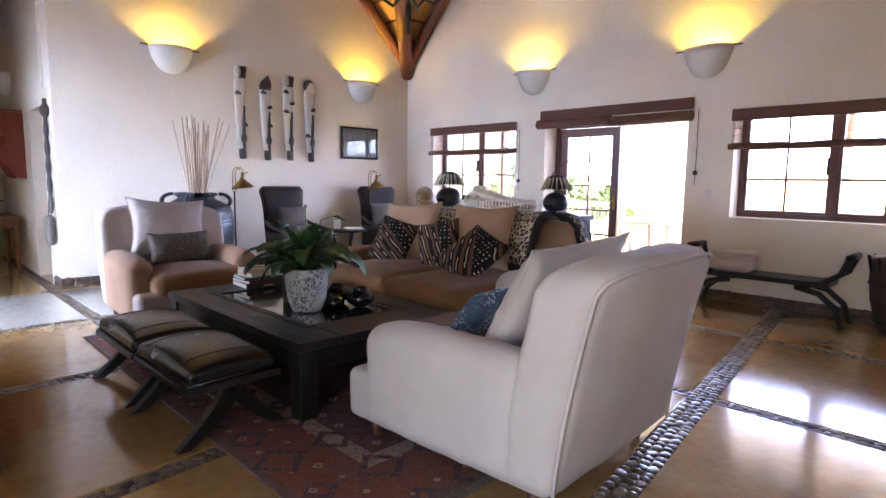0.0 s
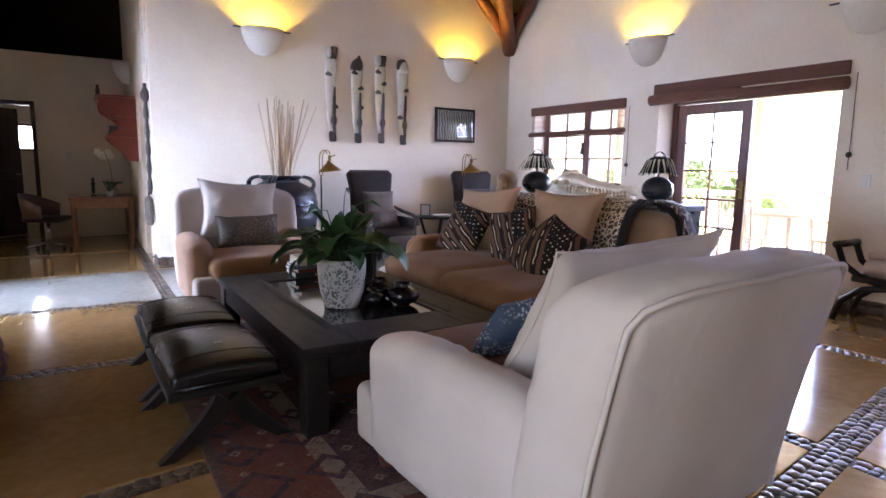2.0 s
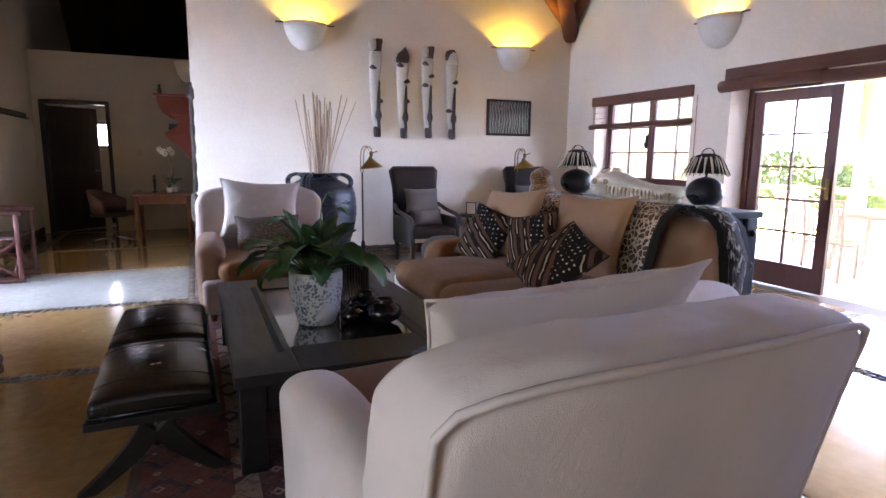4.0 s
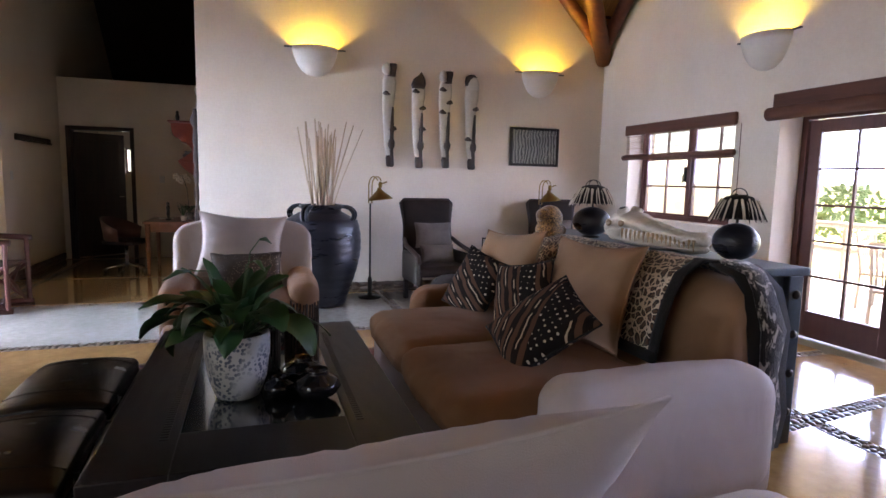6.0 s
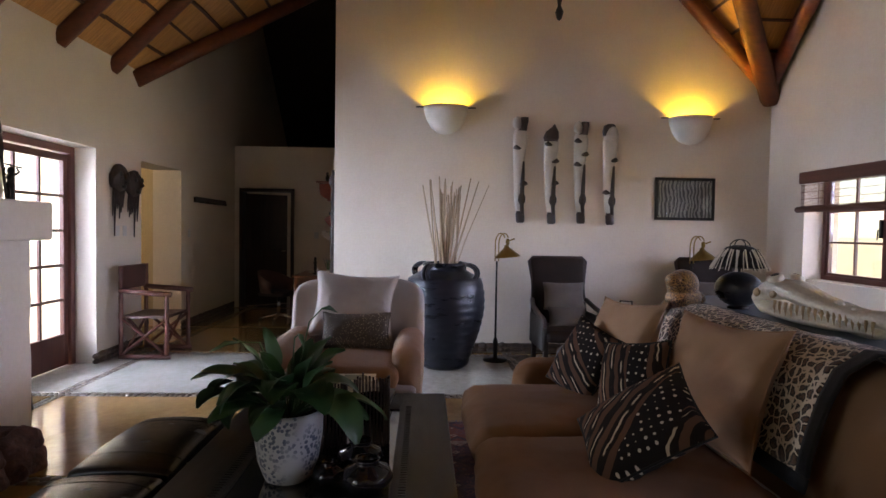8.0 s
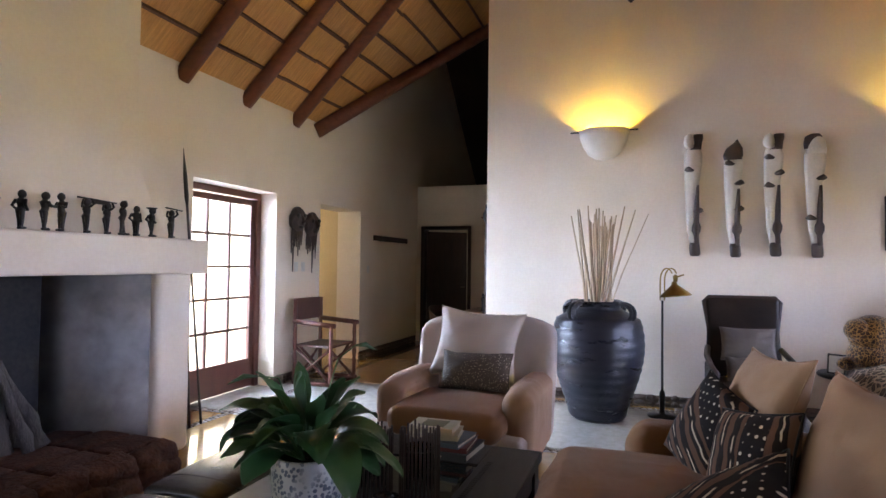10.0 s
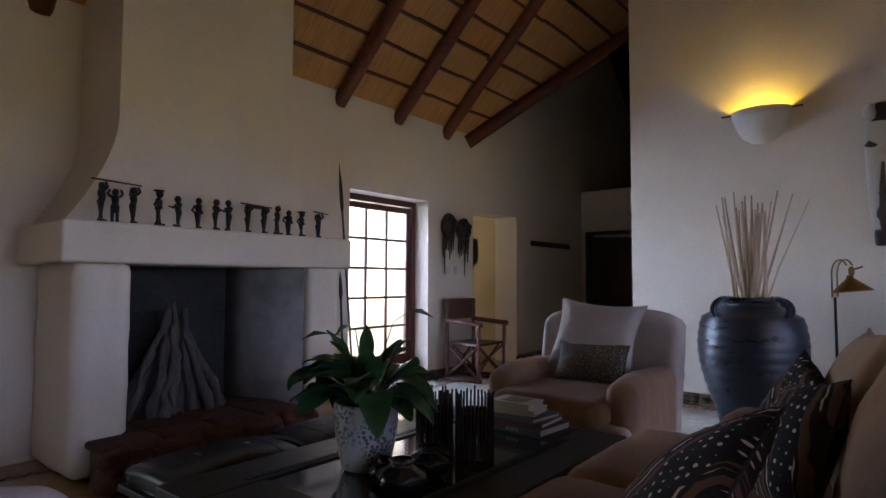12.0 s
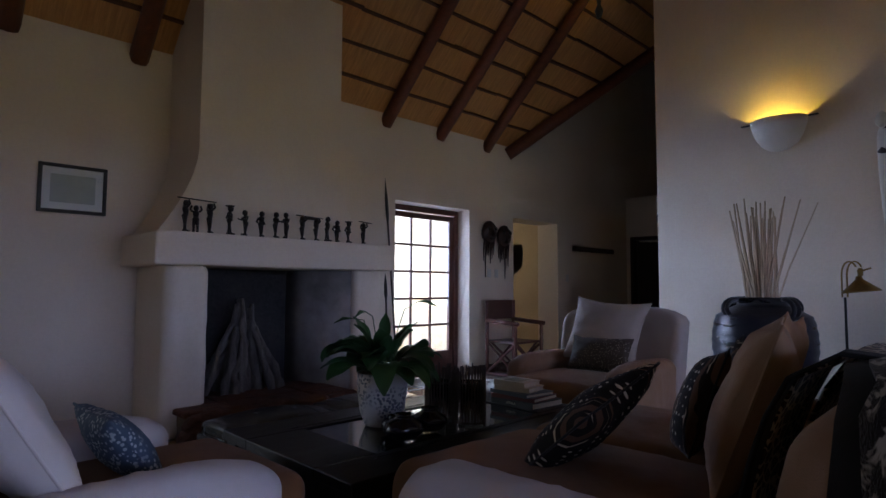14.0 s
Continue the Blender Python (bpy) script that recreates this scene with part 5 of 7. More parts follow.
# ---- wall lamps ----
def wall_lamp(x, y, z, turn, r=0.27):
    """A half bowl of plaster against the wall, open above; its flat side lies in its x-z plane."""
    e = empty("wall_lamp", pose(x, y, z, 0, 0, turn), "white plaster half-bowl wall lamp glowing yellow upwards", "wall lamp", "plaster wall lamps")
    prof = [(0.0, -0.33), (0.09, -0.315), (0.17, -0.26), (0.225, -0.17), (0.258, -0.07), (r, 0.0), (r - 0.014, 0.0), (0.245, -0.07), (0.21, -0.16), (0.155, -0.245), (0.08, -0.297), (0.0, -0.31)]
    n = 24
    vs = [(q * math.cos(math.pi * k / n), -0.82 * q * math.sin(math.pi * k / n) - 0.002, zz) for q, zz in prof for k in range(n + 1)]
    fs = [(a * (n + 1) + k, a * (n + 1) + k + 1, (a + 1) * (n + 1) + k + 1, (a + 1) * (n + 1) + k) for a in range(len(prof) - 1) for k in range(n)]
    mesh_ob("bowl", vs, fs, WHITEPAINT, True, e)
    for x0, x1 in ((-0.36, -r), (r, 0.36)):
        Shape().box(x0, x1, -0.03, -0.002, -0.012, 0.0).make("bracket", IRON, e, "thin dark bracket end")
    d = Matrix.Rotation(radians(turn), 4, "Z") @ Vector((0, -0.1, 0))
    wall_lamp_light(x + d.x, y + d.y, z - 0.17)
    return e


wall_lamp(W, 2.655, 2.965, 90)
wall_lamp(W, 5.64, 2.9, 90)
wall_lamp(-4.13, N, 2.87, 0)
wall_lamp(-1.72, N, 2.83, 0)
e = empty("wall_lamp", pose(-9.5, 1.3, 2.75), "unlit white plaster half-bowl wall lamp in the hall", "wall lamp", "plaster wall lamps")
prof = [(0.0, -0.3), (0.12, -0.28), (0.22, -0.17), (0.27, 0.0), (0.255, 0.0), (0.2, -0.16), (0.1, -0.26), (0.0, -0.28)]
vs = [(q * math.cos(math.pi * k / 20), -0.82 * q * math.sin(math.pi * k / 20) - 0.002, zz) for q, zz in prof for k in range(21)]
mesh_ob("bowl", vs, [(a * 21 + k, a * 21 + k + 1, (a + 1) * 21 + k + 1, (a + 1) * 21 + k) for a in range(len(prof) - 1) for k in range(20)], WHITEPAINT, True, e)

# ---- carved clubs on the west wall ----
def club(y, z0, z1, kind, label):
    e = empty("carved_club", pose(W, y, z0), label, "wall carving", "carvings in a row")
    h = z1 - z0

    def slab(name, rows, mat, d=0.05):
        s = Shape()
        vs, fs, n = [], [], 10
        for yy, w, z in rows:
            vs += [(d * 0.55 + d * 0.5 * math.cos(2 * math.pi * k / n), 1.3 * yy + 1.32 * w * math.sin(2 * math.pi * k / n), z) for k in range(n)]
        fs = [(a * n + k, a * n + (k + 1) % n, (a + 1) * n + (k + 1) % n, (a + 1) * n + k) for a in range(len(rows) - 1) for k in range(n)]
        fs += [tuple(range(n))[::-1], tuple((len(rows) - 1) * n + k for k in range(n))]
        return mesh_ob(name, vs, fs, mat, True, e)
    slab("foot", [(0.012, 0.03, 0.0), (0.012, 0.04, 0.02), (0.008, 0.04, 0.11), (0.004, 0.03, 0.14)], DARKCARV)
    wide = 0.074 if kind == 3 else 0.068
    slab("body", [(-0.002, 0.028, 0.14), (-0.012, 0.036, 0.28), (-0.016, 0.046, 0.46 * h), (-0.01, 0.058, 0.62 * h), (-0.002, wide, 0.75 * h), (0, wide, 0.83 * h), (0, 0.055, 0.88 * h), (0.0, 0.03, 0.905 * h)], WHITEWOOD)
    slab("snake", [(0.026, 0.018, 0.12), (0.02, 0.02, 0.22), (0.018, 0.036, 0.26), (0.02, 0.036, 0.31), (0.022, 0.021, 0.35), (0.026, 0.019, 0.42 * h), (0.032, 0.01, 0.58 * h)], DARKCARV, 0.07)
    if kind in (0, 2):
        slab("head", [(-0.03, 0.014, 0.885 * h), (-0.034, 0.036, 0.91 * h), (-0.034, 0.04, 0.95 * h), (-0.032, 0.03, 0.985 * h), (-0.03, 0.01, h)], WHITEWOOD, 0.07)
        slab("crest", [(0.01, 0.05, 0.872 * h), (0.026, 0.034, 0.895 * h), (0.036, 0.028, 0.93 * h), (0.036, 0.036, 0.96 * h), (0.036, 0.036, h - 0.002)], DARKCARV, 0.06)
    elif kind == 1:
        slab("crest", [(-0.008, 0.064, 0.83 * h), (-0.006, 0.074, 0.87 * h), (0.004, 0.06, 0.93 * h), (0.02, 0.02, 0.975 * h), (0.022, 0.004, h)], DARKCARV, 0.062)
    else:
        slab("shoulder", [(0.006, 0.07, 0.84 * h), (0.006, 0.068, 0.9 * h), (0.014, 0.05, 0.95 * h), (0.02, 0.02, 0.972 * h)], WHITEWOOD, 0.058)
        slab("crest", [(-0.014, 0.06, 0.88 * h), (-0.014, 0.066, 0.93 * h), (-0.01, 0.058, 0.98 * h), (-0.002, 0.03, h)], DARKCARV, 0.05)
    for k, f in enumerate(((0.7, 0.36), (0.62, 0.79, 0.4), (0.57, 0.67, 0.8), (0.63, 0.31))[kind]):
        side = 0.03 if (k + kind) % 2 else -0.024
        slab("band", [(side, 0.02, f * h - 0.012), (side * 1.15, 0.042, f * h + 0.006), (side * 1.4, 0.028, f * h + 0.026), (side * 1.6, 0.008, f * h + 0.044)], DARKCARV, 0.066)
    return e


for k, (y, z0, z1) in enumerate(((3.56, 1.59, 2.86), (3.94, 1.58, 2.78), (4.3, 1.59, 2.82), (4.66, 1.58, 2.8))):
    club(y, z0, z1, k, ("tall white and dark carved club with a round head", "white and dark carved club with a pointed crest", "white and dark carved club with banded body", "plain white and dark carved club with a snake")[k])


def picture(name, m, w, h, fr, face, label, mount=None, inner=None):
    """A framed picture in its own x-z plane, facing -y."""
    e = empty(name, m, label, "picture")
    s = Shape()
    s.box(0, fr, -0.028, -0.002, 0, h, c=0.004).box(w - fr, w, -0.028, -0.002, 0, h, c=0.004).box(fr, w - fr, -0.028, -0.002, 0, fr, c=0.004).box(fr, w - fr, -0.028, -0.002, h - fr, h, c=0.004)
    s.make("picture_frame", EBONY, e)
    Shape().box(fr, w - fr, -0.014, -0.004, fr, h - fr).make("print", mount or face, e)
    if mount:
        a = inner
        Shape().box(a, w - a, -0.018, -0.0142, a, h - a).make("mounted_print", face, e)
    g_ = Shape().box(fr, w - fr, -0.023, -0.0215, fr, h - fr).make("picture_glass", PANE, e)
    g_.visible_shadow = False
    return e


picture("picture", pose(W, 5.23, 1.65, 0, 0, 90), 0.74, 0.52, 0.035, zebra_mat(), "framed black and white zebra picture")

# ---- jar with reeds ----
jar = empty("jar", pose(-6.22, 2.65, 0), "waist-high dark glazed storage jar with looped handles", "jar")
prof = [(0.001, 0.0), (0.24, 0.0), (0.27, 0.03)] + [(0.27 + 0.17 * math.sin((k / 44) ** 1.15 * 2.25) + 0.0035 * math.sin(k * 1.57), 0.03 + 0.93 * k / 44) for k in range(1, 45)] + [(0.36, 0.985), (0.26, 1.04), (0.22, 1.06), (0.215, 1.085), (0.245, 1.1), (0.25, 1.12), (0.235, 1.135), (0.2, 1.13), (0.19, 1.08), (0.19, 0.9), (0.001, 0.88)]
Shape().lathe(prof, 48, cap=False).make("jar_body", JARGLAZE, jar, smooth=True)
for k in range(4):
    s = Shape()
    a = radians(45 + 90 * k + 12)
    for off in (-0.025, 0.025):
        pts = [Vector((0.27 + 0.1 * math.sin(t) * 1.3, off, 1.0 + 0.09 * -math.cos(t) + 0.03)) for t in [math.pi * i / 10 for i in range(11)]]
        s.tube([Matrix.Rotation(a, 4, "Z") @ p for p in pts], 0.021, 8)
    s.make("handle", JARGLAZE, jar, smooth=True)
reeds = empty("reed_bundle", pose(-6.22, 2.65, 0.886), "bundle of dry pale reeds standing in the jar", "dried reeds")
for k in range(34):
    a, sp = random.uniform(0, 6.28), random.uniform(0.03, 0.36)
    top_ = Vector((math.cos(a) * sp * 0.8, math.sin(a) * sp, random.uniform(0.95, 1.18)))
    foot = Vector((math.cos(a) * 0.13 * random.random(), math.sin(a) * 0.13 * random.random(), 0.0))
    mid = foot.lerp(top_, 0.5) + Vector((random.uniform(-0.02, 0.02), random.uniform(-0.02, 0.02), 0))
    Shape().tube([foot, mid, top_], [0.011, 0.01, 0.006], 6).make("reed", REED, reeds, smooth=True)
Shape().tube([(0, 0.06, 0), (-0.02, 0.22, 0.5), (-0.03, 0.47, 1.1)], [0.008, 0.007, 0.004], 6).make("reed", REED, reeds, smooth=True)

# ---- reading lamps ----
def reading_lamp(m):
    e = empty("floor_lamp", m, "slender black floor lamp with a brass cone shade", "floor lamp", "brass reading lamps")
    Shape().lathe([(0.001, 0), (0.14, 0.0), (0.14, 0.018), (0.03, 0.03), (0.024, 0.06), (0.028, 0.22), (0.02, 0.25), (0.012, 0.26), (0.01, 1.14), (0.001, 1.14)], 20).make("stem", IRON, e, smooth=True)
    for off in (-0.02, 0.02):
        pts = [(0, off, 1.14)] + [(0, 0.06 - 0.06 * math.cos(t) + off, 1.34 + 0.12 * math.sin(t)) for t in [math.pi * i / 10 for i in range(11)]]
        Shape().tube([(p[0], p[1], p[2]) for p in pts[:-2]], 0.007, 8).make("arm", BRASS, e, smooth=True)
    Shape().lathe([(0.022, 0.13), (0.03, 0.1), (0.145, 0.0), (0.15, -0.012), (0.146, -0.012), (0.026, 0.096), (0.018, 0.128)], 28, pose(0, 0.12, 1.2, 6, 0, 0), cap=False).make("shade", BRASS, e, "aged brass cone shade", smooth=True)
    Shape().lathe([(0.001, 0), (0.02, 0.0), (0.024, 0.05), (0.012, 0.07), (0.001, 0.07)], 14, pose(0, 0.12, 1.33)).make("lamp_holder", BRASS, e, smooth=True)
    Shape().tube([(0, 0.12, 1.37), (0, 0.2, 1.4)], 0.008, 8).make("switch_arm", BRASS, e, smooth=True)
    return e


lamp = reading_lamp(pose(-6.47, 3.25, 0))
copy_thing(lamp, pose(-6.55, 5.55, 0, 0, 0, -20))

# ---- high-backed chairs by the west wall ----
def high_chair(m):
    e = empty("high_back_chair", m, "dark high-backed leather armchair with woven cane sides", "armchair", "high-backed chairs")

    def flare(q):
        t = max(0.0, (q.z + 0.4) / 0.8)
        return Vector((q.x - 0.16 * t, q.y * (1 - 0.1 * t + 0.24 * max(0, t - 0.6)), q.z))
    soft("backrest", (0.09, 0.64, 0.82), 0.035, DARKHIDE, pose(-0.26, 0, 0.78), e, 0.01, 0.003, 10, shape=flare)
    Shape().tube([(-0.245, -0.31, 0.38), (-0.34, -0.285, 0.85), (-0.40, -0.33, 1.15), (-0.405, -0.29, 1.19), (-0.405, 0.29, 1.19), (-0.40, 0.33, 1.15), (-0.34, 0.285, 0.85), (-0.245, 0.31, 0.38)], 0.02, 8).make("back_rail", DARKCARV, e, smooth=True)
    soft("seat", (0.62, 0.58, 0.12), 0.045, DARKHIDE, pose(0.03, 0, 0.4), e, 0.02, 0.003)
    for s_ in (-1, 1):
        soft("arm_panel", (0.6, 0.05, 0.34), 0.02, BLUEGREY, pose(0.02, s_ * 0.315, 0.42), e, 0.0, 0.002)
        Shape().tube([(-0.29, s_ * 0.31, 0.72), (-0.1, s_ * 0.34, 0.66), (0.2, s_ * 0.345, 0.62), (0.34, s_ * 0.33, 0.58), (0.36, s_ * 0.32, 0.5)], 0.026, 8).make("arm_rail", DARKCARV, e, smooth=True)
        for x in (0.28, -0.26):
            Shape().box(x - 0.025, x + 0.025, s_ * 0.29 - 0.025, s_ * 0.29 + 0.025, 0, 0.36, c=0.005).make("leg", DARKCARV, e)
    return e


chair = high_chair(pose(-6.1, 3.97, 0, 0, 0, 2))
copy_thing(chair, pose(-6.22, 5.68, 0, 0, 0, -8))
cushion("cushion", 0.46, 0.3, 0.12, GREYCLOTH, pose(-6.22, 3.97, 0.78, -14, 0, 92), "grey striped cushion on the high-backed chair", 21)
cushion("cushion", 0.42, 0.22, 0.12, GREYCLOTH, pose(-6.08, 3.98, 0.57, -24, 0, 92), "small grey lumbar cushion on the high-backed chair", 22)
soft("knitted_pouf", (0.5, 0.5, 0.36), 0.14, BLUEGREY, pose(-5.6, 4.05, 0.18), None, 0.03, 0.006, 8)
tagged(scene.objects["knitted_pouf"], "grey knitted pouf in front of the chair", "pouf")
cushion("cushion", 0.46, 0.34, 0.13, GREYCLOTH, pose(-6.34, 5.68, 0.78, -14, 0, 82), "grey striped cushion on the far chair", 23)

# side table between the chairs
e = empty("side_table", pose(-6.15, 4.8, 0), "small round dark side table between the chairs", "table")
Shape().lathe([(0.001, 0.55), (0.3, 0.55), (0.31, 0.565), (0.3, 0.58), (0.001, 0.58)], 28).make("tabletop", EBONY, e, smooth=True)
for k in range(3):
    a = 2.1 * k
    Shape().tube([(0.2 * math.cos(a), 0.2 * math.sin(a), 0), (0.12 * math.cos(a), 0.12 * math.sin(a), 0.3), (0.2 * math.cos(a), 0.2 * math.sin(a), 0.55)], 0.018, 8).make("leg", EBONY, e, smooth=True)
e = empty("plate", pose(-6.06, 4.88, 0.58), "shallow white plate on the side table", "plate")
Shape().lathe([(0.001, 0.002), (0.09, 0.002), (0.15, 0.022), (0.155, 0.02), (0.1, 0.0), (0.001, 0.0)], 28, cap=False).make("dish", WHITEPAINT, e, smooth=True)
e = empty("photo_frame", pose(-6.1, 4.62, 0.58, 0, 0, 60), "small photo frame standing on the side table", "picture frame")
Shape().box(-0.07, 0.07, -0.01, 0.01, 0, 0.17, pose(0, 0, 0, -10, 0, 0), c=0.003).make("picture_frame", IRON, e)
Shape().box(-0.055, 0.055, -0.013, -0.0105, 0.015, 0.155, pose(0, 0, 0, -10, 0, 0)).make("print", PAPER, e)

# ---- console table behind the sofa ----
con = empty("console_table", pose(-3.2, 4.6, 0.05), "blue-grey painted console table with studded ends", "table")
CL = 2.46
Shape().box(-CL / 2, CL / 2, -0.2, 0.2, 0.905, 0.95, c=0.008).make("tabletop", BLUEWOOD, con)
Shape().box(-CL / 2 + 0.06, CL / 2 - 0.06, -0.17, 0.17, 0.78, 0.903).make("apron", BLUEWOOD, con)
for sx in (-1, 1):
    for sy in (-1, 1):
        x, y = sx * (CL / 2 - 0.07), sy * 0.13
        leg = Shape().box(x - 0.05, x + 0.05, y - 0.05, y + 0.05, -0.05, 0.903, c=0.006).make("leg", BLUEWOOD, con)
        for z in (0.14, 0.36, 0.58, 0.8):
            Shape().lathe([(0.026, 0), (0.024, 0.01), (0.012, 0.019), (0.001, 0.021)], 12, pose(x + sx * 0.05, y, z, 0, 90 * sx, 0)).make("stud", IRON, leg, smooth=True)
Shape().box(-CL / 2 + 0.1, CL / 2 - 0.1, -0.16, 0.16, 0.14, 0.17, c=0.004).make("lower_shelf", BLUEWOOD, con)


def table_lamp(m, label):
    e = empty("table_lamp", m, label, "table lamp", "quill lamps")
    Shape().lathe([(0.001, 0), (0.075, 0), (0.08, 0.012), (0.06, 0.02), (0.001, 0.02)], 24).make("foot", EBONY, e, smooth=True)
    prof = [(0.001, 0.015)] + [(0.168 * math.sin(math.pi * k / 16), 0.14 - 0.125 * math.cos(math.pi * k / 16)) for k in range(1, 16)] + [(0.001, 0.265)]
    Shape().lathe(prof, 36, cap=False).make("base_globe", JARGLAZE, e, smooth=True)
    Shape().tube([(0, 0, 0.26), (0, 0, 0.33)], 0.011, 10).make("neck", IRON, e, smooth=True)
    Shape().lathe([(0.05, 0.45), (0.09, 0.442), (0.125, 0.415), (0.15, 0.37), (0.166, 0.33), (0.18, 0.3), (0.177, 0.297), (0.162, 0.33), (0.146, 0.37), (0.121, 0.411), (0.088, 0.437), (0.05, 0.446)], 32, cap=False).make("shade", BLACKCLOTH, e, smooth=True)
    for r, z in ((0.184, 0.3), (0.054, 0.451)):
        Shape().tube([(r * math.cos(2 * math.pi * k / 24), r * math.sin(2 * math.pi * k / 24), z) for k in range(25)], 0.004, 5).make("shade_ring", IRON, e, smooth=True)
    for k in range(56):
        a = 2 * math.pi * k / 56 + random.uniform(-0.03, 0.03)
        b = a + random.uniform(-0.06, 0.06)
        r1 = random.uniform(0.19, 0.21)
        p = [(0.12 * math.cos(a), 0.12 * math.sin(a), 0.424 + random.uniform(-0.012, 0.006)), (0.16 * math.cos(b), 0.16 * math.sin(b), 0.362), (r1 * math.cos(b), r1 * math.sin(b), random.uniform(0.27, 0.29))]
        Shape().tube(p, [0.0065, 0.0055, 0.003], 4).make("quill", (BONE, BLACKCLOTH, BONE)[k % 3], e)
    for t in (0, math.pi / 2):
        Shape().tube([(0.08 * math.cos(t) * math.cos(q), 0.08 * math.sin(t) * math.cos(q), 0.437 + 0.06 * math.sin(q)) for q in [math.pi * i / 8 for i in range(9)]], 0.004, 5).make("harp", IRON, e, smooth=True)
    return e


table_lamp(pose(-2.22, 4.52, 1.0) @ Matrix.Diagonal((0.74, 0.74, 0.84, 1)), "dark globe table lamp with a black and white quill shade")
table_lamp(pose(-3.66, 4.5, 1.0) @ Matrix.Diagonal((0.88, 0.88, 0.92, 1)), "dark globe table lamp with a quill shade beside the skull")

# crocodile skull
sk = empty("crocodile_skull", pose(-2.93, 4.55, 1.0, 0, 0, 6) @ Matrix.Diagonal((0.72, 0.8, 0.92, 1)), "large pale crocodile skull with rows of teeth", "skull")


def snout(name, rows, mat, n=16):
    vs, fs = [], []
    for x, w, z, h in rows:
        for k in range(n):
            a = 2 * math.pi * k / n
            p = Vector((x, w * math.cos(a), z + h * math.sin(a)))
            d = 0.012 * noise.noise(p * 13) + 0.008 * noise.noise(p * 31)
            vs.append(p * 1.0 + Vector((0, d, d)))
    fs = [(a * n + k, a * n + (k + 1) % n, (a + 1) * n + (k + 1) % n, (a + 1) * n + k) for a in range(len(rows) - 1) for k in range(n)]
    fs += [tuple(range(n))[::-1], tuple((len(rows) - 1) * n + k for k in range(n))]
    return mesh_ob(name, vs, fs, mat, True, sk)


snout("cranium", [(-0.6, 0.1, 0.1, 0.03), (-0.56, 0.15, 0.13, 0.06), (-0.46, 0.17, 0.18, 0.07), (-0.36, 0.16, 0.2, 0.06), (-0.26, 0.15, 0.19, 0.06), (-0.15, 0.135, 0.165, 0.055), (0.0, 0.115, 0.14, 0.05), (0.15, 0.1, 0.12, 0.042), (0.3, 0.095, 0.105, 0.038), (0.42, 0.1, 0.1, 0.042), (0.5, 0.1, 0.105, 0.05), (0.57, 0.075, 0.1, 0.045), (0.6, 0.03, 0.095, 0.02)], BONE)
snout("lower_jaw", [(-0.62, 0.1, 0.1, 0.05), (-0.5, 0.15, 0.075, 0.05), (-0.35, 0.15, 0.05, 0.04), (-0.15, 0.13, 0.035, 0.03), (0.1, 0.11, 0.03, 0.024), (0.3, 0.1, 0.028, 0.022), (0.45, 0.1, 0.032, 0.028), (0.55, 0.08, 0.034, 0.026), (0.59, 0.03, 0.036, 0.015)], BONE)
for s_ in (-1, 1):
    Shape().lathe([(0.045, 0), (0.06, 0.02), (0.05, 0.045), (0.02, 0.05)], 14, pose(-0.38, s_ * 0.075, 0.235, s_ * -18, 0, 0)).make("eye_socket_rim", BONE, sk, smooth=True)
    # dark disc on the bone, paints the shade inside the eye socket
    Shape().lathe([(0.001, 0.0), (0.036, 0.0), (0.03, 0.012), (0.001, 0.012)], 14, pose(-0.38, s_ * 0.086, 0.272, s_ * -18, 0, 0)).make("eye_socket", DARKCARV, sk, smooth=True)
    for k in range(17):
        x = -0.3 + 0.052 * k
        w = 0.15 - 0.05 * min(1, (k / 9))
        ln = random.uniform(0.022, 0.05)
        Shape().tube([(x, s_ * (w - 0.012), 0.108 - 0.002 * k + 0.02), (x + 0.004, s_ * (w - 0.004), 0.09 - 0.0012 * k), (x + 0.002, s_ * (w - 0.01), 0.085 - 0.0012 * k - ln)], [0.012, 0.010, 0.002], 6).make("tooth", TOOTH, sk, smooth=True)

# brown caps set on the bone, painting the shaded holes in its side
for x, z, r, wide, w in ((-0.47, 0.165, 0.03, 1.5, 0.168), (-0.31, 0.165, 0.026, 1.7, 0.15)):
    Shape().lathe([(0.001, 0.012), (r * 0.7, 0.01), (r, 0.0)], 16, pose(x, -w, z, 78, 0, 0) @ Matrix.Diagonal((wide, 1, 1, 1))).make("skull_opening", TOOTH, sk, smooth=True)
for k in range(9):
    x = -0.2 + 0.075 * k
    vs_, fs_ = rounded((2, 2, 2), 0.99, 2)
    Shape().add([Vector((v[0] * 0.045, v[1] * 0.022, v[2] * (0.016 + 0.006 * (k % 2)))) for v in vs_], fs_, pose(x, 0.02 * (-1) ** k, 0.208 - 0.011 * k)).make("snout_ridge", BONE, sk, smooth=True)

# leopard figure, one plain shape
def blob(parts):
    s = Shape()
    for c, r, m in parts:
        vs, fs = rounded((2, 2, 2), 0.999, 4)
        s.add([Vector((v[0] * r[0], v[1] * r[1], v[2] * r[2])) for v in vs], fs, Matrix.Translation(c) @ m)
    return s


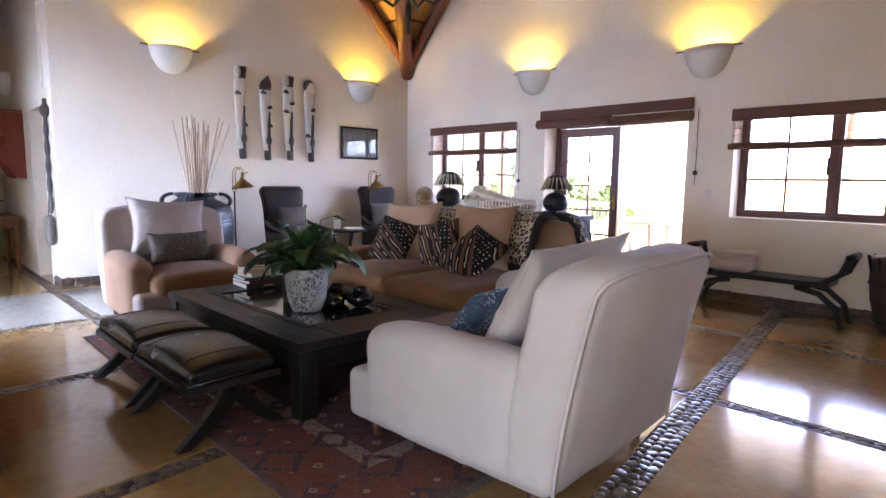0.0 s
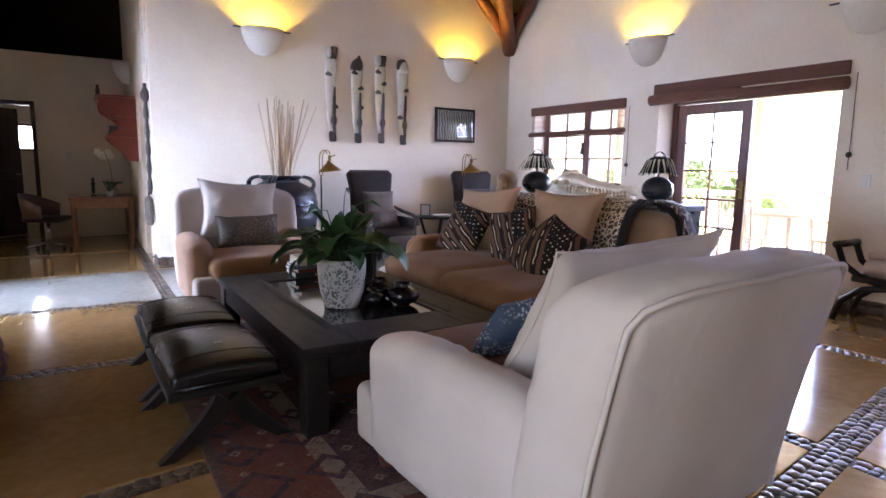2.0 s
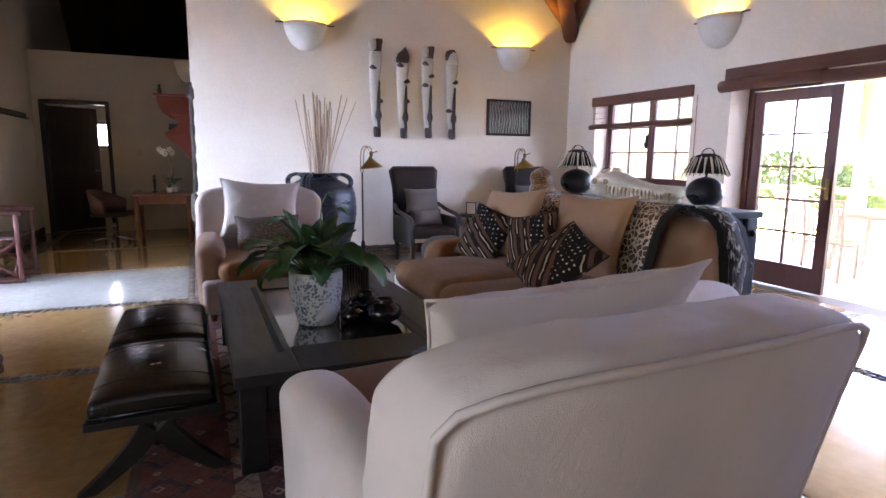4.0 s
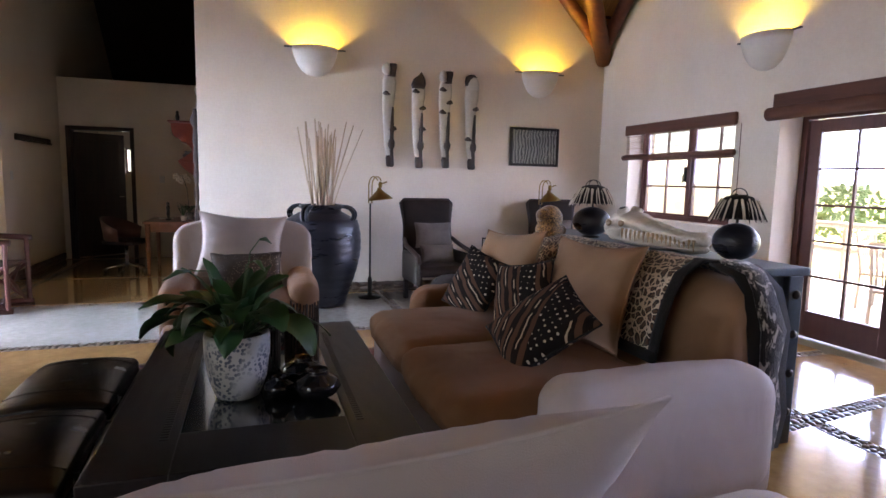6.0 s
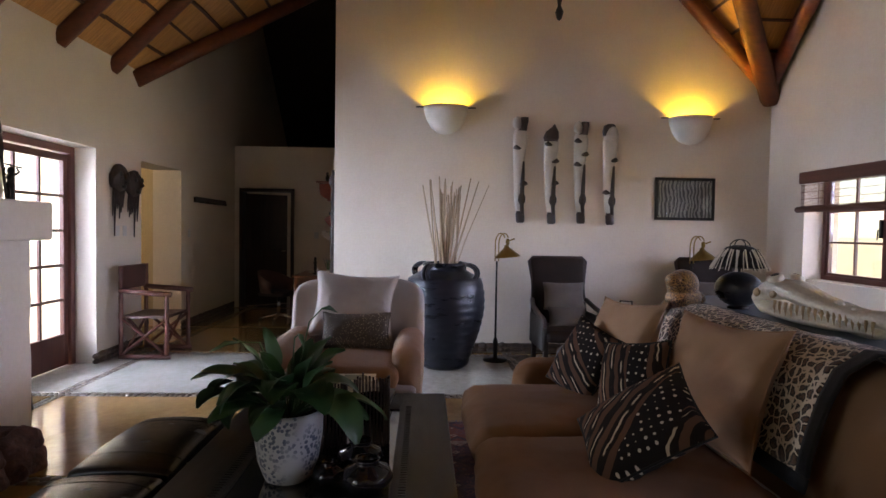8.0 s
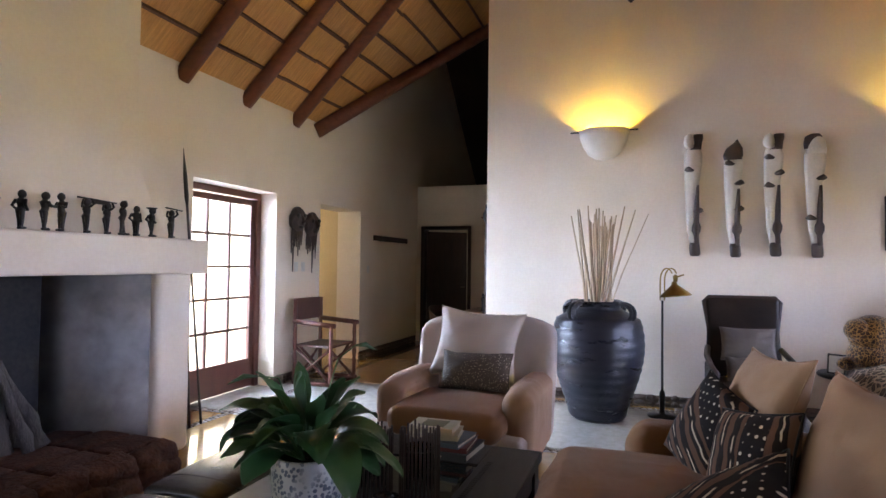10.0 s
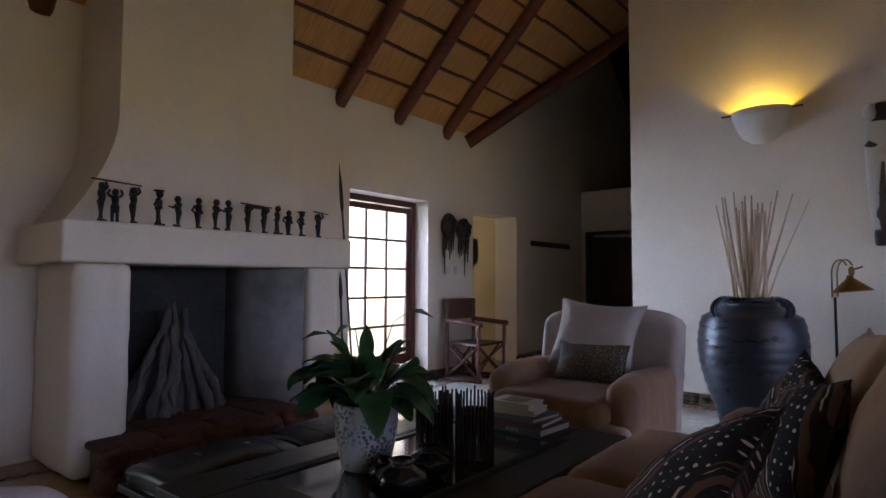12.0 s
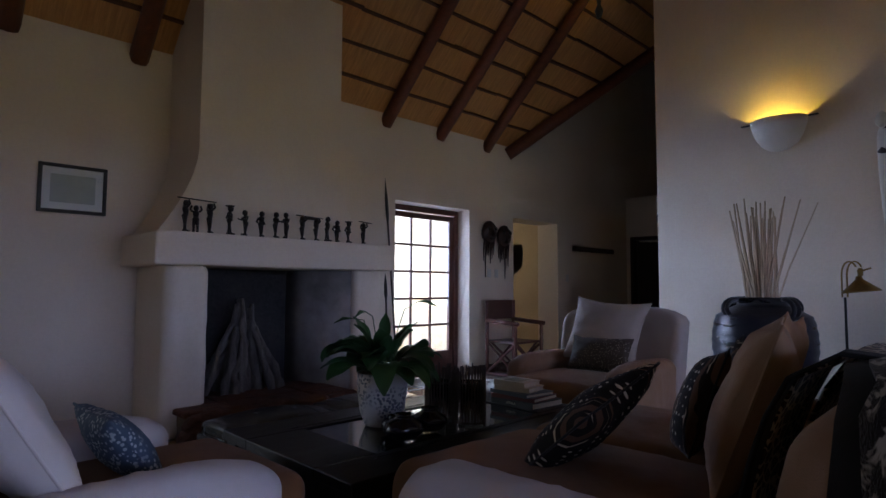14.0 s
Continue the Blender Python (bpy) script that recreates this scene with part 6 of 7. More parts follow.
I4 = Matrix.Identity(4)
leo = blob([((0, 0, 0.08), (0.17, 0.11, 0.085), I4), ((0.03, 0.0, 0.17), (0.125, 0.1, 0.105), I4), ((0.11, -0.03, 0.2), (0.07, 0.06, 0.055), I4), ((-0.12, 0.05, 0.07), (0.09, 0.06, 0.05), I4), ((0.13, -0.07, 0.035), (0.08, 0.035, 0.035), I4)])
lo = tagged(leo.make("leopard_figure", LEOCLAY, smooth=True), "spotted golden leopard figure lying on the sofa back", "figurine")
lo.matrix_world = pose(-3.68, 4.14, 0.985, 0, 0, -40) @ Matrix.Diagonal((0.92, 1.0, 0.98, 1))

# ---- on the coffee table ----
TZ = 0.45
pot = empty("plant_pot", pose(-2.33, 1.86, TZ), "white flower pot with a grey floral pattern", "pot")
Shape().lathe([(0.001, 0), (0.095, 0), (0.1, 0.012), (0.125, 0.08), (0.14, 0.19), (0.142, 0.27), (0.138, 0.285), (0.128, 0.285), (0.126, 0.25), (0.001, 0.25)], 36, cap=False).make("pot_body", POTTERY, pot, smooth=True)
Shape().lathe([(0.001, 0.255), (0.125, 0.255), (0.001, 0.262)], 20, cap=False).make("soil", SOIL, pot)
plant = empty("peace_lily", pose(-2.33, 1.86, TZ + 0.26), "leafy green peace lily growing in the pot", "plant")
rng = random.Random(7)
for k in range(46):
    # outer leaves arch over and hang, inner ones stand upright
    inner = k >= 34
    a = 2.399 * k + rng.uniform(-0.3, 0.3)
    rise = rng.uniform(62, 80) if inner else rng.uniform(22, 66)
    stalk = rng.uniform(0.1, 0.18) if inner else rng.uniform(0.07, 0.17)
    ln = rng.uniform(0.16, 0.22) if inner else rng.uniform(0.21, 0.3)
    wd = rng.uniform(0.036, 0.05) if inner else rng.uniform(0.052, 0.078)
    sag = rng.uniform(20, 60) if inner else rng.uniform(60, 120)
    out = Vector((math.cos(a), math.sin(a), 0))
    side = Vector((-math.sin(a), math.cos(a), 0))
    up = Vector((0, 0, 1))
    step = out * math.cos(radians(rise)) + up * math.sin(radians(rise))
    foot = out * 0.03
    joint = foot + step * stalk
    Shape().tube([foot, foot + step * stalk * 0.5, joint], [0.005, 0.004, 0.0035], 5).make("stem", LEAF, plant, smooth=True)
    rows = 12
    vs, fs = [], []
    c, tw = joint.copy(), rng.uniform(-0.35, 0.35)
    for i in range(rows + 1):
        t = i / rows
        el = radians(rise - sag * t)
        d = out * math.cos(el) + up * math.sin(el)
        nrm = up * math.cos(el) - out * math.sin(el)
        sd = (side * math.cos(tw * t * 2) + nrm * math.sin(tw * t * 2)).normalized()
        if i:
            c = c + d * (ln / rows)
        w = wd * (math.sin(math.pi * min(1.0, t * 0.93 + 0.05)) ** 0.8) * (1.08 - 0.3 * t)
        for f in (-1, -0.5, 0, 0.5, 1):
            vs.append(c + sd * (w * f) + nrm * (0.22 * w * abs(f) + 0.004 * math.sin(11 * t + 4 * f + k)))
    n = len(vs)
    vs += [v - Vector((0, 0, 0.0015)) for v in vs]
    for i in range(rows):
        for j in range(4):
            q = i * 5 + j
            fs += [(q, q + 1, q + 6, q + 5), (n + q, n + q + 5, n + q + 6, n + q + 1)]
    mesh_ob("leaf", vs, fs, LEAF, True, plant)
for k, a in enumerate((2.6, 0.4, 5.2)):
    tip = Vector((0.2 * math.cos(a), 0.2 * math.sin(a), 0.42 - 0.05 * k))
    Shape().tube([(0, 0, 0), tip * 0.6 + Vector((0, 0, 0.12)), tip], 0.003, 5).make("flower_stem", LEAF, plant, smooth=True)
    Shape().tube([tip, tip + Vector((0.05 * math.cos(a), 0.05 * math.sin(a), 0.0)), tip + Vector((0.11 * math.cos(a), 0.11 * math.sin(a), -0.03))], [0.004, 0.011, 0.002], 6).make("bud", LEAF, plant, smooth=True)


def stick_lantern(m, r, h, label):
    e = empty("stick_lantern", m, label, "candle holder", "stick candle holders")
    Shape().lathe([(0.001, 0), (r - 0.012, 0), (r - 0.012, 0.012), (0.001, 0.012)], 24).make("base", EBONY, e)
    g_ = Shape().lathe([(r - 0.02, 0.012), (r - 0.02, h * 0.72), (r - 0.023, h * 0.72), (r - 0.023, 0.015)], 24, cap=False).make("glass_sleeve", PANE, e, smooth=True)
    g_.visible_shadow = False
    n = 30
    for k in range(n):
        a = 2 * math.pi * k / n
        Shape().tube([(r * math.cos(a), r * math.sin(a), 0), (r * math.cos(a), r * math.sin(a), h * rng.uniform(0.9, 1.04))], 0.0048, 6).make("stick", DARKCARV, e)
    for z in (0.06, h * 0.7):
        Shape().tube([((r - 0.006) * math.cos(2 * math.pi * k / 24), (r - 0.006) * math.sin(2 * math.pi * k / 24), z) for k in range(25)], 0.003, 5).make("binding_ring", IRON, e)
    return e


stick_lantern(pose(-2.67, 1.97, TZ), 0.085, 0.3, "tall candle holder ringed with dark upright sticks")
stick_lantern(pose(-2.72, 2.17, TZ), 0.085, 0.32, "taller candle holder ringed with dark upright sticks")
for k, (x, y, r) in enumerate(((-2.2, 2.2, 0.105), (-2.42, 2.15, 0.1), (-2.27, 2.04, 0.07))):
    e = empty("glass_bowl", pose(x, y, TZ), "round black glass bowl with a narrow mouth", "bowl", "black bowls")
    Shape().lathe([(0.001, 0), (r * 0.45, 0), (r * 0.8, r * 0.2), (r, r * 0.52), (r * 0.86, r * 0.82), (r * 0.5, r * 1.0), (r * 0.42, r * 1.12), (r * 0.5, r * 1.22), (r * 0.44, r * 1.22), (r * 0.34, r * 1.1), (r * 0.3, r * 0.95)], 32, cap=False).make("bowl_body", BLACKGLASS, e, smooth=True)

COVERS = [mottled("book_cover_" + n, c, tuple(v * 1.25 for v in c), 0.5, 6, 60, 0.1) for n, c in (("black", (0.02, 0.018, 0.018)), ("red", (0.1, 0.018, 0.014)), ("cream", (0.4, 0.34, 0.24)), ("olive", (0.12, 0.11, 0.05)), ("slate", (0.06, 0.075, 0.09)))]


def book(x, y, z, w, d, h, rz, cover, label, spine=""):
    e = empty("book", pose(x, y, z, 0, 0, rz), label, "book", "stack of books")
    Shape().box(-w / 2 + 0.004, w / 2 - 0.006, -d / 2 + 0.004, d / 2 - 0.006, 0.004, h - 0.004).make("page_block", PAPER, e)
    s = Shape().box(-w / 2, w / 2, -d / 2, d / 2, 0, 0.004).box(-w / 2, w / 2, -d / 2, d / 2, h - 0.004, h).box(w / 2 - 0.005, w / 2, -d / 2, d / 2, 0.004, h - 0.004)
    s.make("cover", cover, e)
    if spine:
        c = bpy.data.curves.new("spine_title", "FONT")
        c.body, c.size, c.align_x, c.align_y, c.extrude = spine, h * 0.62, "CENTER", "CENTER", 0.0006
        t = new("spine_title", c)
        t.data.materials.append(PAPER)
        t.parent = e
        t.matrix_local = pose(w / 2 + 0.0012, 0, h / 2, 90, 0, 90)
    return e


z = TZ
for k, (w, d, h, rz, c, lab, sp) in enumerate(((0.3, 0.36, 0.04, -4, 0, "thick black book lettered on the spine", "AFRIKA"), (0.27, 0.34, 0.026, 3, 1, "dark red hardback book", ""), (0.26, 0.33, 0.024, -6, 4, "slate grey hardback book", ""), (0.2, 0.26, 0.03, 8, 2, "small cream paperback book", ""), (0.18, 0.25, 0.034, 2, 2, "cream book with a green cover picture", ""))):
    book(-3.38 + 0.01 * k, 2.06 - 0.012 * k, z, w, d, h, rz, COVERS[c], lab, sp)
    z += h
Shape().box(-3.4, -3.28, 1.95, 2.08, z, z + 0.0015).make("cover_picture", COVERS[3], None)
pic = scene.objects["cover_picture"]
bk = [o for o in scene.objects if o.name.startswith("book") and o.parent is None][-1]
pic.parent = bk
pic.matrix_parent_inverse = bk.matrix_world.inverted()

# ---- fireplace things ----
wood = empty("stacked_logs", pose(-2.72, -0.72, 0.262), "upright stack of weathered grey logs in the hearth", "firewood")
for k in range(38):
    a, r = rng.uniform(0, 6.28), rng.uniform(0.06, 0.42)
    h = rng.uniform(0.45, 0.82) * (1.15 - r)
    x, y = r * math.cos(a) * 1.1, r * math.sin(a) * 0.5
    top_ = Vector((x * 0.35, y * 0.3, h))
    n = 6
    pts = [Vector((x, y, 0.0)).lerp(top_, i / n) + Vector((rng.uniform(-0.022, 0.022), rng.uniform(-0.015, 0.015), 0)) * (0 < i) for i in range(n + 1)]
    Shape().tube(pts, [0.042 * (1 - 0.5 * i / n) * rng.uniform(0.7, 1.3) for i in range(n + 1)], 7).make("log", BARK, wood, smooth=True)

for (x, z1, y1, lab) in ((-4.42, 1.37, -0.75, "short dark spear leaning beside the fireplace"), (-4.56, 2.52, -0.95, "long dark spear leaning beside the fireplace")):
    e = empty("spear", pose(0, 0, 0), lab, "spear", "leaning spears")
    foot = Vector((x - 0.03, -0.7, 0.0))
    tip = Vector((x, y1, z1))
    Shape().tube([foot, foot.lerp(tip, 0.8)], 0.011, 8).make("shaft", DARKCARV, e)
    p = [foot.lerp(tip, t) for t in (0.78, 0.82, 0.9, 1.0)]
    Shape().tube(p, [0.01, 0.022, 0.02, 0.002], 6).make("blade", IRON, e)


def welded(ob, size):
    """The overlapping lumps of one figure drawn into one skin."""
    mod = ob.modifiers.new("skin", "REMESH")
    mod.mode, mod.voxel_size, mod.use_smooth_shade = "VOXEL", size, True
    me = bpy.data.meshes.new_from_object(ob.evaluated_get(bpy.context.evaluated_depsgraph_get()))
    ob.modifiers.clear()
    ob.data = me
    return ob


def figurine(x, h, turn, pose_of, label):
    """A slim standing figure in profile, one plain dark shape."""
    s = Shape()
    for sy in (-1, 1):
        s.tube([(0.012 * sy, 0.012 * sy, 0.0), (0.006 * sy, 0.012 * sy, h * 0.24), (-0.004, 0.009 * sy, h * 0.5)], [0.008, 0.0095, 0.014], 8)
        s.add(*rounded((0.042, 0.018, 0.014), 0.006, 2), pose(0.012 * sy + 0.008, 0.012 * sy, 0.007))
    s.tube([(-0.006, 0, h * 0.46), (0.004, 0, h * 0.58), (0.0, 0, h * 0.7), (-0.004, 0, h * 0.79)], [0.02, 0.0165, 0.021, 0.013], 10)
    s.tube([(-0.004, 0, h * 0.76), (0.002, 0, h * 0.86)], 0.008, 8)
    vs, fs = rounded((2, 2, 2), 0.999, 3)
    s.add([Vector((v[0] * 0.021, v[1] * 0.017, v[2] * 0.024)) for v in vs], fs, pose(0.005, 0, h * 0.9))
    for sy in (-1, 1):
        sh = (-0.002, 0.022 * sy, h * 0.76)
        if pose_of == "raised":
            s.tube([sh, (0.012, 0.036 * sy, h * 0.86), (0.008, 0.026 * sy, h * 1.0)], [0.0085, 0.0075, 0.0065], 7)
        elif pose_of == "forward":
            s.tube([sh, (0.012, 0.028 * sy, h * 0.62), (0.05, 0.018 * sy, h * 0.66)], [0.0085, 0.0075, 0.006], 7)
        else:
            s.tube([sh, (-0.016, 0.032 * sy, h * 0.6), (0.014, 0.024 * sy, h * 0.48)], [0.0085, 0.0075, 0.006], 7)
    if pose_of == "basket":
        s.lathe([(0.016, h * 0.955), (0.034, h * 1.0), (0.03, h * 1.02)], 12)
    ob = s.make("figurine", BRONZE, smooth=True)
    welded(ob, 0.0036)
    tagged(ob, label, "figurine", "row of bronze figures")
    ob.matrix_world = pose(x, -0.25, 1.643, 0, 0, turn) @ Matrix.Diagonal((1.2, 1.2, 1.08, 1))


CARRY, REACH, STAND = "dark bronze figure with raised arms on the mantel shelf", "dark bronze figure holding its arms forward on the mantel", "small dark bronze standing figure on the mantel shelf"
for x, h, turn, kind in ((-1.993, 0.235, 190, "raised"), (-2.077, 0.2, 250, "raised"), (-2.189, 0.225, 200, "raised"), (-2.356, 0.222, 170, "basket"), (-2.494, 0.2, 10, "forward"), (-2.639, 0.205, 200, "hang"),
                         (-2.775, 0.21, 185, "forward"), (-2.88, 0.215, 20, "forward"), (-3.043, 0.2, 190, "raised"), (-3.189, 0.19, 185, "raised"), (-3.311, 0.215, 150, "raised"), (-3.421, 0.19, 200, "hang"), (-3.553, 0.19, 170, "basket"), (-3.733, 0.19, 195, "raised")):
    figurine(x, h, turn, kind, CARRY if kind == "raised" else REACH if kind == "forward" else STAND)
for x0, x1, zz, lab in ((-1.93, -2.24, 1.908, "thin bronze pole carried by two figures"), (-2.98, -3.26, 1.861, "bronze litter carried by two figures"), (-3.68, -3.84, 1.862, "thin bronze pole on a figure")):
    e = empty("carrying_pole", pose(0, 0, 0), lab, "figurine", "row of bronze figures")
    Shape().tube([(x0, -0.25, zz + 0.004), (x1, -0.25, zz - 0.008)], 0.006, 6).make("pole", BRONZE, e, smooth=True)
    if lab.startswith("bronze litter"):
        Shape().box(x1 + 0.06, x0 - 0.06, -0.262, -0.238, zz - 0.028, zz - 0.004, c=0.003).make("litter", BRONZE, e)
picture("picture", pose(-1.14, S, 1.8, 0, 0, 180), 0.49, 0.4, 0.028, mottled("faint_print", (0.3, 0.32, 0.26), (0.42, 0.42, 0.36), 0.7, 14, 60), "dark framed print of a small pale animal", mottled("print_mount", (0.6, 0.6, 0.56), (0.68, 0.68, 0.64), 0.8, 5, 60), 0.085)

# ---- south wall ----
for k, (x, z, r) in enumerate(((-6.55, 2.02, 0.14), (-6.88, 1.98, 0.14))):
    e = empty("carved_mask", pose(x, S, z), "dark carved mask with hanging plaited strands", "mask", "masks")
    vs, fs = rounded((2, 2, 2), 0.98, 5)
    mesh_ob("face", [Vector((v[0] * r * (1 - 0.15 * v[2]), 0.05 + v[1] * 0.07 + 0.02 * noise.noise(Vector(v) * 2.5 + Vector((k * 5, 0, 0))), v[2] * r * 1.12)) for v in vs], fs, DARKCARV, True, e)
    Shape().tube([(0.0, 0.11, 0.05), (0.0, 0.15, -0.03), (0.0, 0.12, -0.05)], [0.015, 0.028, 0.02], 8).make("nose", DARKCARV, e, smooth=True)
    for sx in (-1, 1):
        Shape().lathe([(0.001, 0.012), (0.03, 0.01), (0.034, 0.0)], 12, pose(sx * 0.07, 0.112, 0.04, -90, 0, 0)).make("eye", IRON, e, smooth=True)
    Shape().lathe([(0.02, 0.012), (0.045, 0.008), (0.05, 0.0)], 12, pose(0, 0.108, -0.1, -90, 0, 0) @ Matrix.Diagonal((1, 0.5, 1, 1))).make("mouth", IRON, e, smooth=True)
    for j in range(7):
        x0 = -0.11 + 0.036 * j
        ln = rng.uniform(0.15, 0.32) + (0.3 if j == (2 if k else 5) else 0)
        Shape().tube([(x0, 0.05, -0.12), (x0 + 0.01, 0.045, -0.14 - ln / 2), (x0 - 0.008, 0.03, -0.16 - ln)], [0.014, 0.012, 0.006], 6).make("strand", DARKCARV, e, smooth=True)
rack = empty("coat_rack", pose(-9.45, S, 1.89), "dark wooden coat rail with small pegs", "coat rack")
Shape().box(-0.68, 0.68, 0.002, 0.03, -0.04, 0.045, c=0.005).make("rail", DARKWOODVOID, rack)
for k in range(7):
    Shape().tube([(-0.54 + 0.18 * k, 0.03, -0.02), (-0.54 + 0.18 * k, 0.07, -0.05), (-0.54 + 0.18 * k, 0.085, -0.02)], 0.007, 6).make("peg", IRON, rack, smooth=True)


def switch(m):
    e = empty("light_switch", m, "ivory light switch plate on the wall", "switch", "light switches")
    Shape().box(-0.04, 0.04, -0.009, -0.001, -0.06, 0.06, c=0.003).make("plate", PLASTIC, e)
    Shape().box(-0.012, 0.012, -0.014, -0.009, -0.022, 0.022, c=0.002).make("rocker", PLASTIC, e)
    return e


sw = switch(pose(-6.6, S, 1.42, 0, 0, 180))
copy_thing(sw, pose(-6.76, S, 1.42, 0, 0, 180))
copy_thing(sw, pose(-8.6, S, 1.38, 0, 0, 180))
copy_thing(sw, pose(-10.67, 0.42, 1.35, 0, 0, 90))
copy_thing(sw, pose(-1.62, N, 1.2))

dc = empty("director_chair", pose(-6.68, -0.68, 0, 0, 0, 0), "folding campaign chair with red-brown leather and turned wood", "chair")
for sx in (-1, 1):
    x = sx * 0.29
    Shape().tube([(x, -0.27, 0.025), (x, 0.29, 0.025)], 0.026, 8).make("foot_rail", MAHOGANY, dc, smooth=True)
    Shape().tube([(x, -0.27, 0.76), (x, 0.3, 0.72)], 0.03, 8).make("arm_rail", MAHOGANY, dc, smooth=True)
    for y, zt in ((-0.25, 1.03), (0.25, 0.73)):
        n = 14
        Shape().tube([(x, y, 0.03 + (zt - 0.03) * i / n) for i in range(n + 1)], [0.02 + 0.007 * abs(math.sin(i * 1.9)) for i in range(n + 1)], 8).make("post", MAHOGANY, dc, smooth=True)
    Shape().tube([(x, -0.25, 0.04), (x, 0.25, 0.45)], 0.017, 7).make("brace", MAHOGANY, dc, smooth=True)
    Shape().tube([(x * 0.97, 0.25, 0.04), (x * 0.97, -0.25, 0.45)], 0.017, 7).make("brace", MAHOGANY, dc, smooth=True)
for y in (-0.2, 0.2):
    for sx in (-1, 1):
        Shape().tube([(sx * -0.28, y + 0.015 * sx, 0.05), (sx * 0.28, y + 0.015 * sx, 0.46)], 0.017, 7).make("cross_leg", MAHOGANY, dc, smooth=True)
soft("seat_sling", (0.56, 0.5, 0.035), 0.015, BROWNHIDE, pose(0, 0, 0.465), dc, -0.02, 0.002)
soft("back_sling", (0.56, 0.03, 0.27), 0.011, BROWNHIDE, pose(0, -0.26, 0.9), dc, 0.0, 0.003)

# ---- north wall: bench, towel, drum ----
bench = empty("bench", pose(-0.85, 6.3, 0), "long black wooden bench with curved raised ends", "bench")
Shape().box(-0.58, 0.58, -0.2, 0.2, 0.36, 0.41, c=0.01).make("seat", EBONY, bench)
for sx in (-1, 1):
    for y in (-0.17, 0.17):
        pts = [(sx * 0.72, y, 0.66), (sx * 0.66, y, 0.5), (sx * 0.52, y, 0.4), (sx * 0.3, y, 0.34), (sx * 0.5, y, 0.3), (sx * 0.64, y, 0.18), (sx * 0.7, y, 0.0)]
        Shape().tube(pts[:4], 0.028, 8).make("end_curve", EBONY, bench, smooth=True)
        Shape().tube(pts[3:], 0.028, 8).make("leg", EBONY, bench, smooth=True)
    Shape().tube([(sx * 0.72, -0.2, 0.66), (sx * 0.72, 0.2, 0.66)], 0.032, 8).make("end_rail", EBONY, bench, smooth=True)
e = empty("rolled_towel", pose(-1.17, 6.28, 0.41), "thick rolled cream towel lying on the bench", "towel")
soft("roll", (0.42, 0.28, 0.16), 0.075, TOWEL, pose(0, 0, 0.08), e, 0.006, 0.008, label="")
soft("fold", (0.4, 0.25, 0.06), 0.028, TOWEL, pose(0.02, -0.01, 0.18), e, 0.004, 0.006)
drum = empty("drum", pose(0.28, 6.22, 0), "dark carved wooden drum with pegs round the rim", "drum")
Shape().lathe([(0.001, 0), (0.17, 0), (0.18, 0.05), (0.2, 0.1), (0.25, 0.3), (0.27, 0.5), (0.265, 0.64), (0.255, 0.7), (0.001, 0.705)], 32, cap=False).make("drum_body", DARKCARV, drum, smooth=True)
for k in range(14):
    a = 2 * math.pi * k / 14
    Shape().tube([(0.265 * math.cos(a), 0.265 * math.sin(a), 0.56), (0.29 * math.cos(a), 0.29 * math.sin(a), 0.7)], [0.008, 0.014], 6).make("peg", EBONY, drum)
for z in (0.12, 0.3, 0.46):
    r = 0.195 + 0.075 * min(1, z / 0.46)
    Shape().tube([(r * math.cos(2 * math.pi * k / 28), r * math.sin(2 * math.pi * k / 28), z) for k in range(29)], 0.01, 6).make("carved_band", EBONY, drum, smooth=True)

# ---- hall: desk, chair, shelf ----
desk = empty("desk", pose(-9.33, 0.82, 0), "orange-brown wooden writing desk against the hall wall", "desk")
Shape().box(-0.5, 0.55, -0.42, 0.42, 0.72, 0.755, c=0.006).make("desktop", PINE, desk)
Shape().box(-0.45, 0.5, -0.37, 0.37, 0.6, 0.719).make("apron", PINE, desk)
for sx in (-0.44, 0.49):
    for sy in (-0.36, 0.36):
        Shape().lathe([(0.022, 0), (0.03, 0.3), (0.036, 0.6), (0.04, 0.719)], 10, pose(sx, sy, 0)).make("leg", PINE, desk, smooth=True)
Shape().box(-0.2, 0.25, -0.385, -0.37, 0.62, 0.7, c=0.004).make("drawer_front", PINE, desk)
oc = empty("office_chair", pose(-9.05, 0.14, 0, 0, 0, 70), "low curved office chair on a chrome star base", "chair")
for k in range(5):
    a = 2 * math.pi * k / 5
    leg = Shape().tube([(0, 0, 0.12), (0.27 * math.cos(a), 0.27 * math.sin(a), 0.065)], [0.02, 0.013], 8).make("base_leg", STEEL, oc, smooth=True)
    Shape().lathe([(0.012, -0.02), (0.03, -0.014), (0.03, 0.014), (0.012, 0.02)], 14, pose(0.28 * math.cos(a), 0.28 * math.sin(a), 0.031, 90, 0, math.degrees(a))).make("castor", IRON, leg, smooth=True)
Shape().tube([(0, 0, 0.1), (0, 0, 0.42)], 0.025, 10).make("column", STEEL, oc, smooth=True)
soft("seat", (0.46, 0.46, 0.07), 0.03, DARKHIDE, pose(0, 0, 0.45), oc, 0.01, 0.002)
vs, fs = [], []
for i in range(15):
    a = radians(-100 + 200 * i / 14)
    h = 0.2 + 0.14 * math.cos(a)
    for r in (0.26, 0.285):
        vs += [(-r * math.cos(a), r * math.sin(a), 0.47), (-(r + 0.04) * math.cos(a), (r + 0.04) * math.sin(a), 0.47 + h)]
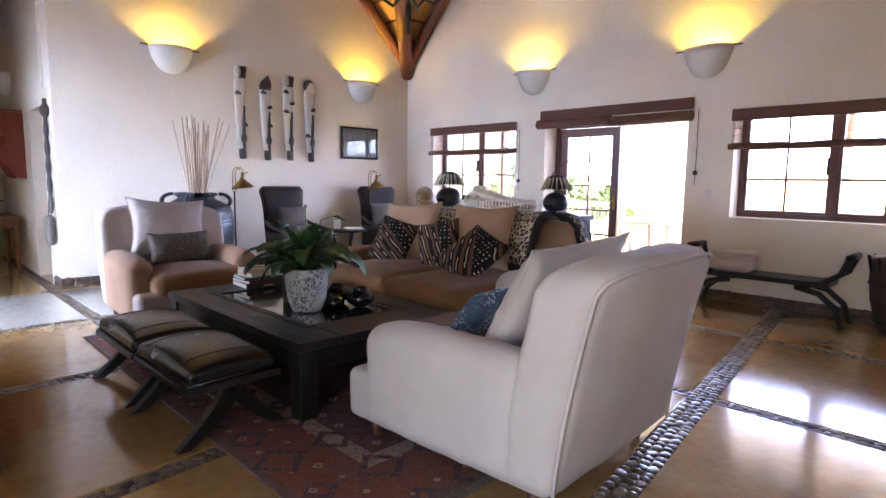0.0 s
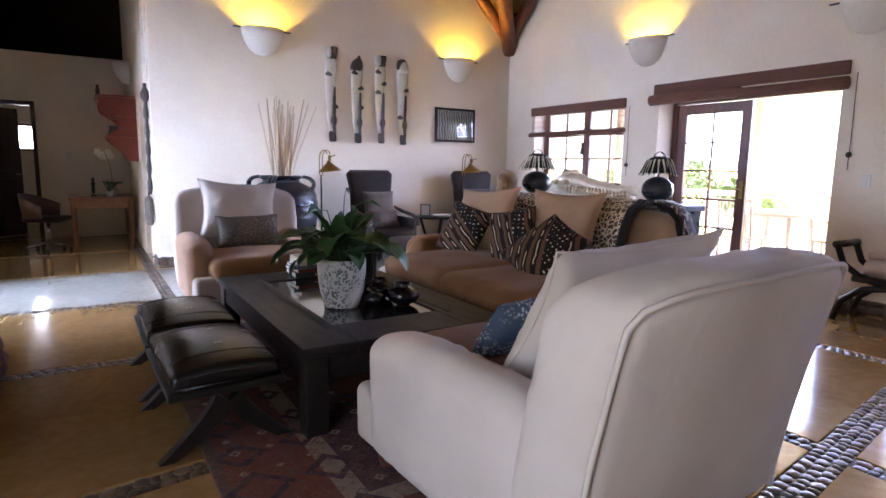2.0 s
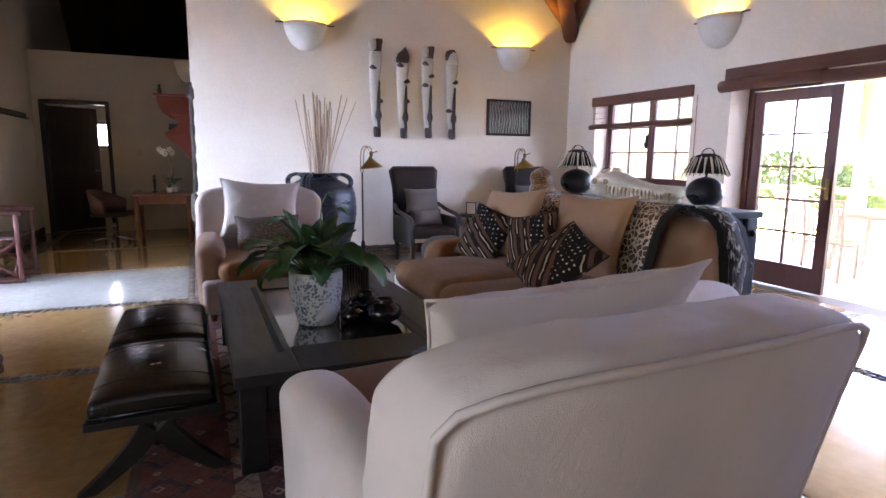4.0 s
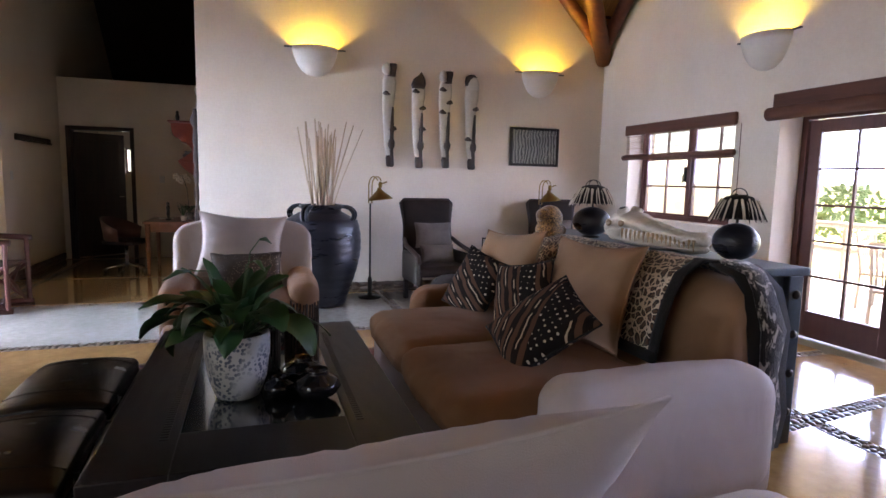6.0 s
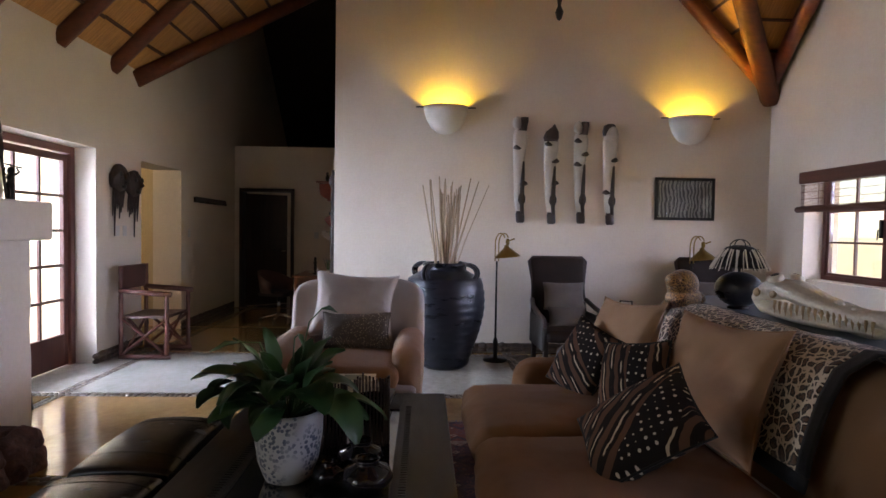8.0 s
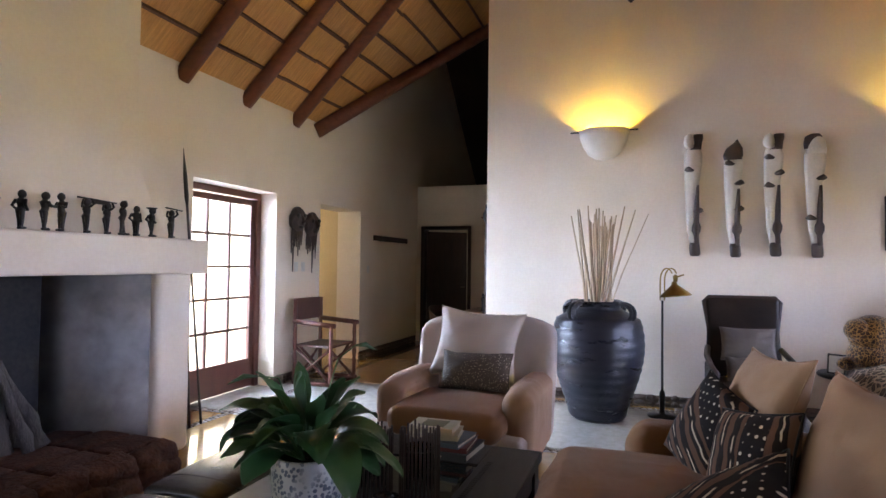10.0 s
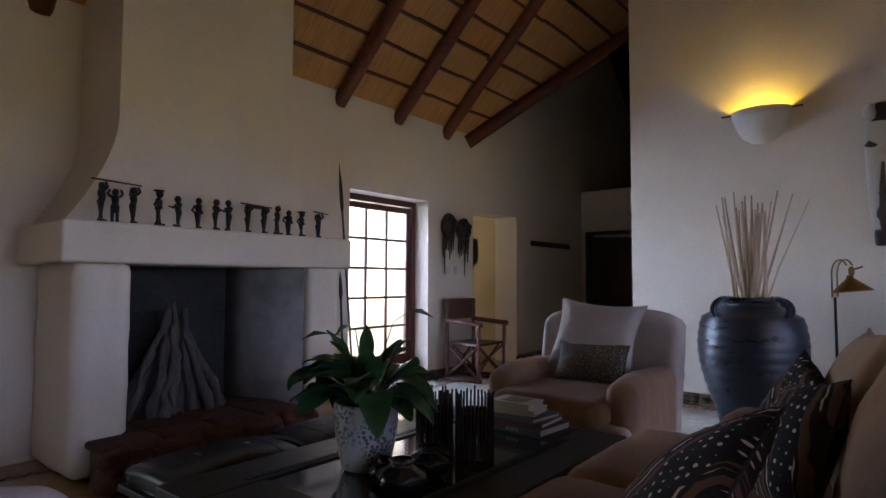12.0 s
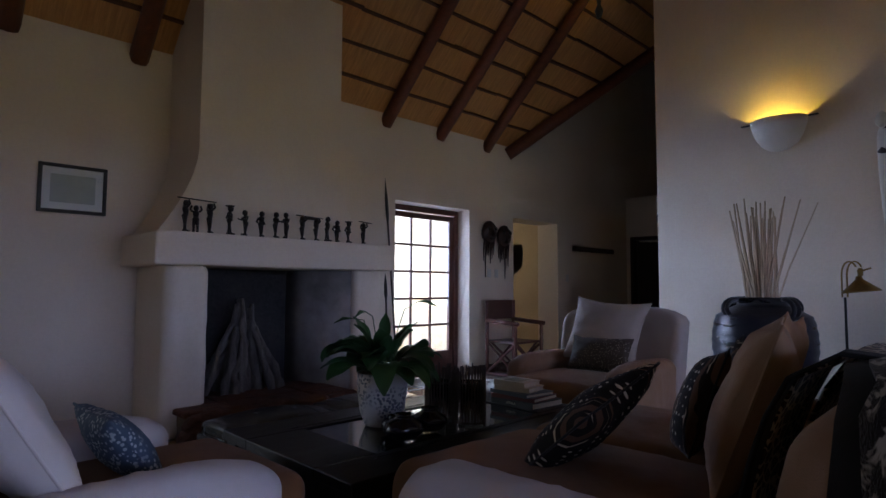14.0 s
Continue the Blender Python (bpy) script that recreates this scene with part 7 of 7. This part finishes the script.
for i in range(14):
    q = 4 * i
    fs += [(q, q + 1, q + 5, q + 4), (q + 2, q + 6, q + 7, q + 3), (q + 1, q + 3, q + 7, q + 5), (q, q + 4, q + 6, q + 2)]
fs += [(0, 2, 3, 1), (56, 57, 59, 58)]
mesh_ob("backrest", vs, fs, BROWNHIDE, True, oc)
sh = empty("wall_shelf", pose(-8.99, 1.3, 1.27) @ Matrix.Diagonal((1, 1.5, 1, 1)), "red-brown wall shelf with scalloped side brackets", "shelf")
for x in (-0.42, 0.42):
    out = flowing([(0, 0.0), (0.07, 0.03), (0.12, 0.15), (0.2, 0.25), (0.25, 0.34)]) + flowing([(0.25, 0.365), (0.17, 0.44), (0.13, 0.52), (0.19, 0.62), (0.28, 0.7), (0.3, 0.8), (0.3, 0.88)]) + [(0, 0.88)]
    Shape().prism([(-p, q) for p, q in out], x - 0.012, x + 0.012, Matrix(((0, 1, 0, 0), (1, 0, 0, 0), (0, 0, 1, 0), (0, 0, 0, 1)))).make("side_bracket", REDWOOD, sh)
for z, d_ in ((0.34, 0.24), (0.62, 0.22), (0.89, 0.33)):
    Shape().box(-0.46, 0.46, -d_, -0.002, z, z + 0.022, c=0.003).make("shelf_board", REDWOOD, sh)
Shape().box(-0.4, 0.4, -0.016, -0.004, 0.06, 0.88).make("back_board", DARKWOODVOID, sh)
e = empty("small_statue", pose(-9.2, 0.86, 2.183), "small dark seated statue on top of the shelf", "figurine")
tagged(blob([((0, 0, 0.03), (0.05, 0.04, 0.03), I4), ((0, 0, 0.1), (0.035, 0.03, 0.06), I4), ((0, 0, 0.17), (0.022, 0.022, 0.028), I4)]).make("statue_body", BRONZE, e, smooth=True))
for k in range(3):
    e = empty("shelf_box", pose(-9.25 + 0.24 * k, 1.03, 1.632), "small dark box standing on the shelf", "box", "boxes on the shelf")
    Shape().box(-0.08, 0.08, -0.06, 0.06, 0, 0.1 + 0.05 * (k % 2), c=0.004).make("box_body", COVERS[(0, 4, 0)[k]], e)
orchid = empty("orchid", pose(-9.25, 0.98, 0.755), "white orchid in a small pot on the desk", "plant")
Shape().lathe([(0.001, 0), (0.05, 0), (0.065, 0.11), (0.055, 0.11), (0.001, 0.1)], 18, cap=False).make("pot_body", POTTERY, orchid, smooth=True)
Shape().tube([(0, 0, 0.1), (0.02, -0.02, 0.45), (0.0, -0.08, 0.66), (-0.02, -0.16, 0.68)], 0.004, 6).make("stem", LEAF, orchid, smooth=True)
for k in range(6):
    c = Vector((-0.02 + 0.03 * math.sin(k * 2.1), -0.17 + 0.035 * k, 0.62 + 0.035 * math.cos(k * 1.7)))
    s = Shape()
    for j in range(5):
        a = 2 * math.pi * j / 5
        vs_, fs_ = rounded((2, 2, 2), 0.99, 2)
        s.add([Vector((v[0] * 0.028, v[1] * 0.006, v[2] * 0.02)) for v in vs_], fs_, Matrix.Translation(c) @ pose(0, 0, 0, 0, math.degrees(a), 70) @ Matrix.Translation((0.028, 0, 0)))
    s.make("blossom", WHITEPAINT, orchid, smooth=True)
for k in range(7):
    a = 0.9 * k
    Shape().tube([(0, 0, 0.1), (0.06 * math.cos(a), 0.06 * math.sin(a), 0.2), (0.16 * math.cos(a), 0.16 * math.sin(a), 0.17 + 0.02 * (k % 3))], [0.006, 0.016, 0.003], 5).make("leaf", LEAF, orchid, smooth=True)
e = empty("desk_figurine", pose(-8.98, 0.72, 0.755), "small dark carved figure standing on the desk", "figurine")
blob([((0, 0, 0.02), (0.045, 0.04, 0.02), I4), ((0, 0, 0.11), (0.026, 0.024, 0.08), pose(0, 0, 0, 0, 6, 0)), ((0.008, 0, 0.19), (0.034, 0.028, 0.04), I4), ((0.01, 0, 0.25), (0.02, 0.022, 0.03), I4), ((-0.03, 0, 0.2), (0.01, 0.012, 0.06), pose(0, 0, 0, 0, 24, 0))]).make("figure_body", BRONZE, e, smooth=True)
e = empty("desk_plant", pose(-9.0, 0.92, 0.755), "small spiky green plant in a white cup", "plant")
Shape().lathe([(0.001, 0), (0.035, 0), (0.045, 0.08), (0.038, 0.08), (0.001, 0.07)], 16, cap=False).make("cup", WHITEPAINT, e, smooth=True)
for k in range(16):
    a = 2.4 * k
    r_ = 0.04 + 0.05 * ((k * 7) % 5) / 4
    Shape().tube([(0.01 * math.cos(a), 0.01 * math.sin(a), 0.06), (r_ * 0.6 * math.cos(a), r_ * 0.6 * math.sin(a), 0.17), (r_ * math.cos(a), r_ * math.sin(a), 0.24 + 0.01 * (k % 4))], [0.003, 0.006, 0.001], 4).make("leaf", LEAF, e)
e = empty("notebook", pose(-9.5, 0.62, 0.755, 0, 0, 10), "open white notebook lying on the desk", "notebook")
Shape().box(-0.15, 0.15, -0.1, 0.1, 0, 0.012, c=0.002).make("page_block", PAPER, e)

# carved staff and bag on the free end of the west wall
e = empty("quiver_staff", pose(-7.06, 1.33, 0), "long dark carved staff hung with a woven bag", "staff")
n = 24
Shape().tube([(0.0, -0.04, 0.88 + 1.32 * i / n) for i in range(n + 1)], [0.017 + 0.014 * abs(math.sin(i * 0.8)) + (0.022 if i in (21, 22) else 0) for i in range(n + 1)], 8).make("staff", DARKCARV, e, smooth=True)
soft("bag", (0.17, 0.08, 0.34), 0.035, PATCH, pose(0.0, -0.06, 0.68), e, 0.01, 0.004)
for x in (-0.07, 0.07):
    Shape().tube([(x, -0.06, 0.84), (x * 0.8, -0.05, 1.02), (0, -0.045, 1.2)], 0.008, 6).make("strap", DARKCARV, e)

# ---- hanging lamp over the seats ----
pen = empty("hanging_lamp", pose(-2.68, 3.04, 0), "hanging glass lamp with an iron finial on a long chain", "pendant lamp")
Shape().tube([(0, 0, 3.4), (0, 0, 7.05)], 0.008, 6).make("chain", IRON, pen)
Shape().lathe([(0.001, 2.49), (0.012, 2.5), (0.02, 2.53), (0.008, 2.56), (0.014, 2.6), (0.024, 2.64), (0.02, 2.72), (0.008, 2.74), (0.008, 3.42), (0.001, 3.42)], 14).make("finial", IRON, pen, smooth=True)
for k in range(6):
    a = 2 * math.pi * k / 6
    arm = Shape().tube([(0, 0, 2.85), (0.2 * math.cos(a), 0.2 * math.sin(a), 2.75), (0.38 * math.cos(a), 0.38 * math.sin(a), 2.86), (0.4 * math.cos(a), 0.4 * math.sin(a), 2.95)], 0.012, 7).make("arm", IRON, pen, smooth=True)
    g_ = Shape().lathe([(0.03, 0), (0.06, 0.06), (0.055, 0.14), (0.052, 0.14), (0.056, 0.06), (0.026, 0.004)], 16, pose(0.4 * math.cos(a), 0.4 * math.sin(a), 2.95), cap=False).make("glass_cup", PANE, arm, smooth=True)

# ---- outside: posts, rail, garden furniture, plants ----
for x in (-8.2, -5.05, -1.2, 2.4):
    s = Shape().tube([(x, 10.9, -0.03), (x, 10.9, 2.95)], [0.12, 0.11], 14)
    tagged(s.make("veranda_post", PALEDWOOD, smooth=True), "thick veranda post paled for the outdoor glare", "post", "veranda posts", "structure")
rail = empty("veranda_rail", pose(0, 0, 0), "low timber rail along the veranda edge", "railing", kind="structure")
for z in (0.45, 0.85):
    Shape().tube([(-9, 10.95, z), (3.4, 10.95, z)], 0.05, 8).make("rail", PALEDWOOD, rail, smooth=True)
for k in range(11):
    Shape().tube([(-8.8 + 1.2 * k, 10.95, -0.03), (-8.8 + 1.2 * k, 10.95, 0.87)], 0.045, 8).make("baluster", PALEDWOOD, rail, smooth=True)
gt = empty("garden_table", pose(-3.6, 9.0, -0.03), "round veranda table paled for the outdoor glare", "table")
Shape().lathe([(0.001, 0.7), (0.65, 0.7), (0.66, 0.72), (0.65, 0.74), (0.001, 0.74)], 28).make("tabletop", PALEDWOOD, gt, smooth=True)
for k in range(4):
    a = math.pi / 4 + math.pi / 2 * k
    Shape().tube([(0.5 * math.cos(a), 0.5 * math.sin(a), 0), (0.42 * math.cos(a), 0.42 * math.sin(a), 0.7)], 0.03, 8).make("leg", PALEDWOOD, gt, smooth=True)


def cane_chair(m):
    e = empty("cane_chair", m, "light cane veranda chair with a slatted back", "chair", "veranda chairs")
    Shape().box(-0.23, 0.23, -0.23, 0.23, 0.42, 0.45, c=0.008).make("seat", PALEDWOOD, e)
    for x in (-0.2, 0.2):
        Shape().tube([(x, 0.2, 0), (x, 0.2, 0.42)], 0.018, 6).make("leg", PALEDWOOD, e)
        Shape().tube([(x, -0.24, 0), (x, -0.22, 0.45), (x, -0.3, 0.92)], 0.018, 6).make("back_post", PALEDWOOD, e)
    Shape().tube([(-0.22, -0.3, 0.92), (0.22, -0.3, 0.92)], 0.02, 6).make("top_rail", PALEDWOOD, e)
    for k in range(7):
        x = -0.15 + 0.05 * k
        Shape().tube([(x, -0.225, 0.47), (x, -0.295, 0.9)], 0.009, 5).make("back_slat", PALEDWOOD, e)
    return e


cc = cane_chair(pose(-2.7, 8.7, -0.03, 0, 0, 100))
for x, y, r in ((-3.6, 8.1, 10), (-4.5, 9.2, -80), (-2.2, 9.6, 140), (-1.4, 9.0, 60)):
    copy_thing(cc, pose(x, y, -0.03, 0, 0, r))


def shrub(x, y, h, n, seed, label):
    r_ = random.Random(seed)
    e = empty("shrub", pose(x, y, -0.42), label, "shrub", "garden shrubs")
    Shape().tube([(0, 0, 0), (0.05, 0.03, h * 0.4), (0.0, 0.05, h * 0.8)], [0.05, 0.035, 0.015], 7).make("trunk", BARK, e, smooth=True)
    vs, fs = [], []
    for k in range(n):
        a, el = r_.uniform(0, 6.28), r_.uniform(-0.2, 1.4)
        c = Vector((0.5 * h * math.cos(a) * math.cos(el) * r_.random() ** 0.5, 0.5 * h * math.sin(a) * math.cos(el) * r_.random() ** 0.5, h * 0.55 + 0.45 * h * math.sin(el) * r_.random() ** 0.5))
        d = Vector((r_.uniform(-1, 1), r_.uniform(-1, 1), r_.uniform(-0.3, 1))).normalized()
        sd = d.orthogonal().normalized()
        ln, wd = r_.uniform(0.1, 0.22), r_.uniform(0.02, 0.045)
        q = len(vs)
        vs += [c, c + d * ln * 0.5 + sd * wd, c + d * ln, c + d * ln * 0.5 - sd * wd]
        fs.append((q, q + 1, q + 2, q + 3))
    ob = mesh_ob("crown", vs, fs, GRASS, False, e)
    ob["kind"] = "stuff"


for k, (x, y, h) in enumerate(((-7.4, 12.3, 1.9), (-6.2, 12.5, 1.6), (-8.9, 12.4, 2.2), (-0.2, 12.5, 1.4), (1.2, 12.4, 1.7))):
    shrub(x, y, h, 700, 30 + k, "leafy green garden shrub")
# facing wing of the house across the terrace; its sunlit glow is a lamp sheet
e = empty("house_wing", pose(-7.0, -4.06, -0.05), "neighbouring pale wing of the house with a red-framed window", "house", kind="structure")
Shape().box(-4.4, 4.4, -0.3, 0, 0, 3.4).make("wall", YELLOWWALL, e)
# bars drawn deep enough to stick out past the lamp sheet
for x0, x1, z0, z1 in ((-1.14, -0.12, 1.0, 1.06), (-1.14, -0.12, 2.42, 2.5), (-1.14, -1.06, 1.06, 2.42), (-0.74, -0.67, 1.06, 2.42), (-0.2, -0.12, 1.06, 2.42), (-1.06, -0.74, 1.5, 1.53), (-0.67, -0.2, 1.95, 1.98)):
    Shape().box(x0, x1, 0.002, 0.3, z0, z1, c=0.004).make("window_bar", MAHOGANY, e)

# ---- pebbles of the strip beside the armchair, one by one ----
for x, y, lx, ly in PEBBLES_NEAR:
    ob = new("pebble", PEB[random.randrange(8)])
    ob.parent = flr
    ob.matrix_local = pose(x, y, random.uniform(-0.0105, -0.0075), 0, 0, random.uniform(-25, 25)) @ Matrix.Diagonal((lx * 0.98, ly, random.uniform(0.019, 0.025), 1))
